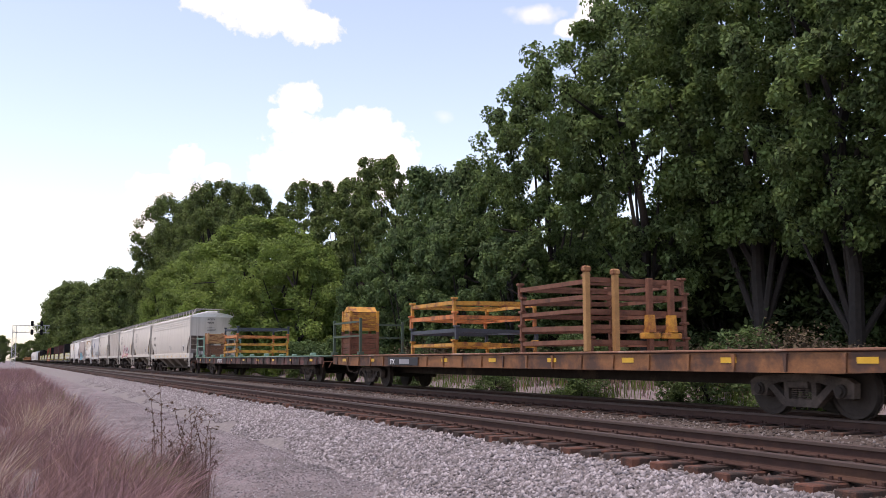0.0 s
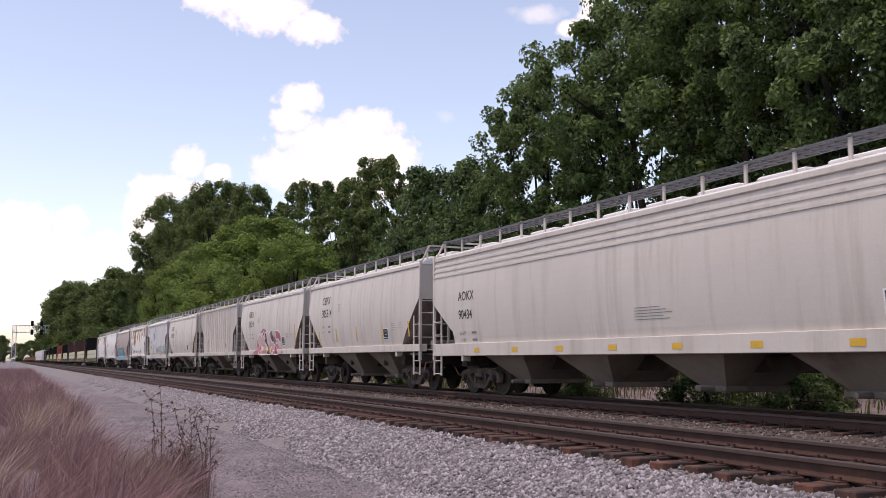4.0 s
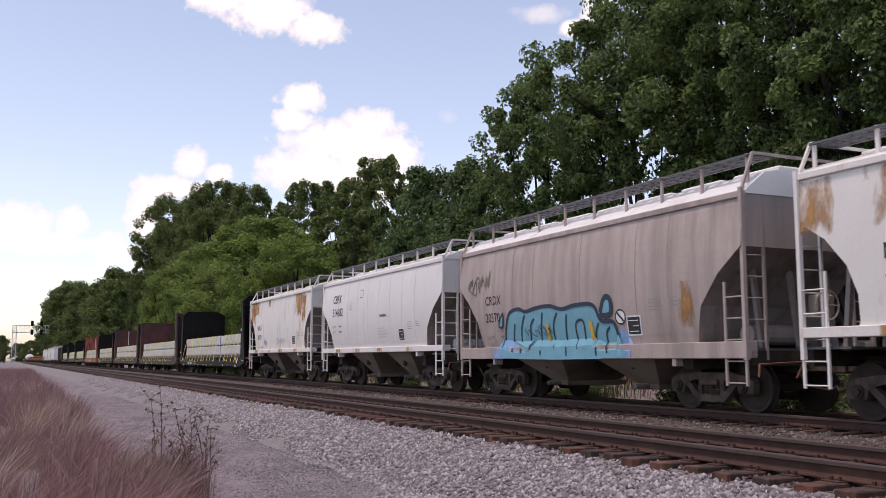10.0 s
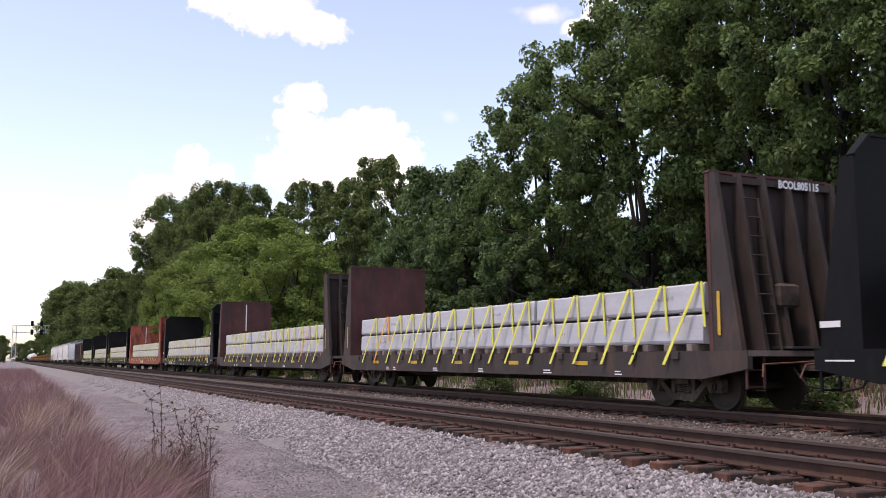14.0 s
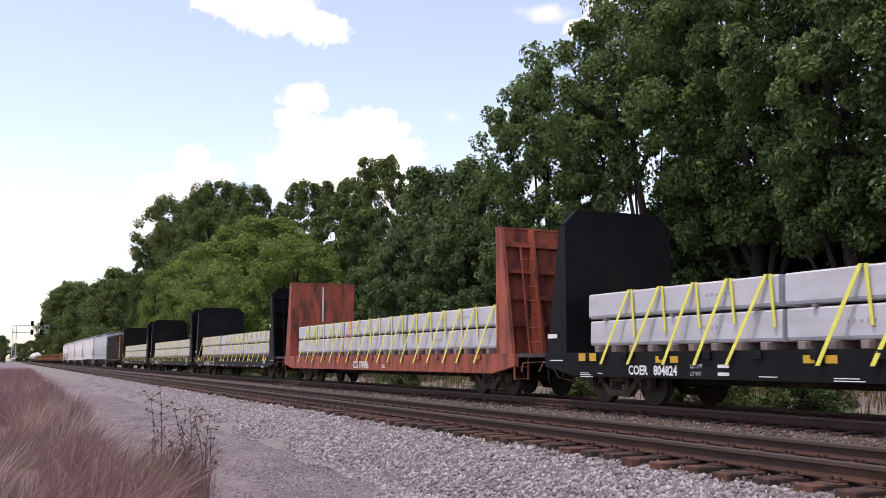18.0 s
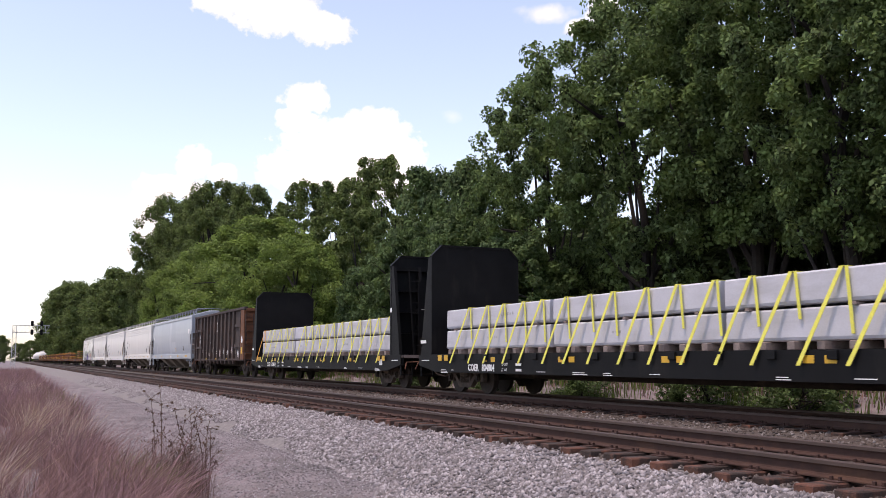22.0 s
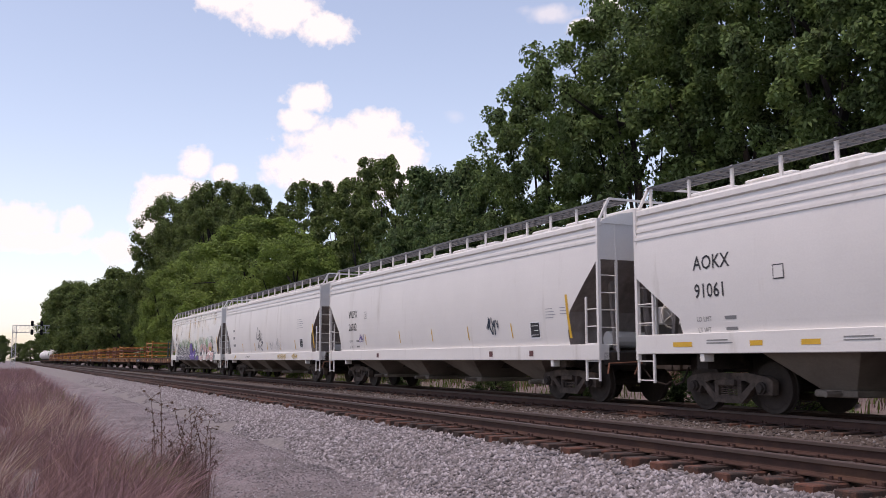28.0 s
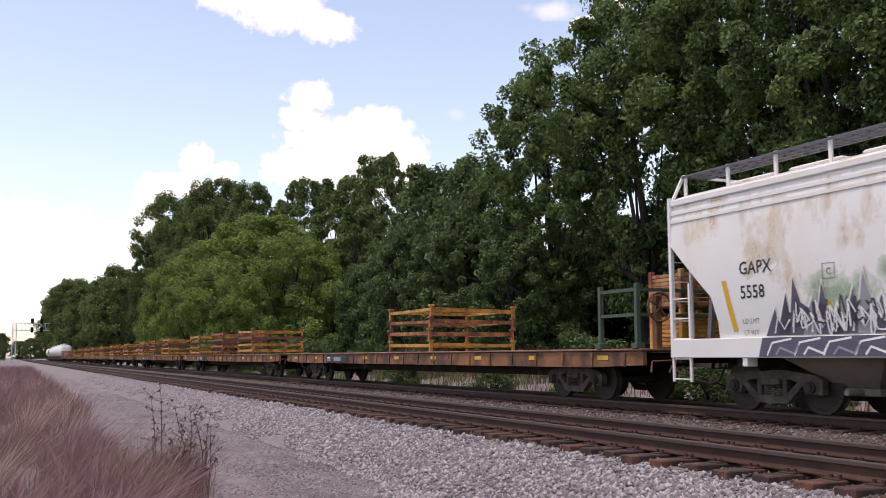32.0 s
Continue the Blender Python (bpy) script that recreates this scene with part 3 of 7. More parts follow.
        g.tube((-1.15, yc - 0.1, zb - 0.06), (1.15, yc - 0.1, zb - 0.06), 0.05)
        part("outlet_gate", g, MAT[bay_paint], b)
        if bays == 2:
            part("poke_hole", Shape().tube((-1.13, yc, 0.86), (-1.06, yc, 0.86), 0.1, 10), MAT["under"], b)
    cs = Shape().box(-0.3, 0.3, -half + 0.1, half - 0.1, 0.72, 1.02)
    for s in (-1, 1):
        part("end_sill", Shape().box(-1.45, 1.45, min(s * half, s * (half - 0.12)), max(s * half, s * (half - 0.12)), 0.85, 1.12), MAT["under"], car)
        part("bolster", Shape().box(-1.4, 1.4, min(s * (half - 1.9), s * (half - 1.6)), max(s * (half - 1.9), s * (half - 1.6)), 0.785, 1.1), MAT["under"], car)
    part("centre_sill", cs, MAT["under"], car)
    tank = Shape().tube((-0.55, half - 1.0, 1.42), (0.35, half - 1.0, 1.42), 0.2, 12) if not wheel_end else Shape().tube((-0.75, -half + 0.85, 1.42), (0.3, -half + 0.85, 1.42), 0.19, 12)
    part("air_reservoir", tank, LP, car)
    for y in (-half + 0.3, half - 0.3):
        for x in (-0.9, 0.0, 0.9):
            part("end_post", Shape().beam((x, y, 1.1), (x, y + (0.25 if y < 0 else -0.25), slope_z), 0.09), MAT["slope"], car)
    # end frames: corner posts, ladders, platforms
    for e in (-1, 1):
        yb = e * (half - 0.02)
        pl = Shape().box(-1.5, 1.5, min(yb, yb - e * 0.9), max(yb, yb - e * 0.9), 1.12, 1.16)
        part("end_platform", pl, MAT["grating"], car)
        for s in (-1, 1):
            lad = Shape()
            x = s * (hw + 0.05)
            xi = s * (hw - 0.42)
            lad.beam((x, yb, 0.95), (x, yb, side_top + 0.1), 0.075, 0.075)
            lad.beam((xi, yb, 0.95), (xi, yb, side_top + 0.2), 0.05, 0.05)
            for k in range(8):
                z = 1.28 + k * 0.38
                lad.tube((x, yb, z), (xi, yb, z), 0.014, 5)
            yl = yb - e * 0.5
            lad.beam((x, yl, 0.5), (x, yl, 2.35), 0.035, 0.05)
            for k in range(5):
                z = 0.55 + k * 0.38
                lad.tube((x, yl, z), (x, yb, z), 0.014, 5)
            lad.beam((x, yb, 0.5), (x, yb, 1.0), 0.035, 0.05)
            part("ladder", lad, LP, car)
    if wheel_end:
        bw = Shape()
        yb, zc = -half - 0.05, 1.95
        for k in range(16):
            a, b = 2 * math.pi * k / 16, 2 * math.pi * (k + 1) / 16
            bw.tube((0.35 + 0.28 * math.cos(a), yb, zc + 0.28 * math.sin(a)), (0.35 + 0.28 * math.cos(b), yb, zc + 0.28 * math.sin(b)), 0.02, 5)
        for k in range(5):
            a = 2 * math.pi * k / 5
            bw.tube((0.35, yb, zc), (0.35 + 0.28 * math.cos(a), yb, zc + 0.28 * math.sin(a)), 0.014, 5)
        bw.box(0.15, 0.55, yb + 0.03, yb + 0.25, zc - 0.2, zc + 0.2, 0.03)
        part("brake_wheel", bw, LP, car)
    # roof walk
    zt = roof_top + 0.22
    for s in (-1, 1):
        x0, x1 = sorted((s * 0.72, s * 1.28))
        walkway = Shape()
        for k in range(4):
            xa = x0 + (x1 - x0) * k / 3
            walkway.box(xa - 0.035, xa + 0.035, -half + 0.1, half - 0.1, zt - 0.035, zt)
        m = int(2 * half / 0.33)
        for k in range(m + 1):
            y = -half + 0.12 + (2 * half - 0.24) * k / m
            walkway.box(x0, x1, y - 0.055, y + 0.055, zt - 0.03, zt - 0.004)
        part("roof_walk", walkway, MAT["grating"], car)
        posts = max(8, int(2 * half / 1.15))
        for k in range(posts + 1):
            y = -half + 0.15 + (2 * half - 0.3) * k / posts
            part("walk_bracket", Shape().box(s * 1.25 - 0.02, s * 1.25 + 0.02, y - 0.032, y + 0.032, side_top + 0.06, zt + 0.02), LP, car)
    for e in (-1, 1):
        hoop = Shape()
        y = e * (half - 0.05)
        for s in (-1, 1):
            hoop.beam((s * (hw + 0.03), y, side_top), (s * 1.22, y, zt + 0.02), 0.05)
        hoop.beam((-1.22, y, zt + 0.02), (1.22, y, zt + 0.02), 0.05)
        part("end_hoop", hoop, LP, car)
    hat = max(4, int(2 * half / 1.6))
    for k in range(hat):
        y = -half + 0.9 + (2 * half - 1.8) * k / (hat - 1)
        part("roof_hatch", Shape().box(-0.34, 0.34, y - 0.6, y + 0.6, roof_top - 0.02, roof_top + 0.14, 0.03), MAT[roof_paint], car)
    trucks(car, length / 2 - (2.15 if length < 15 else 2.65), y0)
    couplers(car, length, half - 0.2)
    if mark == "CBFX":
        boxed_letter(car, flank, mark_y - 2.0, mark_z - 0.32)
    if mark:
        lettering(mark, mark_size, mark_y, mark_z, flank, car)
        lettering(number, mark_size, mark_y, num_z, flank, car)
        for k, text in enumerate(("LD LMT", "LT WT")):
            lettering(text, 0.13, mark_y, num_z - 0.44 - 0.2 * k, flank, car, MAT["stencil_grey"], 0.0)
            bars(1, mark_y - 0.75, num_z - 0.42 - 0.2 * k, flank, car, 0.42, MAT["stencil_grey"], h=0.06)
        bars(4, -inner + 0.85, 2.15, flank, car, 0.45, MAT["g_grey"], 0.016, 0.07)
        bars(3, -inner + 0.2, 2.15, flank, car, 0.35, MAT["g_grey"], 0.016, 0.07)
    flank_patch(car, "panel_border", flank, [(-inner + 1.61, sill1 + 0.17), (-inner + 1.14, sill1 + 0.17), (-inner + 1.14, sill1 + 0.58), (-inner + 1.61, sill1 + 0.58)], MAT["letters_w"], 0.007)
    pn = flank_patch(car, "stencil_panel", flank, [(-inner + 1.58, sill1 + 0.2), (-inner + 1.17, sill1 + 0.2), (-inner + 1.17, sill1 + 0.55), (-inner + 1.58, sill1 + 0.55)], MAT["letters"], 0.01)
    for k in range(3):
        z = sill1 + 0.25 + k * 0.11
        part("panel_line", Shape().box(flank(z) - 0.018, flank(z) - 0.012, -inner + 1.22, -inner + 1.54 - 0.14 * (k == 1), z, z + 0.014), MAT["letters_w"], pn)
    return car, flank, half, inner

def flank_patch(car, name, flank, outline, material, lift=0.008):
    """A painted area on the camera-facing flank, following its curve; outline in (y, z)."""
    bm = bmesh.new()
    bm.faces.new([bm.verts.new((0, y, z)) for y, z in outline])
    bmesh.ops.triangulate(bm, faces=bm.faces)
    for _ in range(4):
        long = [e for e in bm.edges if abs(e.verts[0].co.z - e.verts[1].co.z) > 0.28]
        if not long:
            break
        bmesh.ops.subdivide_edges(bm, edges=long, cuts=1)
    for v in bm.verts:
        v.co.x = flank(v.co.z) - lift
    me = bpy.data.meshes.new(name)
    bm.to_mesh(me)
    bm.free()
    me.materials.append(material)
    return part(name, me, None, car)

def reflectors(car, flank, spots, w=0.1, h=0.62, lean=0.0):
    for y, z in spots:
        flank_patch(car, "reflector_strip", flank, [(y, z), (y - w, z), (y - w + lean, z + h), (y + lean, z + h)], MAT["reflect"])

def blob(y, z, w, h, seed, power=0.7, n=20, rough=0.08):
    """A rounded patch outline in (y, z) about a centre."""
    r = random.Random(seed)
    k1, k2 = r.uniform(0, 6), r.uniform(0, 6)
    out = []
    for i in range(n):
        a = 2 * math.pi * i / n
        c, d = math.cos(a), math.sin(a)
        k = 1 + rough * math.sin(2 * a + k1) + rough * math.sin(3 * a + k2)
        out.append((y + w / 2 * k * math.copysign(abs(c) ** power, c), z + h / 2 * k * math.copysign(abs(d) ** power, d)))
    return out

def bubble(car, flank, y, z, w, h, fill, line, seed, lift=0.012, edge=0.06, power=0.7, z_low=None):
    for k, (grow, m) in enumerate(((edge, line), (0.0, fill))):
        o = blob(y, z, w + grow, h + grow, seed, power)
        if z_low is not None:
            o = [(a, max(b, z_low)) for a, b in o]
        flank_patch(car, "sprayed_shape", flank, o, MAT[m], lift + 0.004 * k)

def spike(car, flank, y, z, w, h, fill, line, seed, lift=0.014):
    r = random.Random(seed)
    for k, (g, m) in enumerate(((0.05, line), (0.0, fill))):
        pts = [(y + w / 2 + g, z), (y + w * r.uniform(0.0, 0.25), z + h + g * 1.5), (y - w * 0.05, z + h * 0.55), (y - w / 2 - g, z + h * r.uniform(0.2, 0.5)), (y - w * 0.35, z)]
        flank_patch(car, "sprayed_shape", flank, pts, MAT[m], lift + 0.004 * k)
        r = random.Random(seed)

def curve_through(pts, steps=5, closed=False):
    """A smooth line through points in (y, z)."""
    n = len(pts)
    out = []
    for i in range(n if closed else n - 1):
        q = [Vector(pts[(i + k) % n] if closed else pts[max(0, min(n - 1, i + k))]) for k in (-1, 0, 1, 2)]
        for j in range(steps):
            t = j / steps
            out.append(tuple(0.5 * (2 * q[1] + (q[2] - q[0]) * t + (2 * q[0] - 5 * q[1] + 4 * q[2] - q[3]) * t * t + (3 * q[1] - q[0] - 3 * q[2] + q[3]) * t ** 3)))
    return out if closed else out + [tuple(pts[-1])]

def stroke(car, flank, pts, width, material, lift=0.012, name="sprayed_stroke", closed=False):
    """One painted line of even width that follows the flank."""
    fine = []
    ring = list(pts) + ([pts[0]] if closed else [])
    for a, b in zip(ring, ring[1:]):
        k = max(1, int(abs(a[1] - b[1]) / 0.25))
        fine += [(a[0] + (b[0] - a[0]) * j / k, a[1] + (b[1] - a[1]) * j / k) for j in range(k)]
    fine.append(ring[-1])
    v = []
    for i, p in enumerate(fine):
        d = Vector(fine[min(i + 1, len(fine) - 1)]) - Vector(fine[max(i - 1, 0)])
        d = d.normalized() if d.length > 1e-5 else Vector((1, 0))
        for e in (-0.5, 0.5):
            y, z = p[0] - d.y * width * e, p[1] + d.x * width * e
            v.append((flank(z) - lift - 0.00015 * i, y, z))
    return part(name, Shape().add(v, [(2 * i, 2 * i + 1, 2 * i + 3, 2 * i + 2) for i in range(len(fine) - 1)]), MAT[material], car)

def painted(car, flank, outline, fill, line=None, lift=0.012, edge=0.05, steps=4):
    """A smooth-edged painted shape with an outline drawn round it."""
    o = curve_through(outline, steps, True)
    flank_patch(car, "sprayed_shape", flank, o, MAT[fill], lift)
    if line:
        stroke(car, flank, o, edge, line, lift + 0.003, "sprayed_outline", True)

def thick_letter(car, flank, lines, width, fill, line, lift=0.014, back="g_dark"):
    """A chunky sprayed letter: centre lines drawn three times, dark edge, light edge, fill."""
    for k, (w, m) in enumerate(((width + 0.13, back), (width + 0.07, line), (width, fill))):
        for i, pts in enumerate(lines):
            a, b = Vector(pts[0]), Vector(pts[1])
            c, d = Vector(pts[-1]), Vector(pts[-2])
            g = (w - width) / 2
            pts = [tuple(a + (a - b).normalized() * g)] + list(pts[1:-1]) + [tuple(c + (c - d).normalized() * g)]
            stroke(car, flank, curve_through(pts, 3), w, m, lift + 0.006 * k + 0.002 * i)

def boxed_letter(car, flank, y, z, size=0.26):
    stroke(car, flank, [(y, z), (y - size, z), (y - size, z + size), (y, z + size)], 0.018, "stencil_grey", 0.008, "stencil_box", True)
    lettering("C", size * 0.62, y - size * 0.3, z + size * 0.27, flank, car, MAT["stencil_grey"])

def scrawl(car, flank, y, z, w, h, material, seed, thick=0.02, strokes=6):
    """A looping sprayed tag in one line, with no readable letters."""
    rng = random.Random(seed)
    pts, cells = [], max(2, strokes)
    for c in range(cells):
        x = y - w * (c + 0.5) / cells
        tall = rng.uniform(0.6, 1.0)
        for q in range(rng.randint(3, 5)):
            pts.append((x + w / cells * rng.uniform(-0.75, 0.75), z + h * tall * (0.5 if q % 2 else -0.5) * rng.uniform(0.15, 1.1)))
    names = [k for k, m in MAT.items() if m == material]
    return stroke(car, flank, curve_through(pts, 4), thick * 1.6, names[0], 0.010, "sprayed_scrawl")

def slide_marks(car, dy):
    """Move all that is painted on a car along its side."""
    for ob in car.children:
        if ob.name.split(".")[0] in ("lettering", "stencil_bar", "stencil_box", "stencil_panel", "panel_border", "reflector_strip", "yellow_patch", "faded_spray", "dark_square") or ob.name.startswith("sprayed"):
            ob.location.y += dy

def streaks(car, flank, spots, seed, material="rust_bloom"):
    """Broken runs of rust down the flank."""
    r = random.Random(seed)
    for k, (y, z, w, h) in enumerate(spots):
        top, w, h = min(z + 0.2, 3.93), w * 1.25, h * 1.25
        q = [i / 6 for i in range(7)]
        edge = [(y + w / 2, top - h * a) for a in q] + [(y - w / 2, top - h * a) for a in reversed(q)]
        flank_patch(car, "rust_run", flank, edge, MAT[material], 0.007 + 0.0004 * k)

# ---------------------------------------------------------------- bulkhead flats with concrete beams
def bulkhead_flat(y_front, length, label, paint, chamfer=True, seed=0, mark=None, wood_blocks=False, end_paint=None, line=False):
    rng = random.Random(seed)
    car, y0 = car_base("bulkhead_flat_car", label, "freight car", "freight train", y_front, length)
    P, E = MAT[paint], MAT[end_paint or paint]
    half = length / 2 - 0.75
    deck = 1.12
    hw = 1.52
    dk = Shape().box(-hw + 0.02, hw - 0.02, -half, half, deck - 0.1, deck)
    part("deck", dk, MAT["wood"], car)
    for s in (-1, 1):
        x0, x1 = sorted((s * hw, s * (hw - 0.12)))
        out = [(-half, deck), (half, deck), (half, 0.80), (half - 1.2, 0.60), (-half + 1.2, 0.60), (-half, 0.80)]
        part("side_sill", Shape().prism(out, x0, x1), P, car)
    part("centre_sill", Shape().prism([(-half + 0.2, 1.0), (half - 0.2, 1.0), (half - 4, 0.45), (-half + 4, 0.45)], -0.35, 0.35), MAT["under"], car)
    pockets = Shape()
    for k in range(14):
        y = -half + 1.9 + (2 * half - 3.8) * k / 13
        pockets.box(-hw - 0.05, -hw + 0.01, y - 0.1, y + 0.1, deck - 0.16, deck - 0.01, 0.01)
    part("stake_pockets", pockets, P, car)
    top = 4.45
    for e in (-1, 1):
        yi = e * (half - 0.95)            # inner face
        yo = yi + e * 0.10
        c = 0.35 if chamfer else 0.03
        face = [(-hw, deck), (hw, deck), (hw, top - c), (hw - c, top), (-hw + c, top), (-hw, top - c)]
        b = part("bulkhead", Shape().prism(face, min(yi, yo), max(yi, yo), "y"), E, car)
        for x in (-hw + 0.06, -0.55, 0.55, hw - 0.06) if paint != "brown" else (-hw + 0.06, -0.92, -0.32, 0.3, 0.9, hw - 0.06):
            br = Shape().prism([(yo, deck), (yo + e * 0.72, deck), (yo + e * 0.62, deck + 0.6), (yo + e * 0.16, top - c), (yo, top - c)], x - 0.05, x + 0.05)
            part("brace", br, P, b)
        cross = Shape()
        for z in (1.9, 2.6, 3.3, 4.0) if paint != "brown" else (4.3,):
            cross.box(-hw + 0.05, hw - 0.05, min(yo, yo + e * 0.15), max(yo, yo + e * 0.15), z - 0.06, z + 0.06)
        for x in (-1.0, -0.62):
            cross.beam((x, yo + e * 0.75, deck), (x, yo + e * 0.3, top - 0.5), 0.04)
        for k in range(8):
            z = deck + 0.3 + k * 0.36
            yy = yo + e * (0.75 - 0.45 * (z - deck) / (top - 0.5 - deck))
            cross.tube((-1.0, yy, z), (-0.62, yy, z), 0.014, 5)
        part("cross_ribs", cross, P, b)
        if E is not P:
            part("outer_plate", Shape().box(-hw + 0.05, hw - 0.05, min(yo, yo + e * 0.012), max(yo, yo + e * 0.012), deck + 0.02, top - c - 0.02), P, b)
        cap = Shape()
        for p, q in zip(face[2:], face[3:] + face[:1]):
            if q[1] > deck + 0.1:
                cap.beam((p[0], (yi + yo) / 2, p[1]), (q[0], (yi + yo) / 2, q[1]), 0.16, 0.05)
        part("cap_strip", cap, E, b)
        if line and e > 0:
            part("white_stripe", Shape().box(-0.03, 0.03, yi - 0.008, yi, deck + 1.6, top - 0.15), MAT["letters_w"], b)
        st = Shape()
        for x in (-hw + 0.05, -hw + 0.45):
            st.beam((x, e * (half - 0.08), 0.45), (x, e * (half - 0.08), deck), 0.03, 0.05)
        for z in (0.48, 0.78):
            st.tube((-hw + 0.05, e * (half - 0.08), z), (-hw + 0.45, e * (half - 0.08), z), 0.014, 5)
        part("step", st, E, car)
    trucks(car, length / 2 - 3.05, y0)
    couplers(car, length, half - 0.2)
    fl = lambda z: -hw
    if paint == "black":
        for e in (-1, 1):
            part("white_line", Shape().box(-hw - 0.006, -hw, e * (half - 0.5) - 0.28, e * (half - 0.5) + 0.28, 0.93, 0.955), MAT["letters_w"], car)
            for k in range(2):
                y = e * (half - 1.75) + k * 0.42 - 0.2
                flank_patch(car, "yellow_square", lambda z: -hw, [(y, 0.93), (y - 0.26, 0.93), (y - 0.26, 1.1), (y, 1.1)], MAT["reflect"], 0.056)
        for y, w in ((8.7, 0.5), (8.0, 0.25), (3.2, 0.6), (1.6, 0.7), (0.4, 0.4), (-1.2, 0.5), (-4.6, 0.4), (-6.2, 0.6), (-7.9, 0.5)):
            bars(1 + int(abs(y) * 3) % 3, y, 0.66, fl, car, w, MAT["letters_w"], 0.016, 0.04)
        for y in (6.0, 2.2, -1.6, -5.2):
            for k in range(2):
                flank_patch(car, "yellow_square", lambda z: -hw, [(y - 0.45 * k, 0.9), (y - 0.45 * k - 0.24, 0.9), (y - 0.45 * k - 0.24, 1.03), (y - 0.45 * k, 1.03)], MAT["reflect"], 0.008)
        flank_patch(car, "white_placard", fl, [(-8.3, 0.78), (-8.6, 0.78), (-8.6, 0.98), (-8.3, 0.98)], MAT["letters_w"], 0.008)
        # roundel and notice on the leading bulkhead
        yo = -(half - 0.95) - 0.10
        s = Shape()
        s.add([(-hw - 0.012, yo - 0.02 + 0.085 * math.cos(a), 2.62 + 0.085 * math.sin(a)) for a in (2 * math.pi * k / 16 for k in range(16))], [tuple(range(16))])
        part("white_roundel", s, MAT["letters_w"], car)
        ye = -(half - 0.95) - 0.86
        rows = [(-0.7, 0.05, 1.75, 1.77), (-0.75, 0.1, 2.62, 2.635), (-0.2, 0.2, 3.35, 3.43)]
        rows += [(-0.55 + 0.05 * (k % 2), -0.1 - 0.06 * (k % 3), 2.5 - k * 0.09, 2.525 - k * 0.09) for k in range(7)]
        for xa, xb, za, zb in rows:
            part("notice_bar", Shape().box(xa, xb, ye - 0.02, ye, za, zb), MAT["letters_w"], car)
        part("notice_board", Shape().box(-0.85, 0.25, ye, ye + 0.02, 1.7, 3.55), P, car)
        part("white_placard", Shape().box(-hw - 0.008, -hw, half - 0.55, half - 0.15, 1.46, 1.56), MAT["letters_w"], car)
    if paint == "brown":
        for y in (7.4, 4.1, 0.9, -2.3, -5.4):
            flank_patch(car, "yellow_strip", fl, [(y, 0.84), (y - 0.5, 0.84), (y - 0.5, 0.93), (y, 0.93)], MAT["reflect"], 0.008)
        for y, w in ((6.2, 0.3), (5.6, 0.3), (2.4, 0.4), (-0.6, 0.35), (-4.0, 0.45), (-6.9, 0.3)):
            bars(2, y, 0.7, fl, car, w, MAT["letters_w"], 0.028, 0.06)
        for e in (-1, 1):
            ys = e * (half - 0.95) + e * 0.28
            flank_patch(car, "orange_strip", fl, [(ys + 0.04, 1.4), (ys - 0.04, 1.4), (ys - 0.04, 2.2), (ys + 0.04, 2.2)], MAT["reflect"], 0.014)
        if not line:
            v, f = glyphs("BCOL805115", 0.21, 0.01)
            part("lettering", Shape().add([(0.0 + a * 0.9, -(half - 0.95) - 0.315, 4.22 + b) for a, b in v], f), MAT["letters_w"], car)
        part("brake_box", Shape().box(-0.45, 0.0, -(half - 0.95) - 0.72, -(half - 0.95) - 0.45, 1.9, 2.35, 0.05), MAT["truck"], car)
        part("end_platform", Shape().box(-0.5, 1.2, -half - 0.05, -(half - 0.95) - 0.5, 1.16, 1.2), MAT["grating"], car)
    if mark:
        lettering(mark.replace(" ", "   ") if paint == "black" else mark, 0.26 if paint == "black" else 0.36, 6.9 if paint == "black" else 1.35, 0.66, fl, car, MAT["letters_w"], 0.008)
        if paint == "black":
            y = 6.9 - max(a for a, _ in glyphs(mark.replace(" ", "   "), 0.26, 0.008)[0]) - 0.25
            for k, text in enumerate(("LD LMT", "LT WT")):
                lettering(text, 0.11, y, 0.80 - 0.14 * k, fl, car, MAT["letters_w"], 0.0)
                bars(1, y - 0.75, 0.81 - 0.14 * k, fl, car, 0.42, MAT["letters_w"], 0.06)
        else:
            bars(2, -1.6, 0.76, fl, car, 0.35, MAT["letters_w"], 0.03, 0.07)
    # concrete beams: two tiers of five, in three lengths
    l0, l1 = -half + 1.22, half - 1.6
    L = (l1 - l0) / 3
    zb = deck
    for j in range(3):
        ya, yb = l0 + j * L + 0.07, l0 + (j + 1) * L - 0.07
        for k in range(9):
            y = ya + 0.35 + (yb - ya - 0.7) * k / 8
            blk = tagged(new("wooden_bearer", BEARER), "rough wooden bearer under the concrete beams", "timber", "dunnage on flat cars")
            LOADS.append((blk, y0 + y, Vector((0, 0, zb))))
        for tier in (0, 1):
            z0 = zb + 0.14 + tier * 0.60
            for i in range(4):
                bt = beam_thing(yb - ya, i)
                LOADS.append((bt, y0 + (ya + yb) / 2 + rng.uniform(-0.05, 0.05), Vector((-1.02 + i * 0.68, 0, z0))))
                if i == 0:
                    yy = rng.uniform(-1.8, 2.2)
                    mk = Shape()
                    for q in range(rng.randint(3, 7)):
                        w = rng.uniform(0.03, 0.08)
                        mk.box(-0.3195, -0.310, yy - w, yy, 0.27, 0.32 + 0.02 * (q % 2))
                        yy -= w + 0.07
                    part("stencil_bars", mk, MAT["fog"], bt)
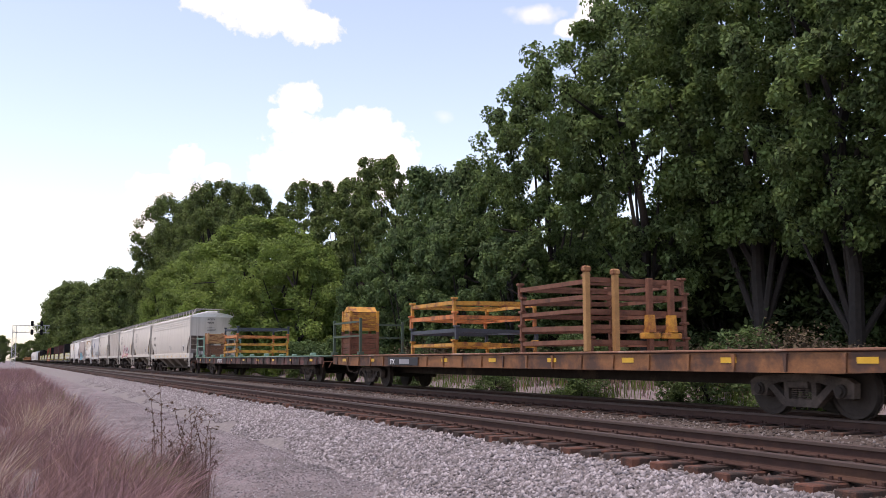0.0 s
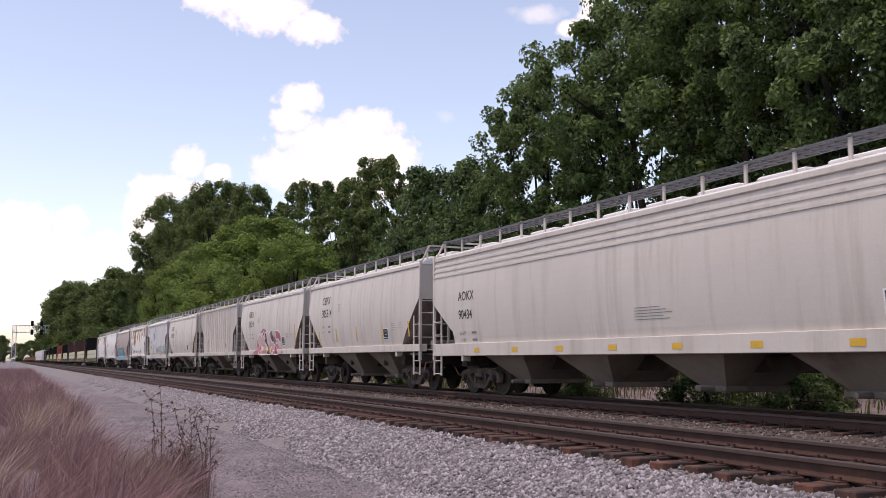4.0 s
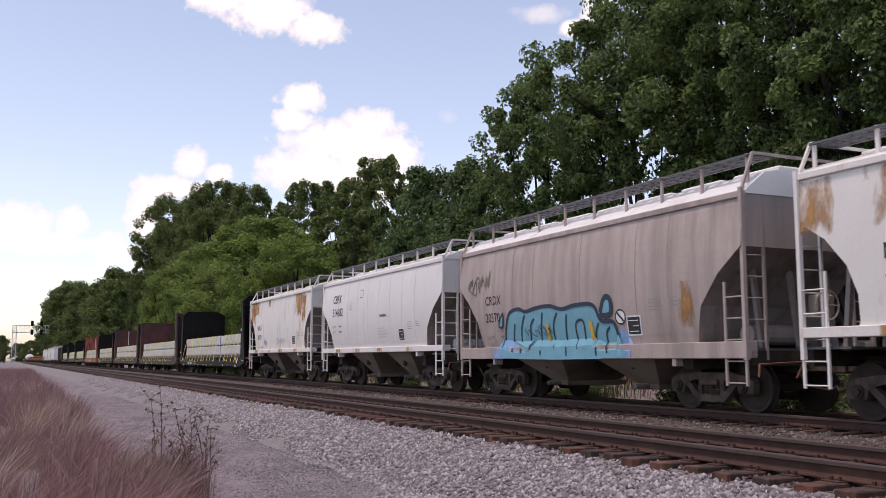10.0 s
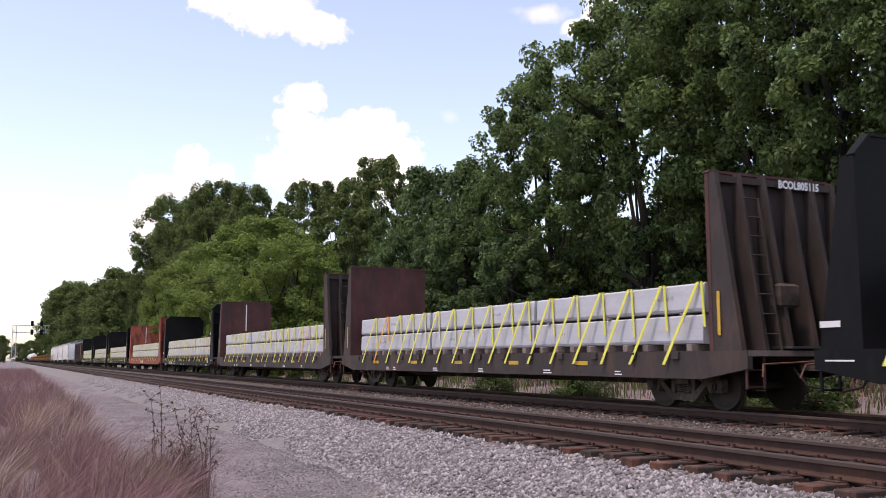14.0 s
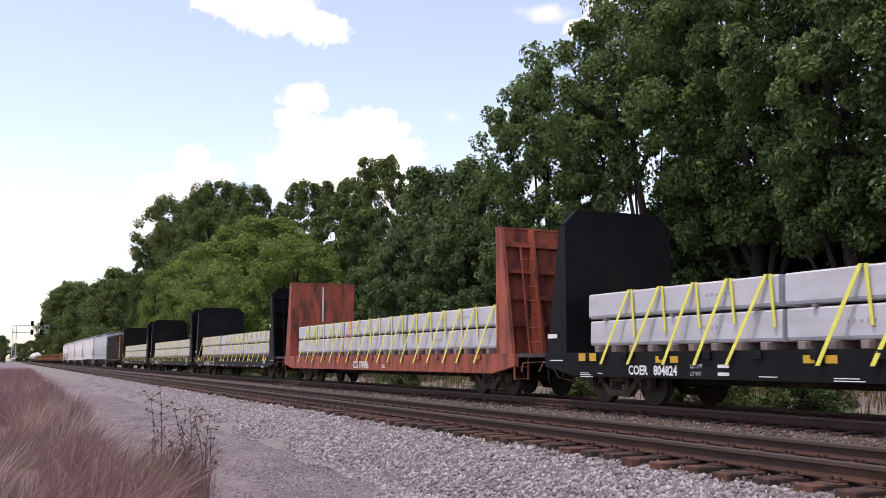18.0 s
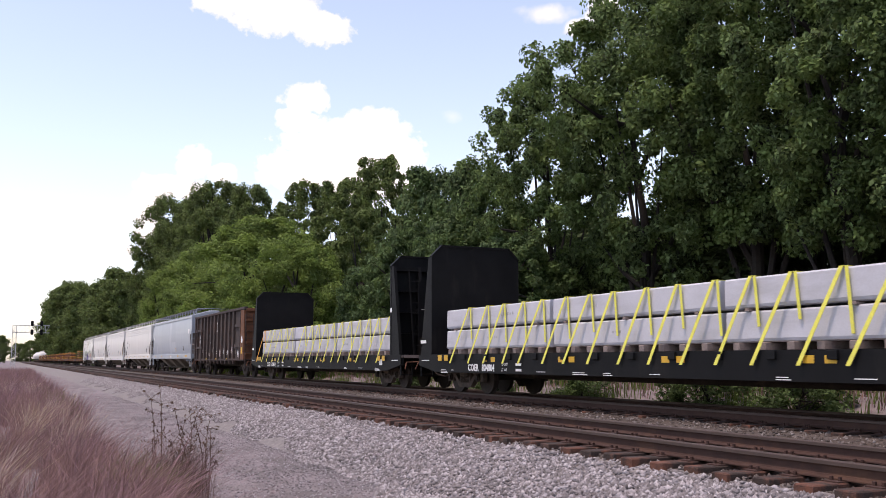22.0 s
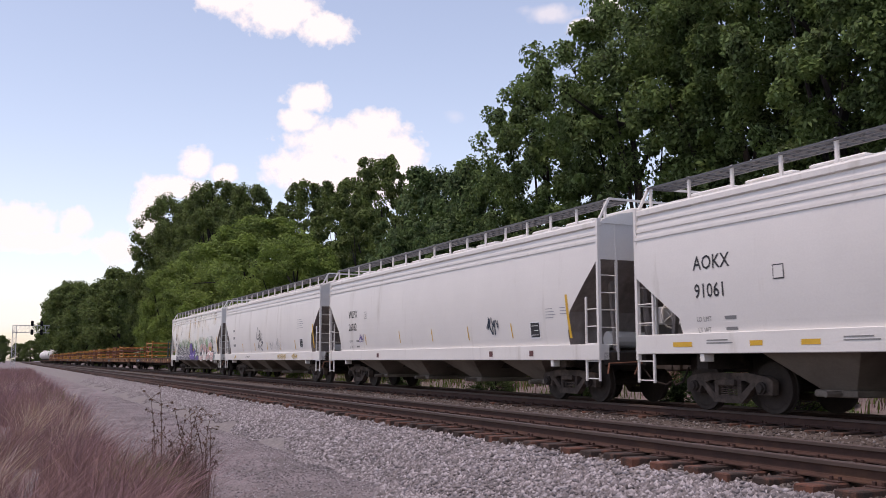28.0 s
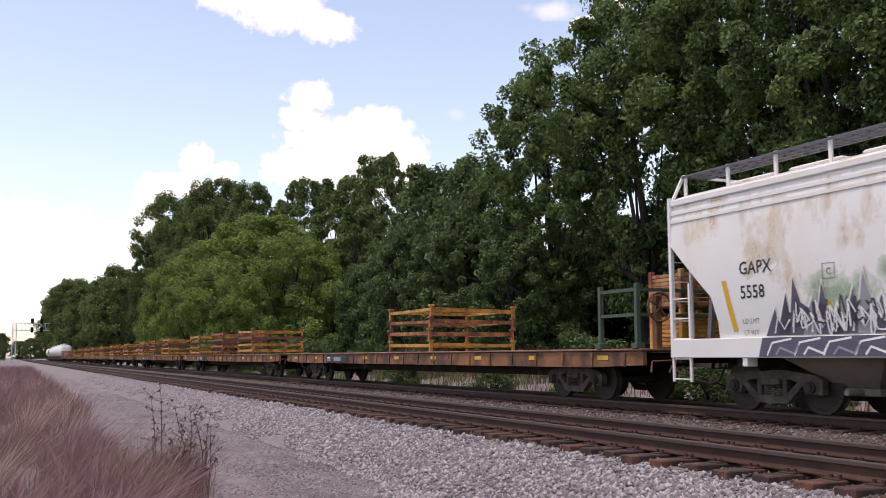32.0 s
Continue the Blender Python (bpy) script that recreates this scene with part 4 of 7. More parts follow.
            if tier == 0:
                for k in range(3):
                    y = ya + 0.6 + (yb - ya - 1.2) * k / 2
                    blk = tagged(new("wooden_strip", STRIP), "thin wooden strip between tiers of concrete beams", "timber", "dunnage on flat cars")
                    LOADS.append((blk, y0 + y, Vector((0, 0, z0 + 0.55))))
    # webbing straps: from the sill up over the stack and down its face
    per = 18
    odd = rng.randrange(per)
    for k in range(per):
        if k % 6 == 5 and rng.random() < 0.6:
            continue
        y = l0 + 0.55 + (l1 - l0 - 0.75) * k / (per - 1) + rng.uniform(-0.1, 0.1)
        lean = rng.uniform(0.68, 0.82)
        m = MAT["strap_o"] if k == odd else MAT["strap"]
        st = Shape()
        zt = zb + 0.14 + 0.60 + 0.56
        w = 0.042
        def band(p, q):
            p, q = Vector(p), Vector(q)
            st.add([p + Vector((0, w, 0)), p - Vector((0, w, 0)), q - Vector((0, w, 0)), q + Vector((0, w, 0)),
                    p + Vector((-0.006, w, 0.006)), p + Vector((-0.006, -w, 0.006)), q + Vector((-0.006, -w, 0.006)), q + Vector((-0.006, w, 0.006))],
                   [(0, 1, 2, 3), (7, 6, 5, 4), (0, 4, 5, 1), (1, 5, 6, 2), (2, 6, 7, 3), (3, 7, 4, 0)])
        xs, xe = -hw - 0.07, -1.375
        band((xs, y + lean / 2, 0.86), (xe, y - lean / 2, zt))
        band((xe, y - lean / 2, zt + 0.004), (-xe, y - lean / 2, zt + 0.004))
        w = 0.034
        band((xe + 0.0, y - lean / 2 - 0.1, zt), (xe - 0.004, y - lean / 2 - 0.17, zb + rng.uniform(0.22, 0.5)))
        st_ob = tagged(new("tie_down_strap", st.mesh("tie_down_strap", m)), "yellow webbing strap tying concrete beams to a flat car" if m is MAT["strap"] else "orange webbing strap tying concrete beams to a flat car", "strap", "tie-down straps")
        LOADS.append((st_ob, y0, Vector((0, 0, 0))))
    return car

LOADS = []                       # things that ride on cars: (thing, place along the line at 0 s, offset)
BEARER = Shape().box(-1.42, 1.42, -0.08, 0.08, 0, 0.14, 0.012).mesh("wooden_bearer", MAT["wood"])
STRIP = Shape().box(-1.38, 1.38, -0.05, 0.05, 0, 0.05).mesh("wooden_strip", MAT["wood"])
_beams = {}
def beam_thing(length, seed):
    key = round(length, 2)
    if key not in _beams:
        c, w, h = 0.03, 0.32, 0.55
        out = [(-w + 0.07, 0), (w - 0.07, 0), (w - 0.02, 0.02), (w, 0.07), (w - 0.015, h - c), (w - c - 0.015, h), (-w + c + 0.015, h), (-w + 0.015, h - c), (-w, 0.07), (-w + 0.02, 0.02)]
        _beams[key] = Shape().prism(out, -length / 2, length / 2, "y").mesh("concrete_beam", MAT["concrete"])
    return tagged(new("concrete_beam", _beams[key]), "pale grey precast concrete beam strapped on a flat car", "concrete beam", "concrete beams")

# ---------------------------------------------------------------- gondola
def gondola(y_front, length):
    car, y0 = car_base("gondola_car", "rust-brown ribbed steel gondola car with painted scrawls", "freight car", "freight train", y_front, length)
    half = length / 2 - 0.7
    hw, top, bot = 1.5, 3.75, 0.98
    G = MAT["gon"]
    for s in (-1, 1):
        x0, x1 = sorted((s * hw, s * (hw - 0.05)))
        part("side_sheet", Shape().box(x0, x1, -half, half, bot, top), G, car)
        x0, x1 = sorted((s * (hw + 0.13), s * (hw - 0.06)))
        part("top_chord", Shape().box(x0, x1, -half - 0.05, half + 0.05, top - 0.06, top + 0.07, 0.015), G, car)
        part("bottom_sill", Shape().box(x0 + 0.03, x1 - 0.03, -half, half, bot - 0.06, bot + 0.05, 0.01), G, car)
        for i, y in enumerate([-half + 0.1, -6.2] + [4.96 - 1.06 * k for k in range(10)] + [6.4, half - 0.1]):
            rib = Shape().box(min(s * hw, s * (hw + 0.12)), max(s * hw, s * (hw + 0.12)), y - 0.085, y + 0.085, bot - (0.26 if 1 < i < 12 else 0.05), top - 0.05, 0.035)
            part("side_rib", rib, G, car)
    for e in (-1, 1):
        ya, yb = sorted((e * half, e * (half - 0.06)))
        en = part("end_sheet", Shape().box(-hw, hw, ya, yb, bot, top), MAT["orange"] if e < 0 else G, car)
        rs = Shape()
        for z in (1.3, 1.9, 2.5, 3.1, 3.65):
            rs.box(-hw, hw, min(e * half, e * (half + 0.1)), max(e * half, e * (half + 0.1)), z - 0.06, z + 0.06, 0.01)
        part("end_ribs", rs, MAT["orange"] if e < 0 else G, en)
        lad = Shape()
        for x in (-hw - 0.06, -hw + 0.36):
            lad.beam((x, e * (half + 0.14), 0.5), (x, e * (half + 0.14), 3.4), 0.03, 0.05)
        for k in range(8):
            lad.tube((-hw - 0.06, e * (half + 0.14), 0.6 + k * 0.38), (-hw + 0.36, e * (half + 0.14), 0.6 + k * 0.38), 0.014, 5)
        part("ladder", lad, G, car)
    part("floor_pan", Shape().box(-hw + 0.05, hw - 0.05, -half + 0.06, half - 0.06, bot, bot + 0.08), MAT["under"], car)
    part("centre_sill", Shape().box(-0.35, 0.35, -half, half, 0.6, bot), MAT["under"], car)
    for y in (-5.9, 5.8):
        for z in (1.75, 2.85):
            part("stiffener", Shape().box(-hw - 0.1, -hw, y - 1.05, y + 1.05, z - 0.08, z + 0.08, 0.01), G, car)
    part("rusty_panel", Shape().box(-hw - 0.125, -hw, -half - 0.02, -half + 0.75, bot, top - 0.1, 0.01), MAT["orange"], car)
    fl = lambda z: -hw
    lettering("SWIX", 0.3, 5.86, 2.36, fl, car, MAT["letters_w"], 0.01)
    lettering("4151", 0.3, 5.86, 2.05, fl, car, MAT["letters_w"], 0.01)
    rng = random.Random(5)
    for i in range(12):
        y = 5.4 - i * 0.95
        scrawl(car, fl, y - 0.15, 1.45 + rng.uniform(-0.12, 0.35), rng.uniform(0.25, 0.6), rng.uniform(0.25, 0.6), MAT["letters_w" if i % 3 else "g_greyp"], rng.randint(0, 999), 0.012, rng.randint(4, 7))
    for i in range(14):
        scrawl(car, fl, 5.3 - i * 0.82, 1.35 + rng.uniform(-0.1, 0.2), rng.uniform(0.3, 0.6), rng.uniform(0.3, 0.5), MAT["g_greyp" if i % 2 else "hopper"], rng.randint(0, 999), 0.014, rng.randint(4, 6))
    flank_patch(car, "white_disc", fl, blob(-half + 0.36, 2.05, 0.34, 0.4, 3, 1.0), MAT["letters_w"], 0.135)
    flank_patch(car, "torn_poster", fl, [(0.43, 3.25), (-0.1, 3.22), (-0.12, 2.6), (0.1, 2.66), (0.38, 2.56)], MAT["stencil_grey"], 0.006)
    for k, (w, h) in enumerate(((0.5, 0.14), (0.2, 0.24), (0.34, 0.08))):
        flank_patch(car, "torn_poster", fl, blob(0.16 + 0.08 * (k - 1), 3.14 - 0.22 * k, w, h, 900 + k, 0.5, rough=0.16), MAT["letters_w"], 0.009)
    for y, w in ((3.14, 0.4), (0.12, 0.38), (-2.9, 0.38)):
        flank_patch(car, "yellow_patch", lambda z: -1.63, [(y, 1.0), (y - w, 1.0), (y - w, 1.04), (y, 1.04)], MAT["reflect"], 0.006)
    for y, z, w, h in ((2.44, 1.9, 0.6, 0.55), (-4.0, 2.6, 0.25, 0.6), (-4.3, 1.7, 0.35, 0.3)):
        scrawl(car, fl, y, z, w, h, MAT["letters_w"], rng.randint(0, 999), 0.02, 3)
    flank_patch(car, "yellow_patch", fl, [(-half + 0.55, 1.3), (-half + 0.2, 1.3), (-half + 0.2, 1.65), (-half + 0.55, 1.65)], MAT["reflect"], 0.135)
    trucks(car, length / 2 - 2.5, y0)
    couplers(car, length, half - 0.1)

# ---------------------------------------------------------------- long flats with steel racks
def rack(w, l, h, material, legs=2.0, name="steel_rack", label="yellow steel stacking rack with open rails", tiers=4, rails_x=(-1, 1)):
    """One open rack: corner posts and rails; returns the thing with its origin at its base."""
    r = thing(name, Matrix.Identity(4), label, "steel rack", "steel racks on flat cars")
    bent = random.Random(len(LOADS))
    for sx in (-1, 1):
        for sy in (-1, 1):
            p = Shape().beam((sx * w / 2, sy * l / 2, 0), (sx * w / 2, sy * l / 2, h + 0.06), 0.09, 0.09)
            p.box(sx * w / 2 - 0.08, sx * w / 2 + 0.08, sy * l / 2 - 0.08, sy * l / 2 + 0.08, h + 0.03, h + 0.09, 0.01)
            part("post", p, material, r)
    z = h - 0.06
    for sx in (-1, 1):
        part("rail", Shape().beam((sx * w / 2, -l / 2, z + bent.uniform(-0.035, 0.035)), (sx * w / 2, l / 2, z + bent.uniform(-0.035, 0.035)), 0.065, bent.uniform(0.09, 0.125)), material, r)
    for sy in (-1, 1):
        part("cross_rail", Shape().beam((-w / 2, sy * l / 2, z + bent.uniform(-0.035, 0.035)), (w / 2, sy * l / 2, z + bent.uniform(-0.035, 0.035)), 0.065, bent.uniform(0.09, 0.125)), material, r)
    for q in (-0.25, 0.25):
        part("slat", Shape().box(-w / 2, w / 2, q * l - 0.04, q * l + 0.04, z - 0.03, z + 0.03), material, r)
    return r

def stack_racks(y0, y, n, w, l, h, mats, z=1.14, seed=0, x=0.0):
    rng = random.Random(seed)
    for k in range(n):
        m = mats[k % len(mats)]
        lab = {"rack_yellow": "chipped yellow steel rack stacked on a flat car", "rack_rust": "rusted brown steel rack stacked on a flat car", "rack_dark": "blue-black steel rack in a stack", "rack_weathered": "rust-worn orange steel rack in a stack", "rack_orange": "orange-painted steel rack in a stack"}[m]
        r = rack(w, l, h, MAT[m], label=lab)
        LOADS.append((r, y0 + y + rng.uniform(-0.03, 0.03), Vector((x + rng.uniform(-0.03, 0.03), 0, z + k * (h + 0.09))), rng.uniform(-1.0, 1.0)))

def long_flat(y_front, length, label, paint, deck_paint, railing=None, span=1.9, mark=None, patches=True, seed=0):
    car, y0 = car_base("flat_car", label, "freight car", "freight train", y_front, length)
    half = length / 2 - 0.75
    hw, deck = 1.45, 1.14
    part("deck", Shape().box(-hw - 0.05, hw + 0.05, -half, half, deck - 0.045, deck, 0.012), MAT[deck_paint], car)
    for s in (-1, 1):
        x0, x1 = sorted((s * hw, s * (hw - 0.1)))
        part("side_sill", Shape().prism([(-half, deck - 0.06), (half, deck - 0.06), (half, 0.80), (half - 2, 0.74), (-half + 2, 0.74), (-half, 0.80)], x0, x1), MAT[paint], car)
    for k in range(22):
        y = -half + 0.6 + (2 * half - 1.2) * k / 21
        part("sill_bracket", Shape().prism([(y - 0.05, 1.06), (y + 0.05, 1.06), (y + 0.02, 0.76), (y - 0.02, 0.76)], -hw - 0.04, -hw), MAT[paint], car)
    rng = random.Random(seed + 9)
    for k in range(9 if deck_paint == "green" else 0):
        y = -half + 2 + (2 * half - 6) * k / 8 + rng.uniform(-0.4, 0.4)
        part("deck_fitting", Shape().box(-1.3, -1.1, y - 0.12, y + 0.12, deck, deck + rng.uniform(0.06, 0.16), 0.03), MAT["green"], car)
    part("centre_sill", Shape().prism([(-half, 1.0), (half, 1.0), (half - 3, 0.5), (-half + 3, 0.5)], -0.35, 0.35), MAT["under"], car)
    fl = lambda z: -hw
    if patches:
        for k in range(9):
            y = -half + 1.4 + (2 * half - 2.8) * k / 8
            if mark and abs(y - 6.0) < 1.3:
                continue
            flank_patch(car, "yellow_patch", fl, [(y + 0.2, 0.9), (y - 0.2, 0.9), (y - 0.2, 1.0), (y + 0.2, 1.0)], MAT["reflect"], 0.012)
    if mark:
        lettering(mark, 0.3, 6.7, 0.80, lambda z: -hw - 0.042, car, MAT["letters_w"], 0.008)
    else:
        flank_patch(car, "black_panel", fl, [(7.4, 0.78), (4.9, 0.78), (4.9, 1.04), (7.4, 1.04)], MAT["letters"], 0.043)
        lettering("TTX", 0.22, 7.2, 0.82, lambda z: -hw - 0.05, car, MAT["letters_w"], 0.006)
        bars(1, 6.4, 0.83, lambda z: -hw - 0.05, car, 1.2, MAT["g_grey"], 0.15)
    trucks(car, length / 2 - 3.9, y0)
    couplers(car, length, half - 0.2)
    if railing:
        for e, R in railing:
            ya = e * (half - 0.15)
            yb = ya - e * span
            for x in (-hw, hw):
                for y in (ya, yb)[:2 if x < 0 else 1]:
                    part("railing_post", Shape().box(x - 0.045, x + 0.045, y - 0.045, y + 0.045, deck, deck + 1.35, 0.01).box(x - 0.1, x + 0.1, y - 0.1, y + 0.1, deck, deck + 0.12, 0.01), MAT[R], car)
                if x > 0:
                    continue
                rr = Shape()
                for z in (0.7, 1.22):
                    rr.box(x - 0.03, x + 0.03, min(ya, yb), max(ya, yb), deck + z - 0.035, deck + z + 0.035)
                part("railing_bar", rr, MAT[R], car)
            ee = Shape()
            for z in (0.7, 1.22):
                ee.box(-hw, hw, ya - 0.03, ya + 0.03, deck + z - 0.035, deck + z + 0.035)
            part("end_bar", ee, MAT[R], car)
    return car, y0, half

def crate(y0, y, z, w, l, h, mat, lid=False, x=0.0):
    """A box pallet of pressed steel slats."""
    r = thing("box_pallet", Matrix.Identity(4), "bright yellow slatted steel box pallet" if mat == "rack_yellow" else "tan wooden slatted box pallet" if mat == "rack_wood" else "rust-streaked tan slatted box pallet" if mat == "crate_weathered" else "rusted slatted steel box pallet", "box pallet", "box pallets")
    n = 8
    for k in range(n):
        za = 0.08 + (h - 0.1) * k / n
        zb = za + (h - 0.1) / n * 0.86
        for sx in (-1, 1):
            part("side_slat", Shape().box(sx * w / 2 - 0.02, sx * w / 2 + 0.02, -l / 2, l / 2, za, zb, 0.006), MAT[mat], r)
        for sy in (-1, 1):
            part("end_slat", Shape().box(-w / 2, w / 2, sy * l / 2 - 0.02, sy * l / 2 + 0.02, za, zb, 0.006), MAT[mat], r)
    for sx in (-1, 1):
        for sy in (-1, 1):
            part("post", Shape().box(sx * w / 2 - 0.05, sx * w / 2 + 0.05, sy * l / 2 - 0.05, sy * l / 2 + 0.05, 0, h + 0.05, 0.01), MAT[mat], r)
    part("base", Shape().box(-w / 2, w / 2, -l / 2, l / 2, 0.04, 0.09), MAT[mat], r)
    if lid:
        part("lid", Shape().prism([(-l / 2, h), (l / 2, h), (0.1, h + 0.2), (-0.1, h + 0.22)], -w / 2, w / 2), MAT[mat], r)
    LOADS.append((r, y0 + y, Vector((x, 0, z)), 0.0))

def tank_car(y_front, length):
    car, y0 = car_base("tank_car", "white cylindrical tank car far down the line", "freight car", "freight train", y_front, length)
    half = length / 2 - 0.8
    t = Shape()
    n = 20
    rings = [(-half, 0.75), (-half + 0.2, 1.2), (-half + 0.55, 1.42), (half - 0.55, 1.42), (half - 0.2, 1.2), (half, 0.75)]
    v = [(r * math.cos(2 * math.pi * k / n), y, 2.6 + r * math.sin(2 * math.pi * k / n)) for y, r in rings for k in range(n)]
    f = [(i * n + k, i * n + (k + 1) % n, (i + 1) * n + (k + 1) % n, (i + 1) * n + k) for i in range(5) for k in range(n)]
    t.add(v, f + [tuple(range(n)), tuple(range(5 * n, 6 * n))])
    part("tank", t, MAT["white"], car, smooth=True)
    part("dome", Shape().tube((0, 0, 3.9), (0, 0, 4.35), 0.5, 14), MAT["white"], car)
    part("centre_sill", Shape().box(-0.5, 0.5, -half, half, 0.8, 1.25), MAT["under"], car)
    trucks(car, length / 2 - 2.2, y0)
    couplers(car, length, half - 0.2)

# ---------------------------------------------------------------- ground and tracks
def sheet(name, xs, zs, ys, material, bumpy=0.0, seed=0):
    rng = np.random.default_rng(seed)
    n, m = len(xs), len(ys)
    v = [(x, y, z + (rng.normal() * bumpy)) for y in ys for x, z in zip(xs, zs)]
    f = [(j * n + i, j * n + i + 1, (j + 1) * n + i + 1, (j + 1) * n + i) for j in range(m - 1) for i in range(n - 1)]
    me = bpy.data.meshes.new(name)
    me.from_pydata(v, [], f)
    me.materials.append(material)
    me.shade_smooth()
    return new(name, me)

FAR = [-300, -100, -40, -15, -5, 0] + [k * 0.8 for k in range(1, 60)] + [50, 60, 80, 110, 150, 200, 300, 450, 700, 1200, 2500]
GX = [-2500, -300, -60, -20, -8, -3, 0, 1.5, 2.2, 3.0, 3.6, 4.4, 5.2, 9, 13, 15.6, 16.6, 17.6, 18.6, 20, 30, 60, 300, 2500]
GZ = [-0.7, -0.7, -0.7, -0.6, -0.55, -0.55, -0.6, -0.7, -0.78, -0.76, -0.79, -0.76, -0.8, -0.9, -0.9, -0.9, -0.45, -0.05, 0.15, 0.2, 0.2, 0.2, 0.2, 0.2]
tagged(sheet("ground", GX, GZ, FAR, MAT["dirt"], 0.004, 3),
       "dusty grey-brown gravel lane and earth beside the railway", "ground", kind="structure")
bx = [4.9, 5.1, 5.4, 5.8, 6.4, 6.8, 8.0, 9.1, 9.8, 10.6, 11.4, 12.1, 13.2, 14.3, 15.0, 16.0, 17.2]
bz = [-0.83, -0.72, -0.58, -0.46, -0.36, -0.25, -0.22, -0.22, -0.28, -0.36, -0.28, -0.22, -0.22, -0.22, -0.28, -0.6, -0.95]
tagged(sheet("ballast_shoulder", bx[:6], bz[:6], FAR, MAT["gravel"], 0.005, 4), "pale crushed-limestone ballast shoulder beside the track", "ballast", kind="structure")
tagged(sheet("track_bed", bx[5:], bz[5:], FAR, MAT["stained_gravel"], 0.005, 9), "rust-brown stained ballast under and between the tracks", "ballast", kind="structure")

def track(name, cx, label):
    tr = thing(name, Matrix.Identity(4), label, "railway track", kind="structure")
    head = [(-0.037, -0.045), (0.037, -0.045), (0.037, -0.01), (0.028, -0.001), (-0.028, -0.001), (-0.037, -0.01)]
    web = [(-0.076, -0.172), (0.076, -0.172), (0.076, -0.16), (0.02, -0.145), (0.009, -0.13), (0.009, -0.05), (0.03, -0.044), (-0.03, -0.044), (-0.009, -0.05), (-0.009, -0.13), (-0.02, -0.145), (-0.076, -0.16)]
    for s in (-1, 1):
        x = cx + s * 0.754
        r = part("rail", Shape().prism([(x + a, b) for a, b in web], -200, 1400, "y"), MAT["rail"], tr)
        part("rail_head", Shape().prism([(x + a, b) for a, b in head], -200, 1400, "y"), MAT["railhead"], r)
    base = Shape().box(-1.3, 1.3, -0.115, 0.115, -0.36, -0.178, 0.012).mesh("tie", MAT["tie"])
    plates = Shape()
    for s in (-1, 1):
        plates.box(s * 0.754 - 0.19, s * 0.754 + 0.19, -0.09, 0.09, -0.178, -0.166)
        for a, b in ((-0.11, -0.05), (-0.11, 0.05), (0.11, -0.05), (0.11, 0.05)):
            plates.box(s * 0.754 + a - 0.014, s * 0.754 + a + 0.014, b - 0.014, b + 0.014, -0.17, -0.13)
    plates = plates.mesh("tie_plates", MAT["rail"])
    rng = random.Random(int(cx * 10))
    far = Shape()
    y = -3.0
    k = 0
    while y < 420:
        dx, a = rng.uniform(-0.07, 0.07), rng.uniform(-1.5, 1.5)
        if k < 190:
            t = part("tie", base, None, tr)
            t.matrix_local = pose(cx + dx, y, rng.uniform(-0.012, 0.0), 0, 0, a)
            if k < 110:
                p = part("tie_plates", plates, None, t)
                p.location = (-dx, 0, 0)
        else:
            far.box(cx - 1.3 + dx, cx + 1.3 + dx, y - 0.115, y + 0.115, -0.36, -0.178)
        y += 0.505 + rng.uniform(-0.03, 0.03)
        k += 1
    tagged(part("far_ties", far, MAT["tie"], tr), kind="stuff")
    return tr
track("near_track", 8.0, "empty near track of brown steel rails on creosoted ties")
track("far_track", TRACK_X, "far track of brown rails on dark ties under the train")

def stones(name, count, area, size, seed, mat="stones"):
    """Loose crushed stone: squashed, jittered octahedra."""
    rng = np.random.default_rng(seed)
    px, py, pz = area(rng, count)
    s = rng.uniform(size[0], size[1], count)
    unit = np.array([(1, 0, 0), (0, 1, 0), (-1, 0, 0), (0, -1, 0), (0, 0, 1), (0, 0, -1)], float)
    v = unit[None] * (0.6 + 0.8 * rng.random((count, 6, 1))) + rng.normal(0, 0.22, (count, 6, 3))
    a = rng.uniform(0, 2 * np.pi, count)
    ca, sa = np.cos(a)[:, None], np.sin(a)[:, None]
    v = np.stack([v[..., 0] * ca - v[..., 1] * sa, v[..., 0] * sa + v[..., 1] * ca, v[..., 2] * 0.75], -1) * s[:, None, None]
    v += np.stack([px, py, pz], -1)[:, None]
    tri = np.array([(0, 1, 4), (1, 2, 4), (2, 3, 4), (3, 0, 4), (1, 0, 5), (2, 1, 5), (3, 2, 5), (0, 3, 5)])
    f = (tri[None] + 6 * np.arange(count)[:, None, None]).reshape(-1, 3)
    me = fast_mesh(name, v.reshape(-1, 3), f, MAT[mat])
    return tagged(new(name, me), "loose crushed grey-white ballast stones" if mat == "stones" else "rust-stained ballast stones between the rails", "gravel", kind="stuff")

def fast_mesh(name, v, f, material):
    me = bpy.data.meshes.new(name)
    k = f.shape[1]
    me.vertices.add(len(v))
    me.vertices.foreach_set("co", np.ascontiguousarray(v, dtype=np.float32).ravel())
    me.loops.add(f.size)
    me.loops.foreach_set("vertex_index", np.ascontiguousarray(f, dtype=np.int32).ravel())
    me.polygons.add(len(f))
    me.polygons.foreach_set("loop_start", np.arange(0, f.size, k, dtype=np.int32))
    me.update(calc_edges=True)
    me.materials.append(material)
    return me

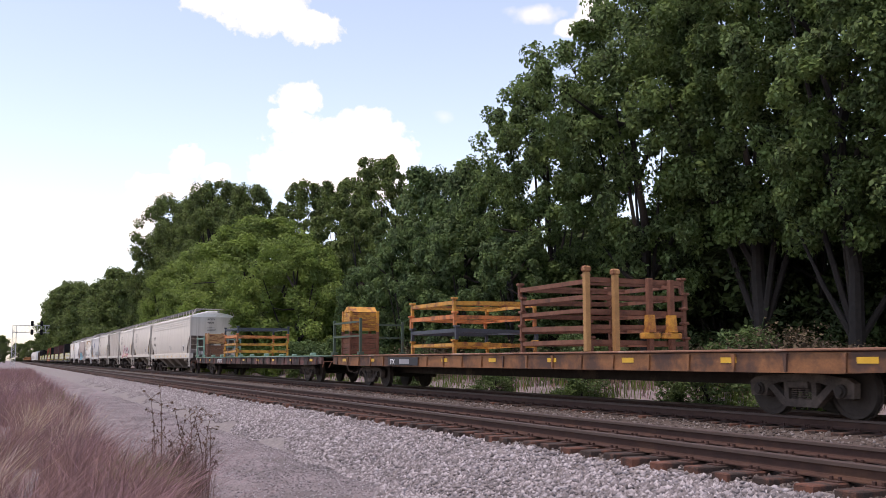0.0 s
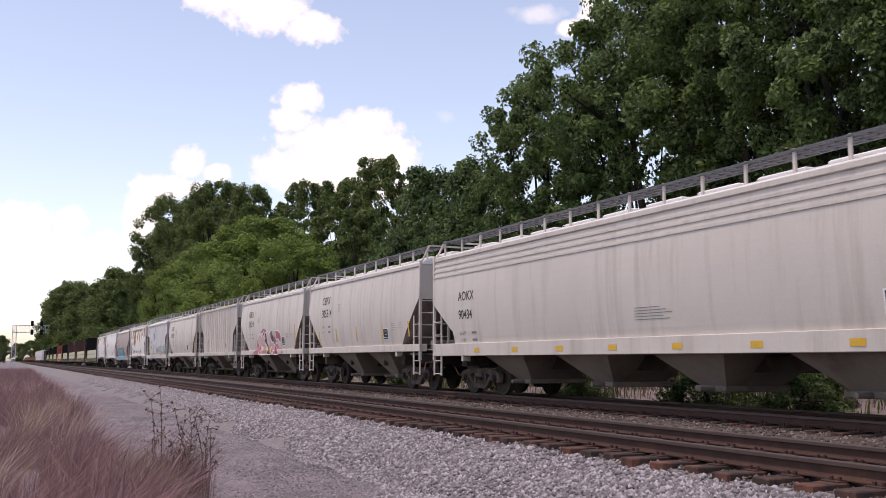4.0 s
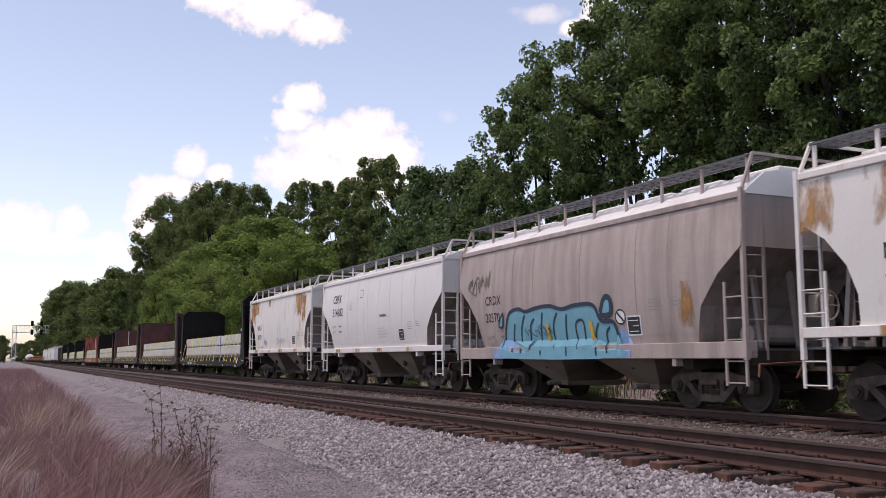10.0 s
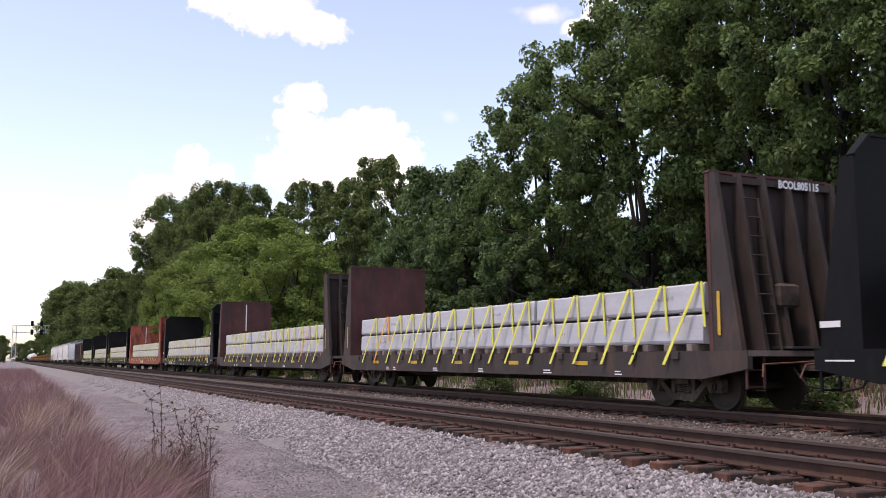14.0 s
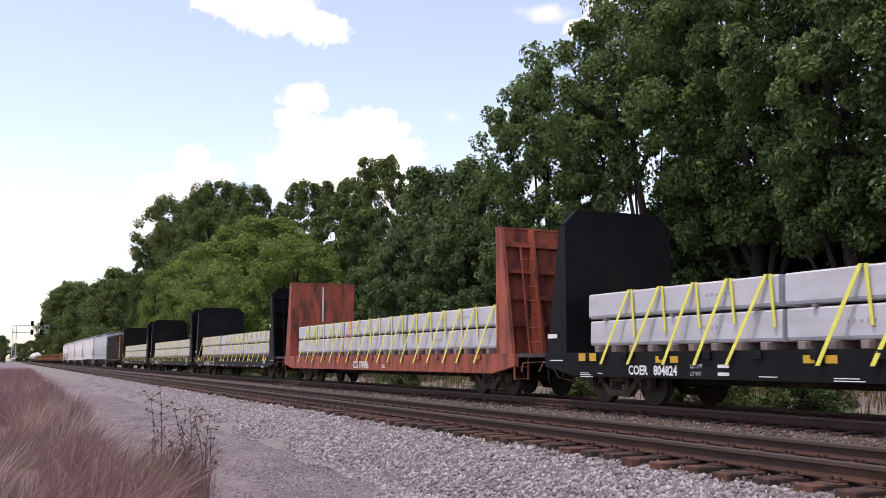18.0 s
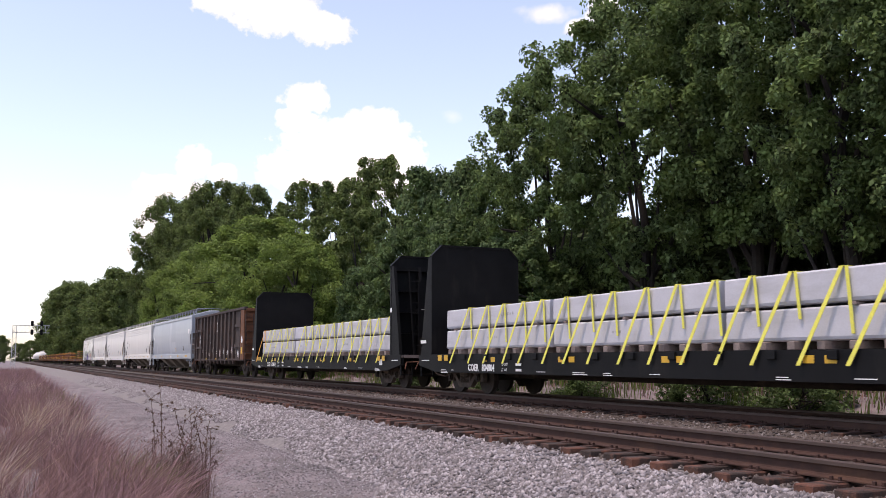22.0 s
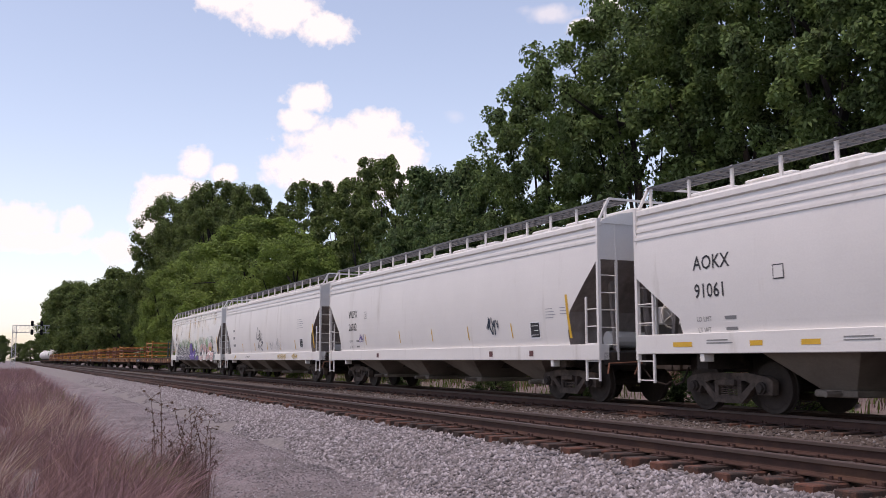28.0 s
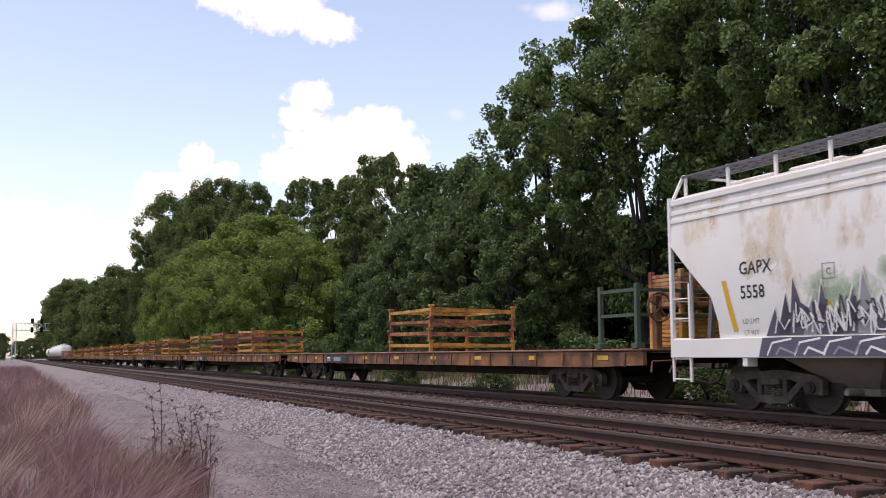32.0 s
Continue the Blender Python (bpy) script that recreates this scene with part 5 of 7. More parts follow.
def shoulder(rng, n):
    y = 6 + 70 * rng.random(n) ** 2.4
    edge = np.interp(y, [6, 11, 15, 20, 40], [3.9, 4.4, 4.8, 5.1, 5.3]) + 0.18 * np.sin(y * 1.1) + 0.1 * np.sin(y * 2.7)
    x = 6.75 - (6.75 - edge) * rng.random(n) ** 0.8
    return x, y, np.maximum(np.interp(x, bx, bz), np.interp(x, GX, GZ)) + rng.uniform(-0.01, 0.015, n)
def between(rng, n):
    y = 4 + 40 * rng.random(n) ** 1.6
    x = rng.uniform(6.75, 12.2, n)
    return x, y, np.interp(x, bx, bz) + rng.uniform(-0.01, 0.012, n)
def scattered(rng, n):
    y = 8 + 40 * rng.random(n) ** 2.2
    x = np.interp(y, [8, 15, 30], [4.6, 5.0, 5.2]) - 3.0 * rng.random(n) ** 1.7
    return x, y, np.interp(x, GX, GZ) + rng.uniform(-0.002, 0.008, n)
stones("ballast_stones", 80000, shoulder, (0.018, 0.046), 1)
stones("ballast_stones", 34000, between, (0.018, 0.04), 2, "brown_stones")
stones("lane_stones", 40000, scattered, (0.005, 0.018), 3)

# ---------------------------------------------------------------- trees and plants
def leaf_cloud(rng, centres, radii, per, size, flat=0.85):
    n = len(centres) * per
    c = np.repeat(centres, per, 0)
    r = np.repeat(radii, per)
    d = rng.normal(size=(n, 3))
    d /= np.linalg.norm(d, axis=1)[:, None]
    p = c + d * (r * rng.random(n) ** 0.4)[:, None] * np.array([1, 1, flat])
    nrm = d * 0.6 + rng.normal(size=(n, 3)) * 0.6 + np.array([0, 0, 0.5])
    nrm /= np.linalg.norm(nrm, axis=1)[:, None]
    t = np.cross(nrm, rng.normal(size=(n, 3)))
    t /= np.linalg.norm(t, axis=1)[:, None]
    b = np.cross(nrm, t)
    s = (size * rng.uniform(0.55, 1.35, n))[:, None]
    quad = np.stack([p - t * s, p + b * s * 0.55 + nrm * s * 0.2, p + t * s, p - b * s * 0.55 + nrm * s * 0.2], 1)
    return quad.reshape(-1, 3)

def crown_points(rng, height, radius, base, clumps, lump=0.3, rise=1.0):
    """Clump centres filling a lobed crown: limbs' ends outside, some inside."""
    z = rng.uniform(0, 1, clumps) ** 0.85
    prof = np.sin(np.pi * (0.12 + 0.80 * z ** rise)) ** 0.7
    a = rng.uniform(0, 2 * np.pi, clumps)
    lobes = 1 + lump * np.sin(3 * a + 7 * z + rng.uniform(0, 6)) * np.sin(9 * z + rng.uniform(0, 6)) + rng.normal(0, 0.1, clumps)
    r = radius * prof * lobes * np.sqrt(rng.uniform(0.25, 1, clumps))
    return np.stack([r * np.cos(a), r * np.sin(a), base + (height - base) * z], -1)

def make_tree(name, label, height, radius, base, clumps, per, leaf, mat, seed, clump_r=0.16, group="lineside trees"):
    rng = np.random.default_rng(seed)
    t = thing(name, Matrix.Identity(4), label, "tree", group)
    c = crown_points(rng, height * 0.97, radius, base, clumps, rise=1.6 if name == "maple_tree" else 1.0)
    q = leaf_cloud(rng, c, radius * clump_r * rng.uniform(0.6, 1.5, clumps), per, leaf)
    part("crown", fast_mesh("crown", q, np.arange(len(q)).reshape(-1, 4), MAT[mat]), None, t)
    tr = Shape()
    pr = random.Random(seed)
    pts = [Vector((0, 0, -0.6))]
    for k in range(1, 7):
        pts.append(Vector((pr.uniform(-0.2, 0.2) * k * 0.4, pr.uniform(-0.2, 0.2) * k * 0.4, height * 0.13 * k)))
    r0 = height * 0.017 + 0.06
    for k, (a, b) in enumerate(zip(pts, pts[1:])):
        tr.tube(a, b, r0 * (1 - 0.14 * k), 9, r0 * (1 - 0.14 * (k + 1)))
    for k in range(16):
        i = 1 + k % 5
        e = Vector(c[pr.randrange(len(c))])
        if e.z > pts[i].z - 1:
            m = pts[i].lerp(e, 0.5) + Vector((0, 0, -0.05 * height * 0.3))
            tr.tube(pts[i], m, r0 * 0.4, 6, r0 * 0.25)
            tr.tube(m, e, r0 * 0.25, 6, r0 * 0.06)
    part("trunk", tr, MAT["bark"], t)
    return t

PROTO = {}
def plant(kind, x, y, h, z=-0.8, turn=None, wide=1.0):
    """Place a tree of a kind at its height; the first one uses the built tree itself, the others are copies."""
    name, label, ph, radius, base, clumps, per, leaf, mat, seeds, cr = KINDS[kind]
    k = plant_count.get(kind, 0)
    plant_count[kind] = k + 1
    seed = seeds[k % len(seeds)]
    rng = random.Random(k * 17 + len(kind))
    m = pose(x, y, z, 0, 0, rng.uniform(0, 360) if turn is None else turn) @ Matrix.Diagonal((h / ph * wide, h / ph * wide, h / ph, 1))
    if (kind, seed) not in PROTO:
        PROTO[(kind, seed)] = make_tree(name, label, ph, radius, base, clumps, per, leaf, mat, seed, cr)
        PROTO[(kind, seed)].matrix_basis = m
        return
    src = PROTO[(kind, seed)]
    keep = src.scale.copy()
    src.scale = (1, 1, 1)
    copy_thing(src, m)
    src.scale = keep
plant_count = {}
KINDS = {
    "big": ("maple_tree", "tall dark-green maple with a deep shady crown", 18, 5.0, 5.6, 330, 250, 0.11, "leaf_dark", (11, 12, 13), 0.12),
    "lacy": ("maple_tree", "tall open-crowned maple with sky showing through", 18, 5.0, 3.6, 300, 180, 0.125, "leaf_dark", (14, 15), 0.115),
    "oak": ("broadleaf_tree", "tall green broadleaf tree at the edge of the wood", 24, 6.5, 3.0, 360, 190, 0.17, "leaf_hazed", (21, 22), 0.125),
    "far": ("broadleaf_tree", "distant green broadleaf tree beside the line", 24, 7.0, 1.0, 220, 150, 0.30, "leaf_hazed", (31, 32), 0.17),
    "light": ("young_tree", "bright green rounded young tree by the ballast", 13, 5.0, 0.6, 190, 330, 0.115, "leaf_light", (41, 42), 0.15),
    "mid": ("slender_tree", "slender green tree rising behind the others", 19, 4.2, 2.0, 230, 170, 0.15, "leaf_hazed", (51, 52), 0.13),
    "blue": ("sumac_tree", "low spreading tree with blue-green drooping leaves", 11, 3.6, 0.8, 230, 130, 0.125, "leaf_blue", (61, 62), 0.125),
    "bush": ("bush", "green undergrowth bush at the foot of the wood", 3, 2.0, 0.1, 60, 100, 0.10, "leaf_blue", (71, 72, 73), 0.24),
    "shade": ("bush", "dark undergrowth bush in the shade of the wood", 3, 2.0, 0.1, 60, 100, 0.10, "leaf_shaded", (75, 76), 0.24),
    "brush": ("dry_bush", "leafless grey-brown thicket at the foot of the wood", 2.2, 1.8, 0.05, 70, 60, 0.055, "leaf_brush", (91, 92), 0.3),
    "back": ("woodland_tree", "shaded tree deeper in the wood", 15, 5.0, 1.0, 150, 70, 0.28, "leaf_shaded", (81, 82), 0.2),
}
for kind, x, y, h, wide in (
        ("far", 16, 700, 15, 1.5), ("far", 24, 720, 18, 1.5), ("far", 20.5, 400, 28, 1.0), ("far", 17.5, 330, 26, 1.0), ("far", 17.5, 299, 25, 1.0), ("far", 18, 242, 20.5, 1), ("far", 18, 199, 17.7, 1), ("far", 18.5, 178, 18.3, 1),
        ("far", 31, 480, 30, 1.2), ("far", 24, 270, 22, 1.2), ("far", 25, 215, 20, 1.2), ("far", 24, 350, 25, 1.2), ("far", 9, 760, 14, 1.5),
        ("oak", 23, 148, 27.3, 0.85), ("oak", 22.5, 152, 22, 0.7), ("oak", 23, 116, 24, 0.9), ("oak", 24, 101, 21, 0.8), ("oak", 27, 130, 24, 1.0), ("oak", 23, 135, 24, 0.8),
        ("light", 19.3, 77, 13.6, 1.2), ("light", 19, 66, 10.5, 1.1), ("light", 18.5, 103, 13.5, 0.85), ("light", 19, 88, 11.5, 0.9), ("light", 18.2, 120, 13, 0.8),
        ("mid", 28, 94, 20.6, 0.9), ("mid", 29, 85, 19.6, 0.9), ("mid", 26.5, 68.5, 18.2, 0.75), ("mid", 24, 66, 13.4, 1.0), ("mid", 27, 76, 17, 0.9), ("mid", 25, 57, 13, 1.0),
        ("blue", 22, 48, 12.7, 0.8), ("blue", 22, 42.5, 12.3, 0.8), ("blue", 20, 47.5, 9.0, 0.8), ("blue", 20.5, 41, 9.2, 1.0), ("blue", 20, 54, 7.5, 0.9), ("blue", 20, 35.5, 7.5, 1.0),
        ("lacy", 22.8, 37.0, 15.2, 0.85), ("lacy", 24, 31.6, 17.9, 0.85), ("big", 25, 26, 19, 0.9), ("big", 23.5, 20.5, 17, 0.85), ("big", 23, 15.5, 16, 0.9), ("big", 22.5, 9, 17, 0.9)):
    plant(kind, x, y, h, wide=wide)
rng = random.Random(77)
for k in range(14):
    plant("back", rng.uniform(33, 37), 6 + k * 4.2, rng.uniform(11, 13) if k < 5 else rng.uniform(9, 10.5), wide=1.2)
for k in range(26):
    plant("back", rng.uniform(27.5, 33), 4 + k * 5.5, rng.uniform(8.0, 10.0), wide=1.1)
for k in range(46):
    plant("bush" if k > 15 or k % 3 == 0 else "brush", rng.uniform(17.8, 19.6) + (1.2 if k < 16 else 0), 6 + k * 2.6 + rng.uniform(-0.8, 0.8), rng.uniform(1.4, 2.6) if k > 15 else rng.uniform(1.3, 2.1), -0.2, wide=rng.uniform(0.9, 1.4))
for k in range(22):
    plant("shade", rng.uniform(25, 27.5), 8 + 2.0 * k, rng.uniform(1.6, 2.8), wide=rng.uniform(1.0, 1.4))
for x, y, h in ((16.5, 16, 1.3), (16.7, 19.5, 1.5), (16.5, 25, 1.2), (16.6, 31, 1.1), (16.8, 12, 1.4), (16.6, 40, 1.2)):
    plant("bush", x, y, h, -0.5, wide=1.2)
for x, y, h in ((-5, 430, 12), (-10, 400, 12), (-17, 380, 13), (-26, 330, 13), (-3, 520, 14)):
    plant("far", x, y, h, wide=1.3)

def blades(name, label, count, area, height, width, mat, seed, bend=0.35):
    rng = np.random.default_rng(seed)
    x, y, z = area(rng, count)
    h = rng.uniform(height[0], height[1], count)
    a = rng.uniform(0, 2 * np.pi, count)
    w = width * rng.uniform(0.6, 1.4, count)
    lean = bend * h * rng.uniform(0.1, 1.0, count)
    la = rng.normal(-0.3, 1.4, count)
    wx, wy = np.cos(a) * w, np.sin(a) * w
    lx, ly = np.cos(la) * lean, np.sin(la) * lean
    rows = []
    for k, (kw, kl, kz) in enumerate(((1, 0, 0), (0.8, 0.3, 0.55), (0.12, 1.0, 1.0))):
        for s in (-1, 1):
            rows.append(np.stack([x + s * wx * kw + lx * kl, y + s * wy * kw + ly * kl, z + h * kz], -1))
    v = np.stack(rows, 1)
    q = np.array([(0, 1, 3, 2), (2, 3, 5, 4)])
    f = (q[None] + 6 * np.arange(count)[:, None, None]).reshape(-1, 4)
    return tagged(new(name, fast_mesh(name, v.reshape(-1, 3), f, MAT[mat])), label, "grass", kind="stuff")

def verge(rng, n):
    m = n // 190                                   # tufts
    y = 4.5 + 50 * rng.random(m) ** 2.6
    edge = 1.3 + 0.01 * (y - 10) + 0.35 * np.sin(y * 1.3 + 0.6) + 0.18 * np.sin(y * 3.1)
    edge = np.minimum(edge, 0.145 * y)
    x = edge - 6 * rng.random(m) ** 1.4
    k = rng.integers(0, m, n)
    return x[k] + rng.normal(0, 0.11, n), y[k] + rng.normal(0, 0.11, n), np.full(n, -0.66)
def far_side(rng, n):
    m = n // 60                                   # patches
    py, px = 5 + 90 * rng.random(m) ** 1.3, rng.uniform(15.9, 19.5, m)
    k = rng.integers(0, m, n)
    x = px[k] + rng.normal(0, 0.25, n)
    return x, py[k] + rng.normal(0, 0.5, n), np.interp(x, GX, GZ) - 0.03
def far_verge(rng, n):
    y = 24 + 110 * rng.random(n) ** 1.5
    return 1.5 + 0.012 * (y - 10) + rng.normal(0, 0.15, n) - 8 * rng.random(n) ** 1.3, y, np.full(n, -0.66)
def low_green(rng, n):
    y = 24 + 18 * rng.random(n)
    return 1.75 - 0.6 * rng.random(n), y, np.full(n, -0.68)
blades("dry_grass", "tall dry reddish-brown grass on the verge", 46000, verge, (0.15, 0.9), 0.003, "dry_grass", 5, 1.5)
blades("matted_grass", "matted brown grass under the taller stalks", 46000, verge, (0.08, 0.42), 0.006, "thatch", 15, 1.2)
blades("pale_stalks", "a few bleached grass stalks", 3400, verge, (0.4, 0.98), 0.004, "pale_grass", 16, 0.9)
blades("green_weeds", "low green weeds at the foot of the dry grass", 1600, lambda rng, n: (1.75 - 0.7 * rng.random(n), rng.uniform(10.5, 13.0, n), np.full(n, -0.68)), (0.15, 0.5), 0.006, "brush_green", 27, 1.0)
blades("green_weeds", "low green weeds behind the far track", 15000, far_side, (0.1, 0.5), 0.014, "green_grass", 6)
blades("dry_grass", "dry brown grass further along the verge", 26000, far_verge, (0.2, 0.8), 0.011, "dry_grass", 8, 0.7)
def weed_patch(rng, n):
    y = rng.normal(11.7, 0.55, n)
    return 0.165 * y + rng.normal(0.02, 0.16, n), y, np.full(n, -0.7)
blades("weed_thicket", "thin brown dead stems thick about the dock weeds", 1500, weed_patch, (0.2, 0.7), 0.0022, "weed", 28, 0.6)
def green_patch(rng, n):
    y = rng.normal(10.6, 0.5, n)
    return 0.145 * y + rng.normal(-0.1, 0.14, n), y, np.full(n, -0.68)
blades("green_weeds", "green blades coming up through the dry grass", 1300, green_patch, (0.15, 0.5), 0.0035, "brush_green", 29, 1.0)
def far_dry(rng, n):
    x = rng.uniform(17.2, 20, n)
    return x, 8 + 60 * rng.random(n) ** 1.2, np.interp(x, GX, GZ) - 0.03
blades("dry_scrub", "dry grey-brown scrub grass beyond the far track", 4200, far_dry, (0.3, 1.0), 0.009, "dry_grass", 18, 0.6)
blades("green_weeds", "low green weeds in the dry grass", 600, low_green, (0.25, 0.7), 0.01, "brush_green", 7)

def dead_weed(x, y, h, seed, stems=2):
    w = thing("dead_weed", pose(x, y, -0.72), "dead brown dock weed with drooping seed clusters", "weed", "dead weeds")
    r = random.Random(seed)
    stem = Shape()
    tips = []
    for k in range(stems):
        p = Vector((0, 0, 0))
        d = Vector((r.uniform(-0.12, 0.12), r.uniform(-0.12, 0.12), 1))
        for i in range(6):
            q = p + d * (h * r.uniform(0.7, 1.0) / 6)
            stem.tube(p, q, 0.0075 - 0.0009 * i, 5)
            if i > 1:
                for j in range(2):
                    e = q + Vector((r.uniform(-0.14, 0.14), r.uniform(-0.14, 0.14), r.uniform(-0.02, 0.12)))
                    stem.tube(q, e, 0.003, 4)
                    tips.append(e)
            tips.append(q)
            p = q
            d = d + Vector((r.uniform(-0.12, 0.12), r.uniform(-0.12, 0.12), 0))
    part("stem", stem, MAT["weed"], w)
    rng2 = np.random.default_rng(seed)
    q = leaf_cloud(rng2, np.array([tuple(t) for t in tips]), np.full(len(tips), 0.03), 4, 0.018)
    tagged(part("seed_head", fast_mesh("seeds", q, np.arange(len(q)).reshape(-1, 4), MAT["weed"]), None, w), kind="stuff")
for x, y, h, s in ((1.86, 12.5, 1.45, 1), (2.1, 12.6, 1.05, 2), (2.2, 12.4, 1.2, 3), (2.35, 12.2, 1.1, 5), (2.3, 11.6, 0.85, 6), (1.95, 11.4, 0.8, 4), (2.05, 12.0, 0.75, 7), (1.7, 12.1, 0.9, 8)):
    dead_weed(x, y, h, s, 2)

# ---------------------------------------------------------------- signal and sky
def signal():
    s = thing("signal_gantry", pose(1.6, 284, -0.7), "grey steel cantilever signal gantry over the tracks", "railway signal")
    mast = Shape()
    for dx in (0, 1.0):
        for dy in (0, 1.0):
            mast.beam((dx, dy, 0), (dx, dy, 11.2), 0.16)
    for k in range(11):
        mast.beam((0, 0, k), (1.0, 0, k + 1), 0.08)
        mast.beam((1.0, 0, k), (0, 0, k + 1), 0.08)
    part("mast", mast, MAT["steel"], s)
    arm = Shape()
    for z in (9.2, 11.2):
        for dy in (0, 1.0):
            arm.beam((0, dy, z), (9.4, dy, z), 0.16)
    for k in range(9):
        arm.beam((k * 1.04, 0, 9.2), (k * 1.04 + 1.04, 0, 11.2), 0.08)
        arm.beam((k * 1.04, 0, 11.2), (k * 1.04, 0, 9.2), 0.1)
    part("arm", arm, MAT["steel"], s)
    for x in (4.9, 7.3):
        for z in (8.6, 11.0):
            part("signal_head", Shape().box(x - 0.38, x + 0.38, -0.4, -0.2, z, z + 1.5, 0.15).box(x - 0.12, x + 0.12, -0.2, 0.1, z, z + 1.4), MAT["black"], s)
signal()

def house(x, y):
    h = thing("house", pose(x, y, -0.6, 0, 0, 20), "white-sided gabled house half hidden behind the trees", "house")
    part("wall", Shape().prism([(-4, 0), (4, 0), (4, 5.2), (0, 7.6), (-4, 5.2)], -3.5, 3.5, "y"), MAT["brick_white"], h)
    for s in (-1, 1):
        part("roof", Shape().prism([(0, 7.62), (s * 4.5, 4.95), (s * 4.5, 5.15), (0, 7.85)], -3.9, 3.9, "y"), MAT["under"], h)
    for wx in (-1.8, 1.4):
        w = part("window", Shape().box(wx - 0.5, wx + 0.5, -3.56, -3.5, 2.6, 4.0, 0.02), MAT["brick_white"], h)
        part("pane", Shape().box(wx - 0.4, wx + 0.4, -3.58, -3.56, 2.7, 3.9), MAT["letters"], w)
house(28.5, 55)

def cloud_mat(name, lobes, seed, soft, dense):
    """Heaped cloud: rounded lobes joined, their rim broken by noise; thin where the noise is low."""
    m = bpy.data.materials.new(name)
    m.use_nodes = True
    nt = m.node_tree
    nt.nodes.remove(nt.nodes["Principled BSDF"])
    tc = nt.nodes.new("ShaderNodeTexCoord")
    best = None
    for u, w, ru, rw in lobes:
        mp = nt.nodes.new("ShaderNodeMapping")
        mp.vector_type = "TEXTURE"
        mp.inputs["Location"].default_value, mp.inputs["Scale"].default_value = (u, w, 0), (ru, rw, 1)
        nt.links.new(tc.outputs["Object"], mp.inputs[0])
        ln = nt.nodes.new("ShaderNodeVectorMath")
        ln.operation = "LENGTH"
        nt.links.new(mp.outputs[0], ln.inputs[0])
        d = calc(nt, "SUBTRACT", 1.0, ln.outputs["Value"])
        best = d if best is None else calc(nt, "MAXIMUM", best, d)
    mp = coords(nt, (1, 1, 1))
    mp.node.inputs["Location"].default_value = (seed * 31.0, seed * 17.0, seed)
    n = calc(nt, "ADD", calc(nt, "MULTIPLY", calc(nt, "SUBTRACT", noise_of(nt, mp, 0.026, 7, 0.58), 0.5), 1.35), best)
    a = ramp(nt, n, [(0.0, (0, 0, 0)), (soft, (dense,) * 3)])
    em = nt.nodes.new("ShaderNodeEmission")
    em.inputs[0].default_value, em.inputs[1].default_value = (1, 0.985, 0.99, 1), 0.74
    tr = nt.nodes.new("ShaderNodeBsdfTransparent")
    ms = nt.nodes.new("ShaderNodeMixShader")
    nt.links.new(a, ms.inputs[0])
    nt.links.new(tr.outputs[0], ms.inputs[1])
    nt.links.new(em.outputs[0], ms.inputs[2])
    nt.links.new(ms.outputs[0], nt.nodes["Material Output"].inputs[0])
    return m
CLOUDS = []
def cloud(turn, rise, lobes, seed, drift, soft=0.42, dense=1.0):
    """A cloud 2300 m off at a bearing and a height in degrees; lobes (right, up, half width, half height) in metres about it; drift in metres over the clip."""
    a, b = radians(turn), radians(rise)
    at = Vector((math.sin(a) * math.cos(b), math.cos(a) * math.cos(b), math.sin(b))) * 2300
    x0, x1 = min(u - r * 1.7 for u, _, r, _ in lobes), max(u + r * 1.7 for u, _, r, _ in lobes)
    z0, z1 = min(w - r * 1.7 for _, w, _, r in lobes), max(w + r * 1.7 for _, w, _, r in lobes)
    # the sheet's x axis runs to the viewer's left, so lobes are mirrored
    me = Shape().add([(-x1, z0, 0), (-x0, z0, 0), (-x0, z1, 0), (-x1, z1, 0)], [(0, 1, 2, 3)]).mesh("cloud", cloud_mat("cloud_%d" % seed, [(-u, w, r, q) for u, w, r, q in lobes], seed, soft, dense))
    ob = tagged(new("cloud", me), "white fair-weather cumulus cloud in the summer sky", "cloud", "clouds", "structure")
    CLOUDS.append((ob, look(at, (0, 0, 1)), drift))
cloud(13.67, 20.89, ((-115, 22, 90, 52), (0, 0, 120, 66), (112, -36, 82, 46),), 1, 38)
cloud(18.53, 13.48, ((-98, 93, 72, 42), (-118, 42, 56, 42), (0, -7, 174, 67), (63, 32, 86, 50), (132, -32, 67, 59), (-84, -77, 153, 63), (56, -91, 153, 84),), 2, 26)
cloud(9.39, 11.42, ((3, 10, 45, 47), (67, -11, 42, 28), (-42, -49, 98, 31),), 3, 22)
cloud(1.57, 7.54, ((-63, 7, 105, 53), (56, 11, 45, 39), (-21, -35, 139, 31),), 4, 14)
cloud(6.61, 7.80, ((11, 21, 47, 92), (-56, -56, 56, 45), (31, 77, 42, 39),), 5, 18)
cloud(32.77, 20.77, ((-70, 4, 72, 28),), 6, 38, 0.8, 0.55)
cloud(34.18, 20.54, ((14, 17, 50, 42), (-49, -25, 39, 25),), 7, 34)
cloud(25.07, 14.93, ((0, 0, 31, 18),), 8, 30, 1.0, 0.3)
cloud(0.79, 2.43, ((-14, 0, 98, 42),), 9, 8, 0.7, 0.6)
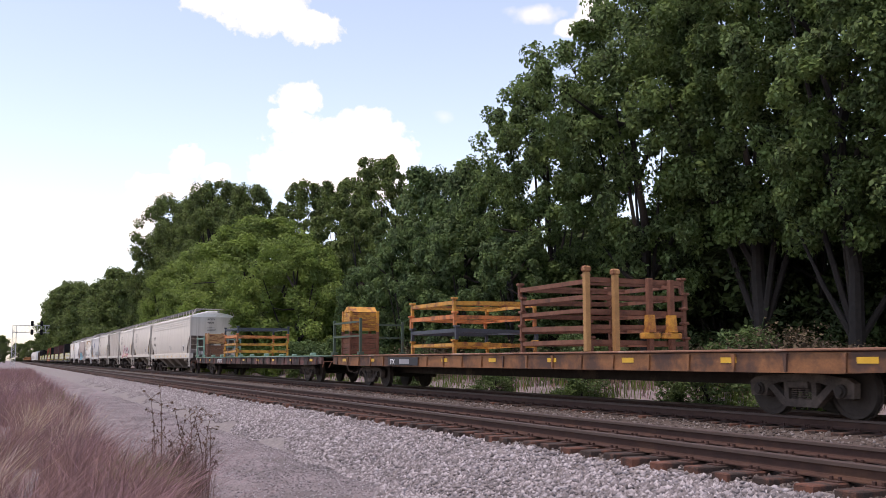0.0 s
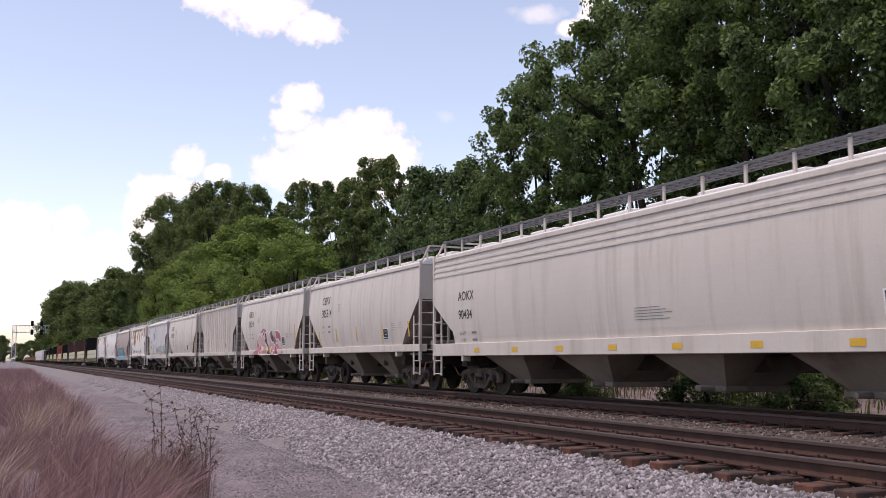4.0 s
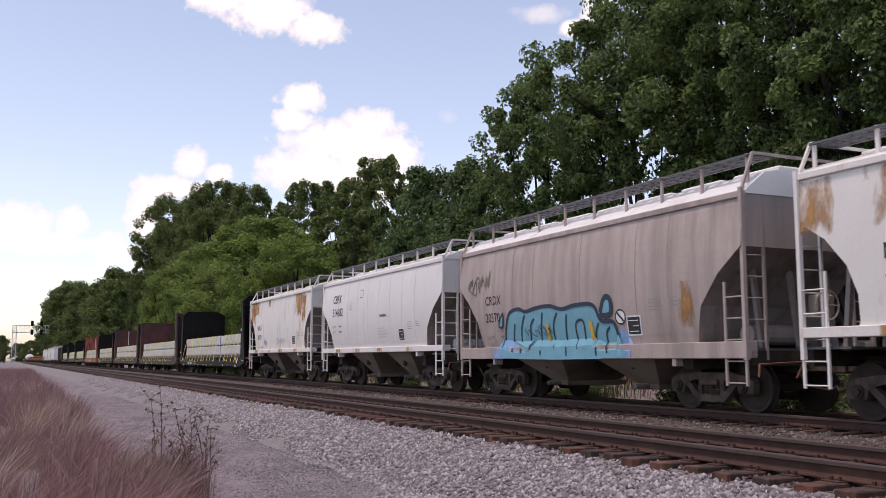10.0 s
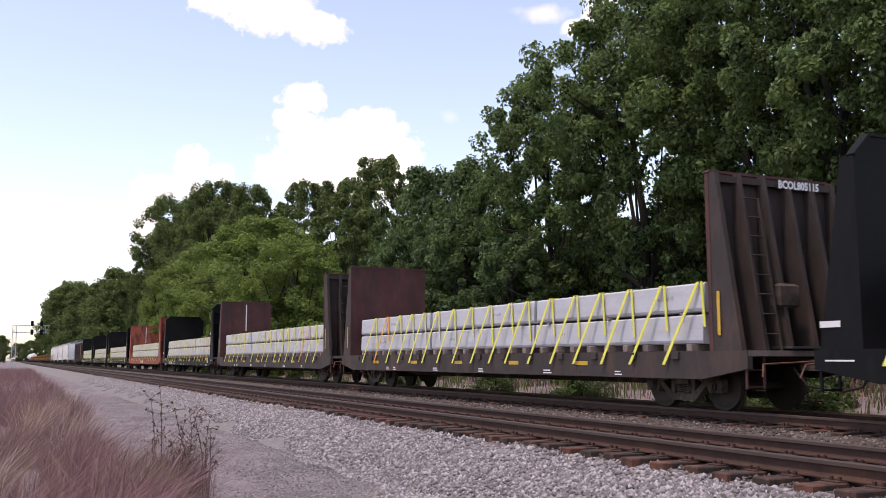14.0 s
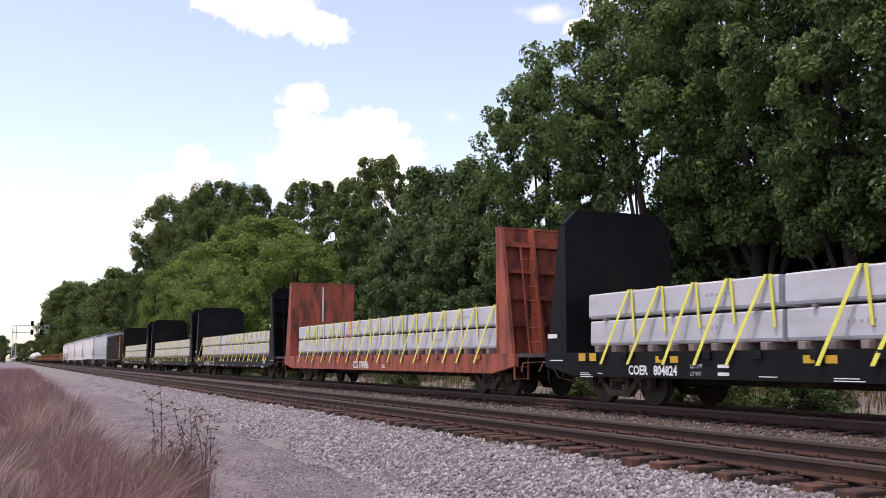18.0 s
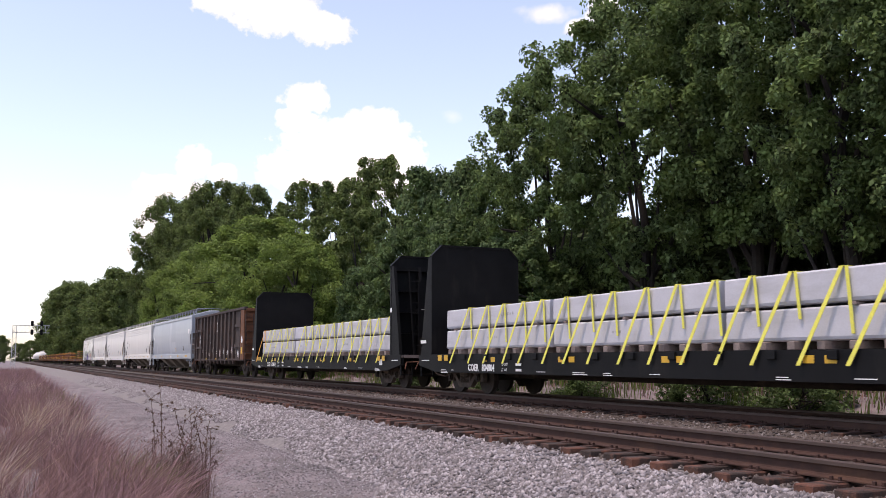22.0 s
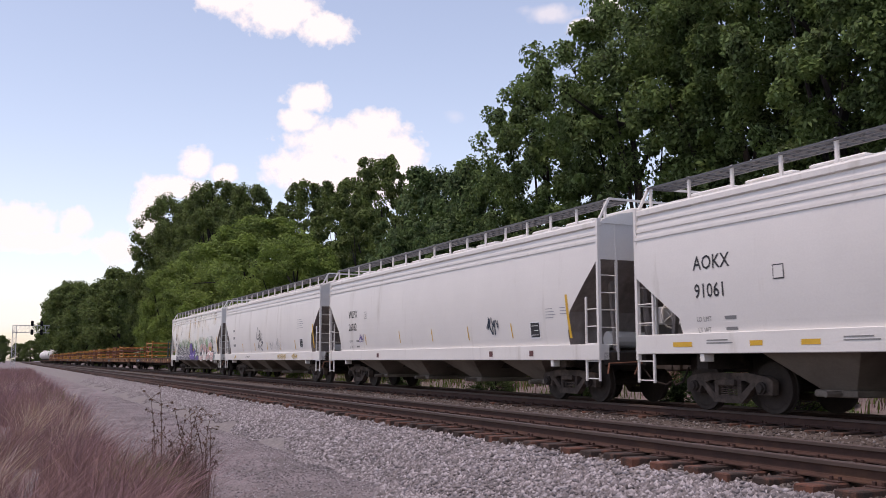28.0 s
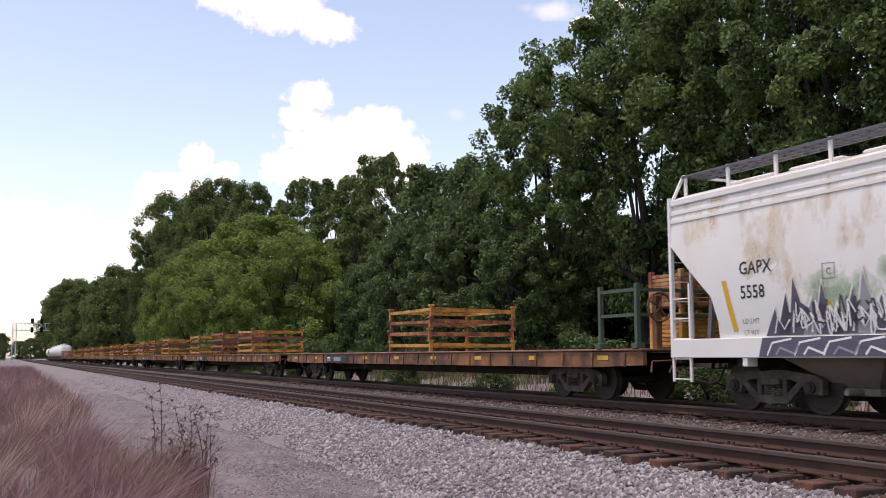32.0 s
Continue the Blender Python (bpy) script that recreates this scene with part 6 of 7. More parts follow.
# ---------------------------------------------------------------- the train, leading car first
FLAT = "rusty yellow-sided flat car carrying stacked steel racks"
car, y0, half = long_flat(13.4, 28.3, FLAT, "sill_yellow", "deck_rust", railing=((1, "green_dark"),), span=3.0)
stack_racks(y0, -2.9, 5, 2.7, 3.0, 0.26, ("rack_rust",), seed=1)
for x, h, m, lab in ((-1.47, 1.78, "rack_wood", "pale timber stake beside the rusted racks"), (-0.69, 1.74, "rack_wood", "pale timber stake beside the rusted racks"), (0.26, 1.7, "rack_rust", "rusted steel stake with an orange foot"), (0.88, 1.68, "rack_rust", "rusted steel stake with an orange foot")):
    st = thing("stake", Matrix.Identity(4), lab, "stake", "stakes on the flat car")
    part("post", Shape().box(-0.06, 0.06, -0.06, 0.06, 0, h, 0.012), MAT[m], st)
    if m == "rack_rust":
        part("foot", Shape().prism([(-0.12, 0.45), (0.12, 0.45), (0.07, 0.85), (-0.07, 0.85)], -0.09, 0.09), MAT["rack_yellow"], st)
        part("base", Shape().box(-0.22, 0.22, -0.1, 0.1, 0.3, 0.44, 0.02), MAT["rack_yellow"], st)
    else:
        part("tip", Shape().box(-0.09, 0.09, -0.07, 0.07, h, h + 0.14, 0.03), MAT["crate_weathered"], st)
    LOADS.append((st, y0 - 4.53, Vector((x, 0, 1.14)), 0.0))
stack_racks(y0, 4.1, 4, 2.7, 3.2, 0.32, ("rack_yellow", "rack_dark", "rack_orange", "rack_yellow"), seed=2)
crate(y0, 12.35, 1.14, 1.1, 0.85, 0.85, "rack_rust", x=-0.7)
crate(y0, 12.35, 2.04, 1.1, 0.85, 0.75, "rack_yellow", True, x=-0.7)
car, y0, half = long_flat(41.7, 29.1, "green-decked dark flat car with railings and yellow racks", "sill_dark", "green", railing=((1, "green"),), span=2.3, seed=3, mark="BTCX 733")
stack_racks(y0, 3.36, 4, 2.9, 3.3, 0.34, ("rack_yellow", "rack_yellow", "rack_orange", "rack_dark"), seed=3)
crate(y0, 12.05, 1.14, 1.05, 0.8, 0.8, "rack_rust", x=-0.6)
crate(y0, 12.05, 1.99, 1.05, 0.8, 0.7, "crate_weathered", x=-0.6)
PELLET = dict(bays=4, side_top=3.95, roof_top=4.28, bulge=0.10, mark_size=0.37, mark_z=2.62, num_z=2.1, seams=0)
car, fl, half, inner = hopper(71.5, 20.11, "long cream-white covered hopper car with four discharge bays", "warm", band=3, mark="AOKX", number="90434", cut="low", sill=(1.07, 1.42), mark_y=8.18, **PELLET)
for k in range(8):
    flank_patch(car, "yellow_patch", lambda z: -1.59, [(7.2 - k * 2.1, 1.16), (6.9 - k * 2.1, 1.16), (6.9 - k * 2.1, 1.28), (7.2 - k * 2.1, 1.28)], MAT["reflect"])
for k, text in enumerate(("AOKX", "90434")):
    v, f = glyphs(text, 0.18, 0.004)
    part("lettering", Shape().add([(-0.5 + a, -half - 0.012, 3.72 - 0.24 * k + b) for a, b in v], f), MAT["letters"], car)
part("stencil_bars", Shape().box(-0.4, 0.1, -half - 0.012, -half - 0.004, 3.2, 3.22).box(-0.45, 0.2, -half - 0.012, -half - 0.004, 3.1, 3.12).box(-0.4, 0.15, -half - 0.012, -half - 0.004, 3.0, 3.02), MAT["letters"], car)
bars(5, 0.0, 2.0, fl, car, 1.2, MAT["stencil_grey"], 0.016, 0.06)
slide_marks(car, -0.5)
SHORT = dict(bays=2, cut="straight")
car, fl, half, inner = hopper(91.4, 12.88, "cream-white curved-side covered hopper car", "warm", mark="CBFX", number="305314", mark_y=4.28, **SHORT)
reflectors(car, fl, ((4.75, 1.6), (2.6, 1.65), (0.3, 1.65), (-2.3, 1.65), (-4.6, 1.7)), 0.1, 0.5)
slide_marks(car, -0.29)
car, fl, half, inner = hopper(103.99, 12.92, "cream-white covered hopper car with pink and red graffiti", "warm", mark="CBFX", number="305319", mark_y=4.05, **SHORT)
fs = lambda z, fl=fl: -1.595 if z < 1.452 else fl(z)
painted(car, fs, [(2.73, 1.23), (2.28, 1.61), (2.13, 1.98), (1.53, 2.06), (1.38, 2.31), (1.07, 2.49), (0.57, 2.47), (0.17, 2.28), (-0.44, 2.29), (-1.15, 2.08), (-1.48, 1.77), (-1.86, 1.56), (-2.26, 1.46), (-2.31, 1.23)], "g_berry", None, 0.009)
painted(car, fs, [(-1.1, 1.7), (-1.47, 1.5), (-1.97, 1.24), (-0.97, 1.24), (-1.14, 1.47)], "g_maroon", "g_white", 0.016, 0.05, 2)
painted(car, fs, [(0.08, 1.72), (-0.25, 1.5), (-0.55, 1.24), (0.3, 1.24), (0.25, 1.5)], "g_maroon", "g_white", 0.014, 0.05, 2)
painted(car, fs, [(1.97, 2.0), (1.84, 2.2), (1.52, 2.21), (1.31, 2.07), (1.26, 2.22), (1.04, 2.26), (0.87, 2.15), (0.67, 1.89), (0.6, 1.71), (0.36, 1.63), (0.23, 1.41), (0.33, 1.24), (1.65, 1.24), (1.73, 1.44), (1.59, 1.62), (1.9, 1.81)], "g_blush", "g_white", 0.018, 0.06)
painted(car, fs, [(1.64, 1.46), (0.94, 1.55), (0.36, 1.57), (0.3, 1.42), (0.38, 1.26), (1.6, 1.26)], "g_tan", None, 0.020)
stroke(car, fl, curve_through([(1.72, 2.05), (1.5, 1.95), (1.62, 1.78), (1.42, 1.66)]), 0.035, "g_white", 0.026)
stroke(car, fl, curve_through([(1.12, 2.05), (0.95, 1.85), (0.9, 1.68)]), 0.04, "g_white", 0.026)
painted(car, fl, [(0.93, 2.28), (0.78, 2.34), (0.66, 2.19), (0.67, 1.96), (0.79, 2.04)], "g_maroon", "g_white", 0.024)
painted(car, fl, [(0.21, 2.31), (-0.07, 2.31), (-0.23, 2.14), (-0.22, 1.87), (-0.04, 1.74), (0.07, 1.79), (0.18, 2.01)], "g_greyp", "g_white", 0.022)
painted(car, fl, [(0.58, 2.26), (0.29, 2.28), (0.14, 2.13), (0.19, 1.92), (0.08, 1.72), (0.16, 1.55), (0.32, 1.63), (0.59, 1.81), (0.67, 1.99), (0.5, 2.03)], "g_maroon", "g_white", 0.028)
painted(car, fs, [(-0.22, 2.26), (-0.48, 2.26), (-0.54, 2.02), (-0.61, 1.78), (-0.79, 1.82), (-1.1, 1.7), (-1.14, 1.47), (-0.9, 1.25), (-0.76, 1.27), (-0.41, 1.49), (-0.22, 1.54), (-0.2, 1.78), (-0.28, 1.96)], "g_blush", "g_white", 0.026, 0.06)
painted(car, fs, [(0.04, 1.71), (-0.41, 1.58), (-0.78, 1.55), (-0.76, 1.28), (-0.51, 1.25), (-0.11, 1.49)], "g_tan", None, 0.030)
painted(car, fl, [(-0.52, 2.31), (-0.85, 2.38), (-0.88, 2.19), (-1.12, 2.08), (-1.13, 1.85), (-0.96, 1.7), (-0.79, 1.82), (-0.54, 2.0), (-0.51, 2.12)], "g_maroon", "g_white", 0.032)
painted(car, fl, [(-1.34, 2.28), (-1.51, 2.35), (-1.96, 2.3), (-2.28, 2.12), (-2.22, 1.74), (-1.94, 1.88), (-1.69, 1.96), (-1.49, 1.9), (-1.46, 2.09)], "g_berry", "g_white", 0.012, 0.05, 2)
for y, z in ((-1.6, 2.13), (-1.85, 2.07), (-2.05, 1.98)):
    stroke(car, fl, [(y + 0.07, z + 0.12), (y, z - 0.12), (y - 0.07, z + 0.1)], 0.045, "g_rose", 0.016)
scrawl(car, fl, -1.22, 1.75, 0.5, 0.14, MAT["g_white"], 3, 0.009, 4)
reflectors(car, fl, ((2.15, 1.55), (-0.2, 1.55), (-2.45, 1.55)), 0.09, 0.45)
reflectors(car, fl, ((-4.5, 1.6),), 0.11, 0.95, -0.08)
car, fl, half, inner = hopper(116.91, 12.23, "weathered cream ribbed-side covered hopper car", "ribbed", ribs=13, bulge=0.0, cut="box", sill=(1.22, 1.42), side_top=4.05, wheel_end=False, seams=0)
rr = random.Random(44)
step = (2 * inner - 0.5) / 12
for i in range(12):
    y = inner - 0.25 - step * i
    top, low = 4.0, 2.26 - 0.012 * i + rr.uniform(-0.05, 0.05)
    tone = ("faded_tan", "faded_rose", "faded_cream", "faded_tan")[rr.randrange(4)]
    flank_patch(car, "weathered_panel", fl, [(y - 0.1, low), (y - step + 0.1, low), (y - step + 0.1, top - 0.05), (y - 0.1, top - 0.05)], MAT[tone], 0.006)
    if 1 < i:
        flank_patch(car, "scoured_panel", fl, [(y - 0.1, 1.43), (y - step + 0.1, 1.43), (y - step + 0.1, low - 0.004), (y - 0.1, low - 0.004)], MAT["scoured"], 0.006)
for text, y, z in (("R", 3.86, 2.45), ("CX", 2.80, 2.45), ("10", 3.86, 2.02), ("58", 2.80, 2.02)):
    lettering(text, 0.36, y, z, lambda h, f=fl: f(h) - 0.006, car, MAT["stencil_grey"])
reflectors(car, fl, ((1.07, 1.6), (-0.76, 1.6), (-1.96, 1.6)), 0.1, 0.48)
car, fl, half, inner = hopper(129.14, 12.65, "cream-white curved-side covered hopper car, nearly clean", "warm", mark="CBFX", number="305332", mark_y=4.34, **SHORT)
reflectors(car, fl, ((4.6, 1.6), (2.2, 1.6), (-0.1, 1.6), (-2.4, 1.6)), 0.09, 0.45)
reflectors(car, fl, ((-4.5, 1.6),), 0.11, 0.9, -0.08)
car, fl, half, inner = hopper(141.79, 12.63, "pale blue-grey covered hopper car with faded graffiti", "pale", bulge=0.02, cut="square", bay_paint="slope", sill=(1.09, 1.39), mark="ALLX", number="3241", mark_y=3.58, mark_z=2.37, num_z=1.9, mark_size=0.37, seams=7, roof_top=4.4)
reflectors(car, fl, ((4.38, 1.55),), 0.14, 0.85, 0.1)
flank_patch(car, "yellow_patch", fl, [(4.3, 1.42), (3.9, 1.42), (3.9, 1.62), (4.3, 1.68)], MAT["reflect"], 0.01)
for k in range(4):
    bubble(car, fl, 2.4 - k * 0.62, 1.80 + 0.04 * k, 0.7, 0.9 - 0.06 * k, ("patch", "pale", "fog")[(k * 2) % 3], "g_grey", 70 + k, 0.012 + 0.005 * (k % 3), 0.025, 0.45 + 0.15 * (k % 3), 1.40)
LETTERS = (([(-0.88, 1.5), (-1.0, 2.0), (-1.4, 1.96), (-1.3, 1.72), (-1.0, 1.68)],),
           ([(-2.08, 2.05), (-1.72, 1.95), (-1.72, 1.55), (-2.08, 1.5)],),
           ([(-2.5, 2.1), (-2.66, 1.5)], [(-3.36, 2.12), (-3.24, 1.5)], [(-2.66, 1.8), (-3.22, 1.8)]),
           ([(-3.56, 2.12), (-3.62, 1.58), (-3.88, 1.66), (-3.86, 2.14)],))
for lines in LETTERS:
    thick_letter(car, fl, lines, 0.15, "g_teal", "g_white", 0.014, "stencil_grey")
flank_patch(car, "sprayed_shape", fl, blob(-4.0, 1.85, 0.3, 0.6, 77), MAT["g_cyan"], 0.010)
for y in (-3.79, -1.81, 2.45):
    flank_patch(car, "yellow_patch", fl, [(y, 1.42), (y - 0.45, 1.42), (y - 0.45, 1.56), (y, 1.6)], MAT["reflect"], 0.045)
for e in (-1,):
    # inset plate with an oval hand hole beside the ladder
    ov = [(0.24 * math.cos(2 * math.pi * k / 20), 0.36 * math.sin(2 * math.pi * k / 20)) for k in range(20)]
    sq = [(0.62 * max(-1, min(1, 1.5 * math.cos(2 * math.pi * k / 20))), 0.6 * max(-1, min(1, 1.5 * math.sin(2 * math.pi * k / 20)))) for k in range(20)]
    yc, zc = e * (half - 0.55), 1.78
    pv = [(x, yc + a, zc + b) for x in (-1.22, -1.19) for ring in (ov, sq) for a, b in ring]
    pf = [(o + k, o + (k + 1) % 20, o + 20 + (k + 1) % 20, o + 20 + k) for o in (0, 40) for k in range(20)] + [(k, (k + 1) % 20, 40 + (k + 1) % 20, 40 + k) for k in range(20)] + [(20 + k, 20 + (k + 1) % 20, 60 + (k + 1) % 20, 60 + k) for k in range(20)]
    part("hand_hole_plate", Shape().add(pv, pf), MAT["pale"], car)
scrawl(car, fl, 5.1, 3.45, 0.75, 0.6, MAT["g_grey"], 8, 0.012, 6)
for y, z, w, h in ((1.5, 3.1, 1.9, 1.7), (1.7, 2.9, 1.3, 1.2)):
    flank_patch(car, "faded_spray", fl, blob(y, z, w, h, int(z * 90)), MAT["blue_haze"], 0.008 + 0.002 * y)
for k in range(6):
    flank_patch(car, "faded_spray", fl, blob(2.0 - k * 0.9, 1.8, 1.1, 0.8, 400 + k), MAT["grey_haze"], 0.007 + 0.0007 * k)
scrawl(car, fl, 2.7, 1.75, 0.4, 0.5, MAT["g_navy"], 10, 0.012, 4)
scrawl(car, lambda z: -1.59, 3.2, 1.24, 3.0, 0.2, MAT["g_grey"], 12, 0.01, 9)
NR = dict(bulge=0.05, cut="round", sill=(1.30, 1.47), mark_z=2.44, num_z=1.97, mark_size=0.35, roof_paint="rusty", seams=3)
car, fl, half, inner = hopper(154.42, 12.70, "white covered hopper car streaked with orange rust", "rusty", mark="NRLX", number="34341", mark_y=4.11, **NR)
streaks(car, fl, ((5.4, 3.7, 0.9, 0.9), (3.8, 3.7, 1.1, 0.9), (2.2, 3.7, 1.9, 1.5), (2.3, 2.75, 1.5, 0.5), (0.1, 3.5, 0.9, 0.9), (-1.35, 3.6, 0.7, 1.1), (-2.5, 3.5, 0.5, 0.8), (-3.6, 3.6, 0.9, 0.6), (-4.6, 3.75, 1.0, 0.9), (0.0, 3.85, 9.5, 0.25)), 4)
for k, (y, w) in enumerate(((3.4, 0.9), (2.5, 0.8), (1.2, 1.1), (-0.6, 1.6), (-2.3, 0.5))):
    scrawl(car, fl, y, 1.78, w, 0.5, MAT["g_navy"], 90 + k, 0.014, 7)
for y in (4.2, 1.6, -0.4, -2.9):
    flank_patch(car, "rust_patch", lambda z: -1.59, [(y, 1.31), (y - 0.6, 1.31), (y - 0.6, 1.46), (y, 1.46)], MAT["rust_streak"], 0.005)
car, fl, half, inner = hopper(167.13, 12.46, "sooty grey covered hopper car with pale-blue graffiti", "dull", bulge=0.13, cut="curve", sill=(0.98, 1.28), mark="CRDX", number="20570", mark_y=4.03, mark_z=2.39, num_z=1.94, mark_size=0.34, roof_top=4.42, side_top=3.9)
fs = lambda z, fl=fl: -1.595 if z < 1.282 else fl(z)
flank_patch(car, "sprayed_shape", fs, [(3.63, 0.99), (3.6, 1.2), (3.1, 1.5), (-2.1, 1.6), (-2.31, 1.3), (-2.31, 0.99)], MAT["g_blue"], 0.006)
painted(car, fs, [(2.9, 1.0), (3.05, 1.3), (2.96, 1.7), (2.73, 2.12), (2.26, 2.22), (1.9, 2.14), (1.42, 2.2), (0.78, 2.22), (0.23, 2.12), (-0.31, 2.18), (-1.03, 2.15), (-1.3, 1.8), (-1.76, 1.74), (-1.9, 1.3), (-1.85, 1.0)], "g_cyan", None, 0.012, 0.09)
stroke(car, fl, curve_through([(3.05, 1.3), (2.96, 1.7), (2.73, 2.12), (2.26, 2.22), (1.9, 2.14), (1.42, 2.2), (0.78, 2.22), (0.23, 2.12), (-0.31, 2.18), (-1.03, 2.15), (-1.3, 1.8), (-1.76, 1.74), (-1.9, 1.3)]), 0.09, "g_navy", 0.018)
for pts in ([(2.62, 1.15), (2.55, 1.6), (2.45, 1.85)], [(2.2, 1.12), (2.15, 1.7), (1.95, 2.05)], [(1.75, 1.2), (1.7, 1.75), (1.5, 1.95)], [(1.25, 1.08), (1.2, 1.7), (1.1, 2.08)], [(0.6, 1.2), (0.65, 1.75), (0.45, 2.05)], [(0.1, 1.05), (0.12, 1.6), (0.05, 2.0)], [(-0.37, 1.2), (-0.3, 1.75), (-0.62, 1.8), (-0.62, 1.2)], [(-1.1, 1.05), (-1.05, 1.5), (-1.2, 1.75)], [(-1.5, 1.1), (-1.45, 1.5), (-1.6, 1.65)]):
    stroke(car, fs, curve_through(pts), 0.055, "g_navy", 0.022)
for y in (0.9, -0.9):
    flank_patch(car, "reflector_strip", fl, [(y, 1.4), (y - 0.12, 1.4), (y - 0.06, 1.8), (y + 0.06, 1.8)], MAT["reflect"], 0.034)
painted(car, fl, [(-1.31, 1.97), (-1.48, 2.28), (-1.68, 2.24), (-1.68, 1.95), (-1.44, 1.90)], "g_cyan", "g_navy", 0.02, 0.12)
painted(car, fl, [(3.31, 1.85), (3.05, 2.15), (3.12, 1.8)], "g_cyan", "g_navy", 0.02, 0.06)
scrawl(car, fl, 1.9, 1.65, 1.3, 0.3, MAT["g_navy"], 13, 0.012, 4).location.x = -0.03
ring = [(-2.0 + 0.17 * math.cos(2 * math.pi * k / 16), 1.85 + 0.15 * math.sin(2 * math.pi * k / 16)) for k in range(16)]
flank_patch(car, "round_sign", fl, ring, MAT["letters_w"], 0.010)
stroke(car, fl, ring, 0.03, "letters", 0.014, "sign_ring", True)
stroke(car, fl, [(-1.9, 1.94), (-2.1, 1.76)], 0.05, "letters", 0.016, "sign_bar")
streaks(car, fl, ((-4.1, 2.3, 0.4, 0.9),), 9, "rust_bloom")
scrawl(car, fl, 5.0, 3.0, 1.2, 0.6, MAT["hopper"], 14, 0.025, 5)
car, fl, half, inner = hopper(179.58, 12.71, "clean white curved-side covered hopper car", "white", cut="curve", mark="CBFX", number="314682", mark_y=4.39, mark_z=3.13, num_z=2.62, sill=(1.22, 1.40))
lettering("WARNING", 0.13, -0.7, 2.42, fl, car, MAT["g_maroon"])
bars(4, -0.5, 2.02, fl, car, 0.9, MAT["g_greyp"], 0.03, 0.1)
flank_patch(car, "stencil_box", fl, [(1.3, 3.2), (1.02, 3.2), (1.02, 3.48), (1.3, 3.48)], MAT["letters"], 0.006)
flank_patch(car, "stencil_box", fl, [(1.28, 3.22), (1.04, 3.22), (1.04, 3.46), (1.28, 3.46)], MAT["white"], 0.009)
for y in (4.0, 1.8, -0.4, -3.0):
    flank_patch(car, "rust_patch", lambda z: -1.59, [(y, 1.25), (y - 0.5, 1.25), (y - 0.5, 1.36), (y, 1.36)], MAT["rust_streak"], 0.005)
car, fl, half, inner = hopper(192.7, 12.20, "white covered hopper car with rust at its ends", "rusty", mark="NRLX", number="34179", mark_y=4.29, **NR)
streaks(car, fl, ((4.9, 3.8, 1.3, 1.1), (4.2, 3.8, 1.6, 0.7), (-3.5, 3.75, 1.8, 1.0), (-4.3, 3.6, 0.8, 1.1), (1.6, 3.8, 0.5, 0.4)), 6)
for k, (y, w) in enumerate(((3.0, 0.6), (0.6, 1.4))):
    scrawl(car, fl, y, 1.85, w, 0.45, MAT["g_grey"], 140 + k, 0.012, 6)
for y in (4.2, 1.6, -0.4, -2.9):
    flank_patch(car, "rust_patch", lambda z: -1.59, [(y, 1.31), (y - 0.6, 1.31), (y - 0.6, 1.46), (y, 1.46)], MAT["rust_streak"], 0.005)
slide_marks(car, -0.4)
FL = "bulkhead flat car loaded with pale concrete beams"
bulkhead_flat(204.9, 22.06, "glossy black " + FL, "black", True, 1, "COER 804840")
bulkhead_flat(226.95, 23.15, "dark brown " + FL, "brown", False, 2, end_paint="maroon")
bulkhead_flat(250.0, 23.5, "weathered maroon " + FL, "brown", False, 3, end_paint="maroon", line=True)
bulkhead_flat(273.2, 21.9, "black chamfered " + FL, "black", True, 4, "COER 804824")
bulkhead_flat(295.1, 23.1, "sun-faded red " + FL, "red", False, 5, "ICG 978986", line=True)
bulkhead_flat(318.5, 22.2, "black " + FL, "black", True, 6, "COER 804878")
bulkhead_flat(340.4, 22.15, "black " + FL, "black", True, 7, "COER 804804")
bulkhead_flat(362.55, 21.95, "black " + FL, "black", True, 8, "COER 804810")
gondola(384.5, 15.77)
car, fl, half, inner = hopper(400.42, 19.69, "blue-grey covered hopper car with faded patches", "blue", cut="slot", sill=(1.05, 1.38), ladder_paint="blue", roof_paint="blue", **PELLET)
for m, pts in (("patch", [(0.3, 3.8), (0.1, 1.45), (-0.9, 1.45), (-0.6, 3.8)]), ("g_white", [(-7.9, 2.8), (-8.5, 2.8), (-8.5, 3.1), (-7.9, 3.1)]), ("patch", [(-1.0, 1.6), (-2.8, 1.5), (-2.7, 2.3), (-1.0, 2.3)]),
               ("reflect", [(-2.3, 1.6), (-2.85, 1.6), (-2.85, 1.85), (-2.3, 1.85)]), ("g_white", [(8.6, 2.6), (8.2, 2.6), (8.2, 2.85), (8.6, 2.85)]), ("patch", [(7.0, 1.5), (6.4, 1.5), (6.5, 2.1), (6.8, 2.1)])):
    flank_patch(car, "paint_patch", fl, pts, MAT[m], 0.012)
for y, w in ((4.2, 0.5), (-0.2, 0.4), (-3.6, 0.6), (-6.8, 0.9), (7.5, 0.4)):
    flank_patch(car, "yellow_patch", lambda z: -1.59, [(y, 1.18), (y - w, 1.18), (y - w, 1.3), (y, 1.3)], MAT["reflect"], 0.005)
scrawl(car, lambda z: -1.59, -0.3, 1.22, 0.8, 0.22, MAT["g_white"], 15, 0.015, 6)
car, fl, half, inner = hopper(420.31, 20.76, "long white covered hopper car with yellow reflectors", "white", band=3, mark="AOKX", number="91061", cut="low", sill=(1.07, 1.45), mark_y=8.3, **PELLET)
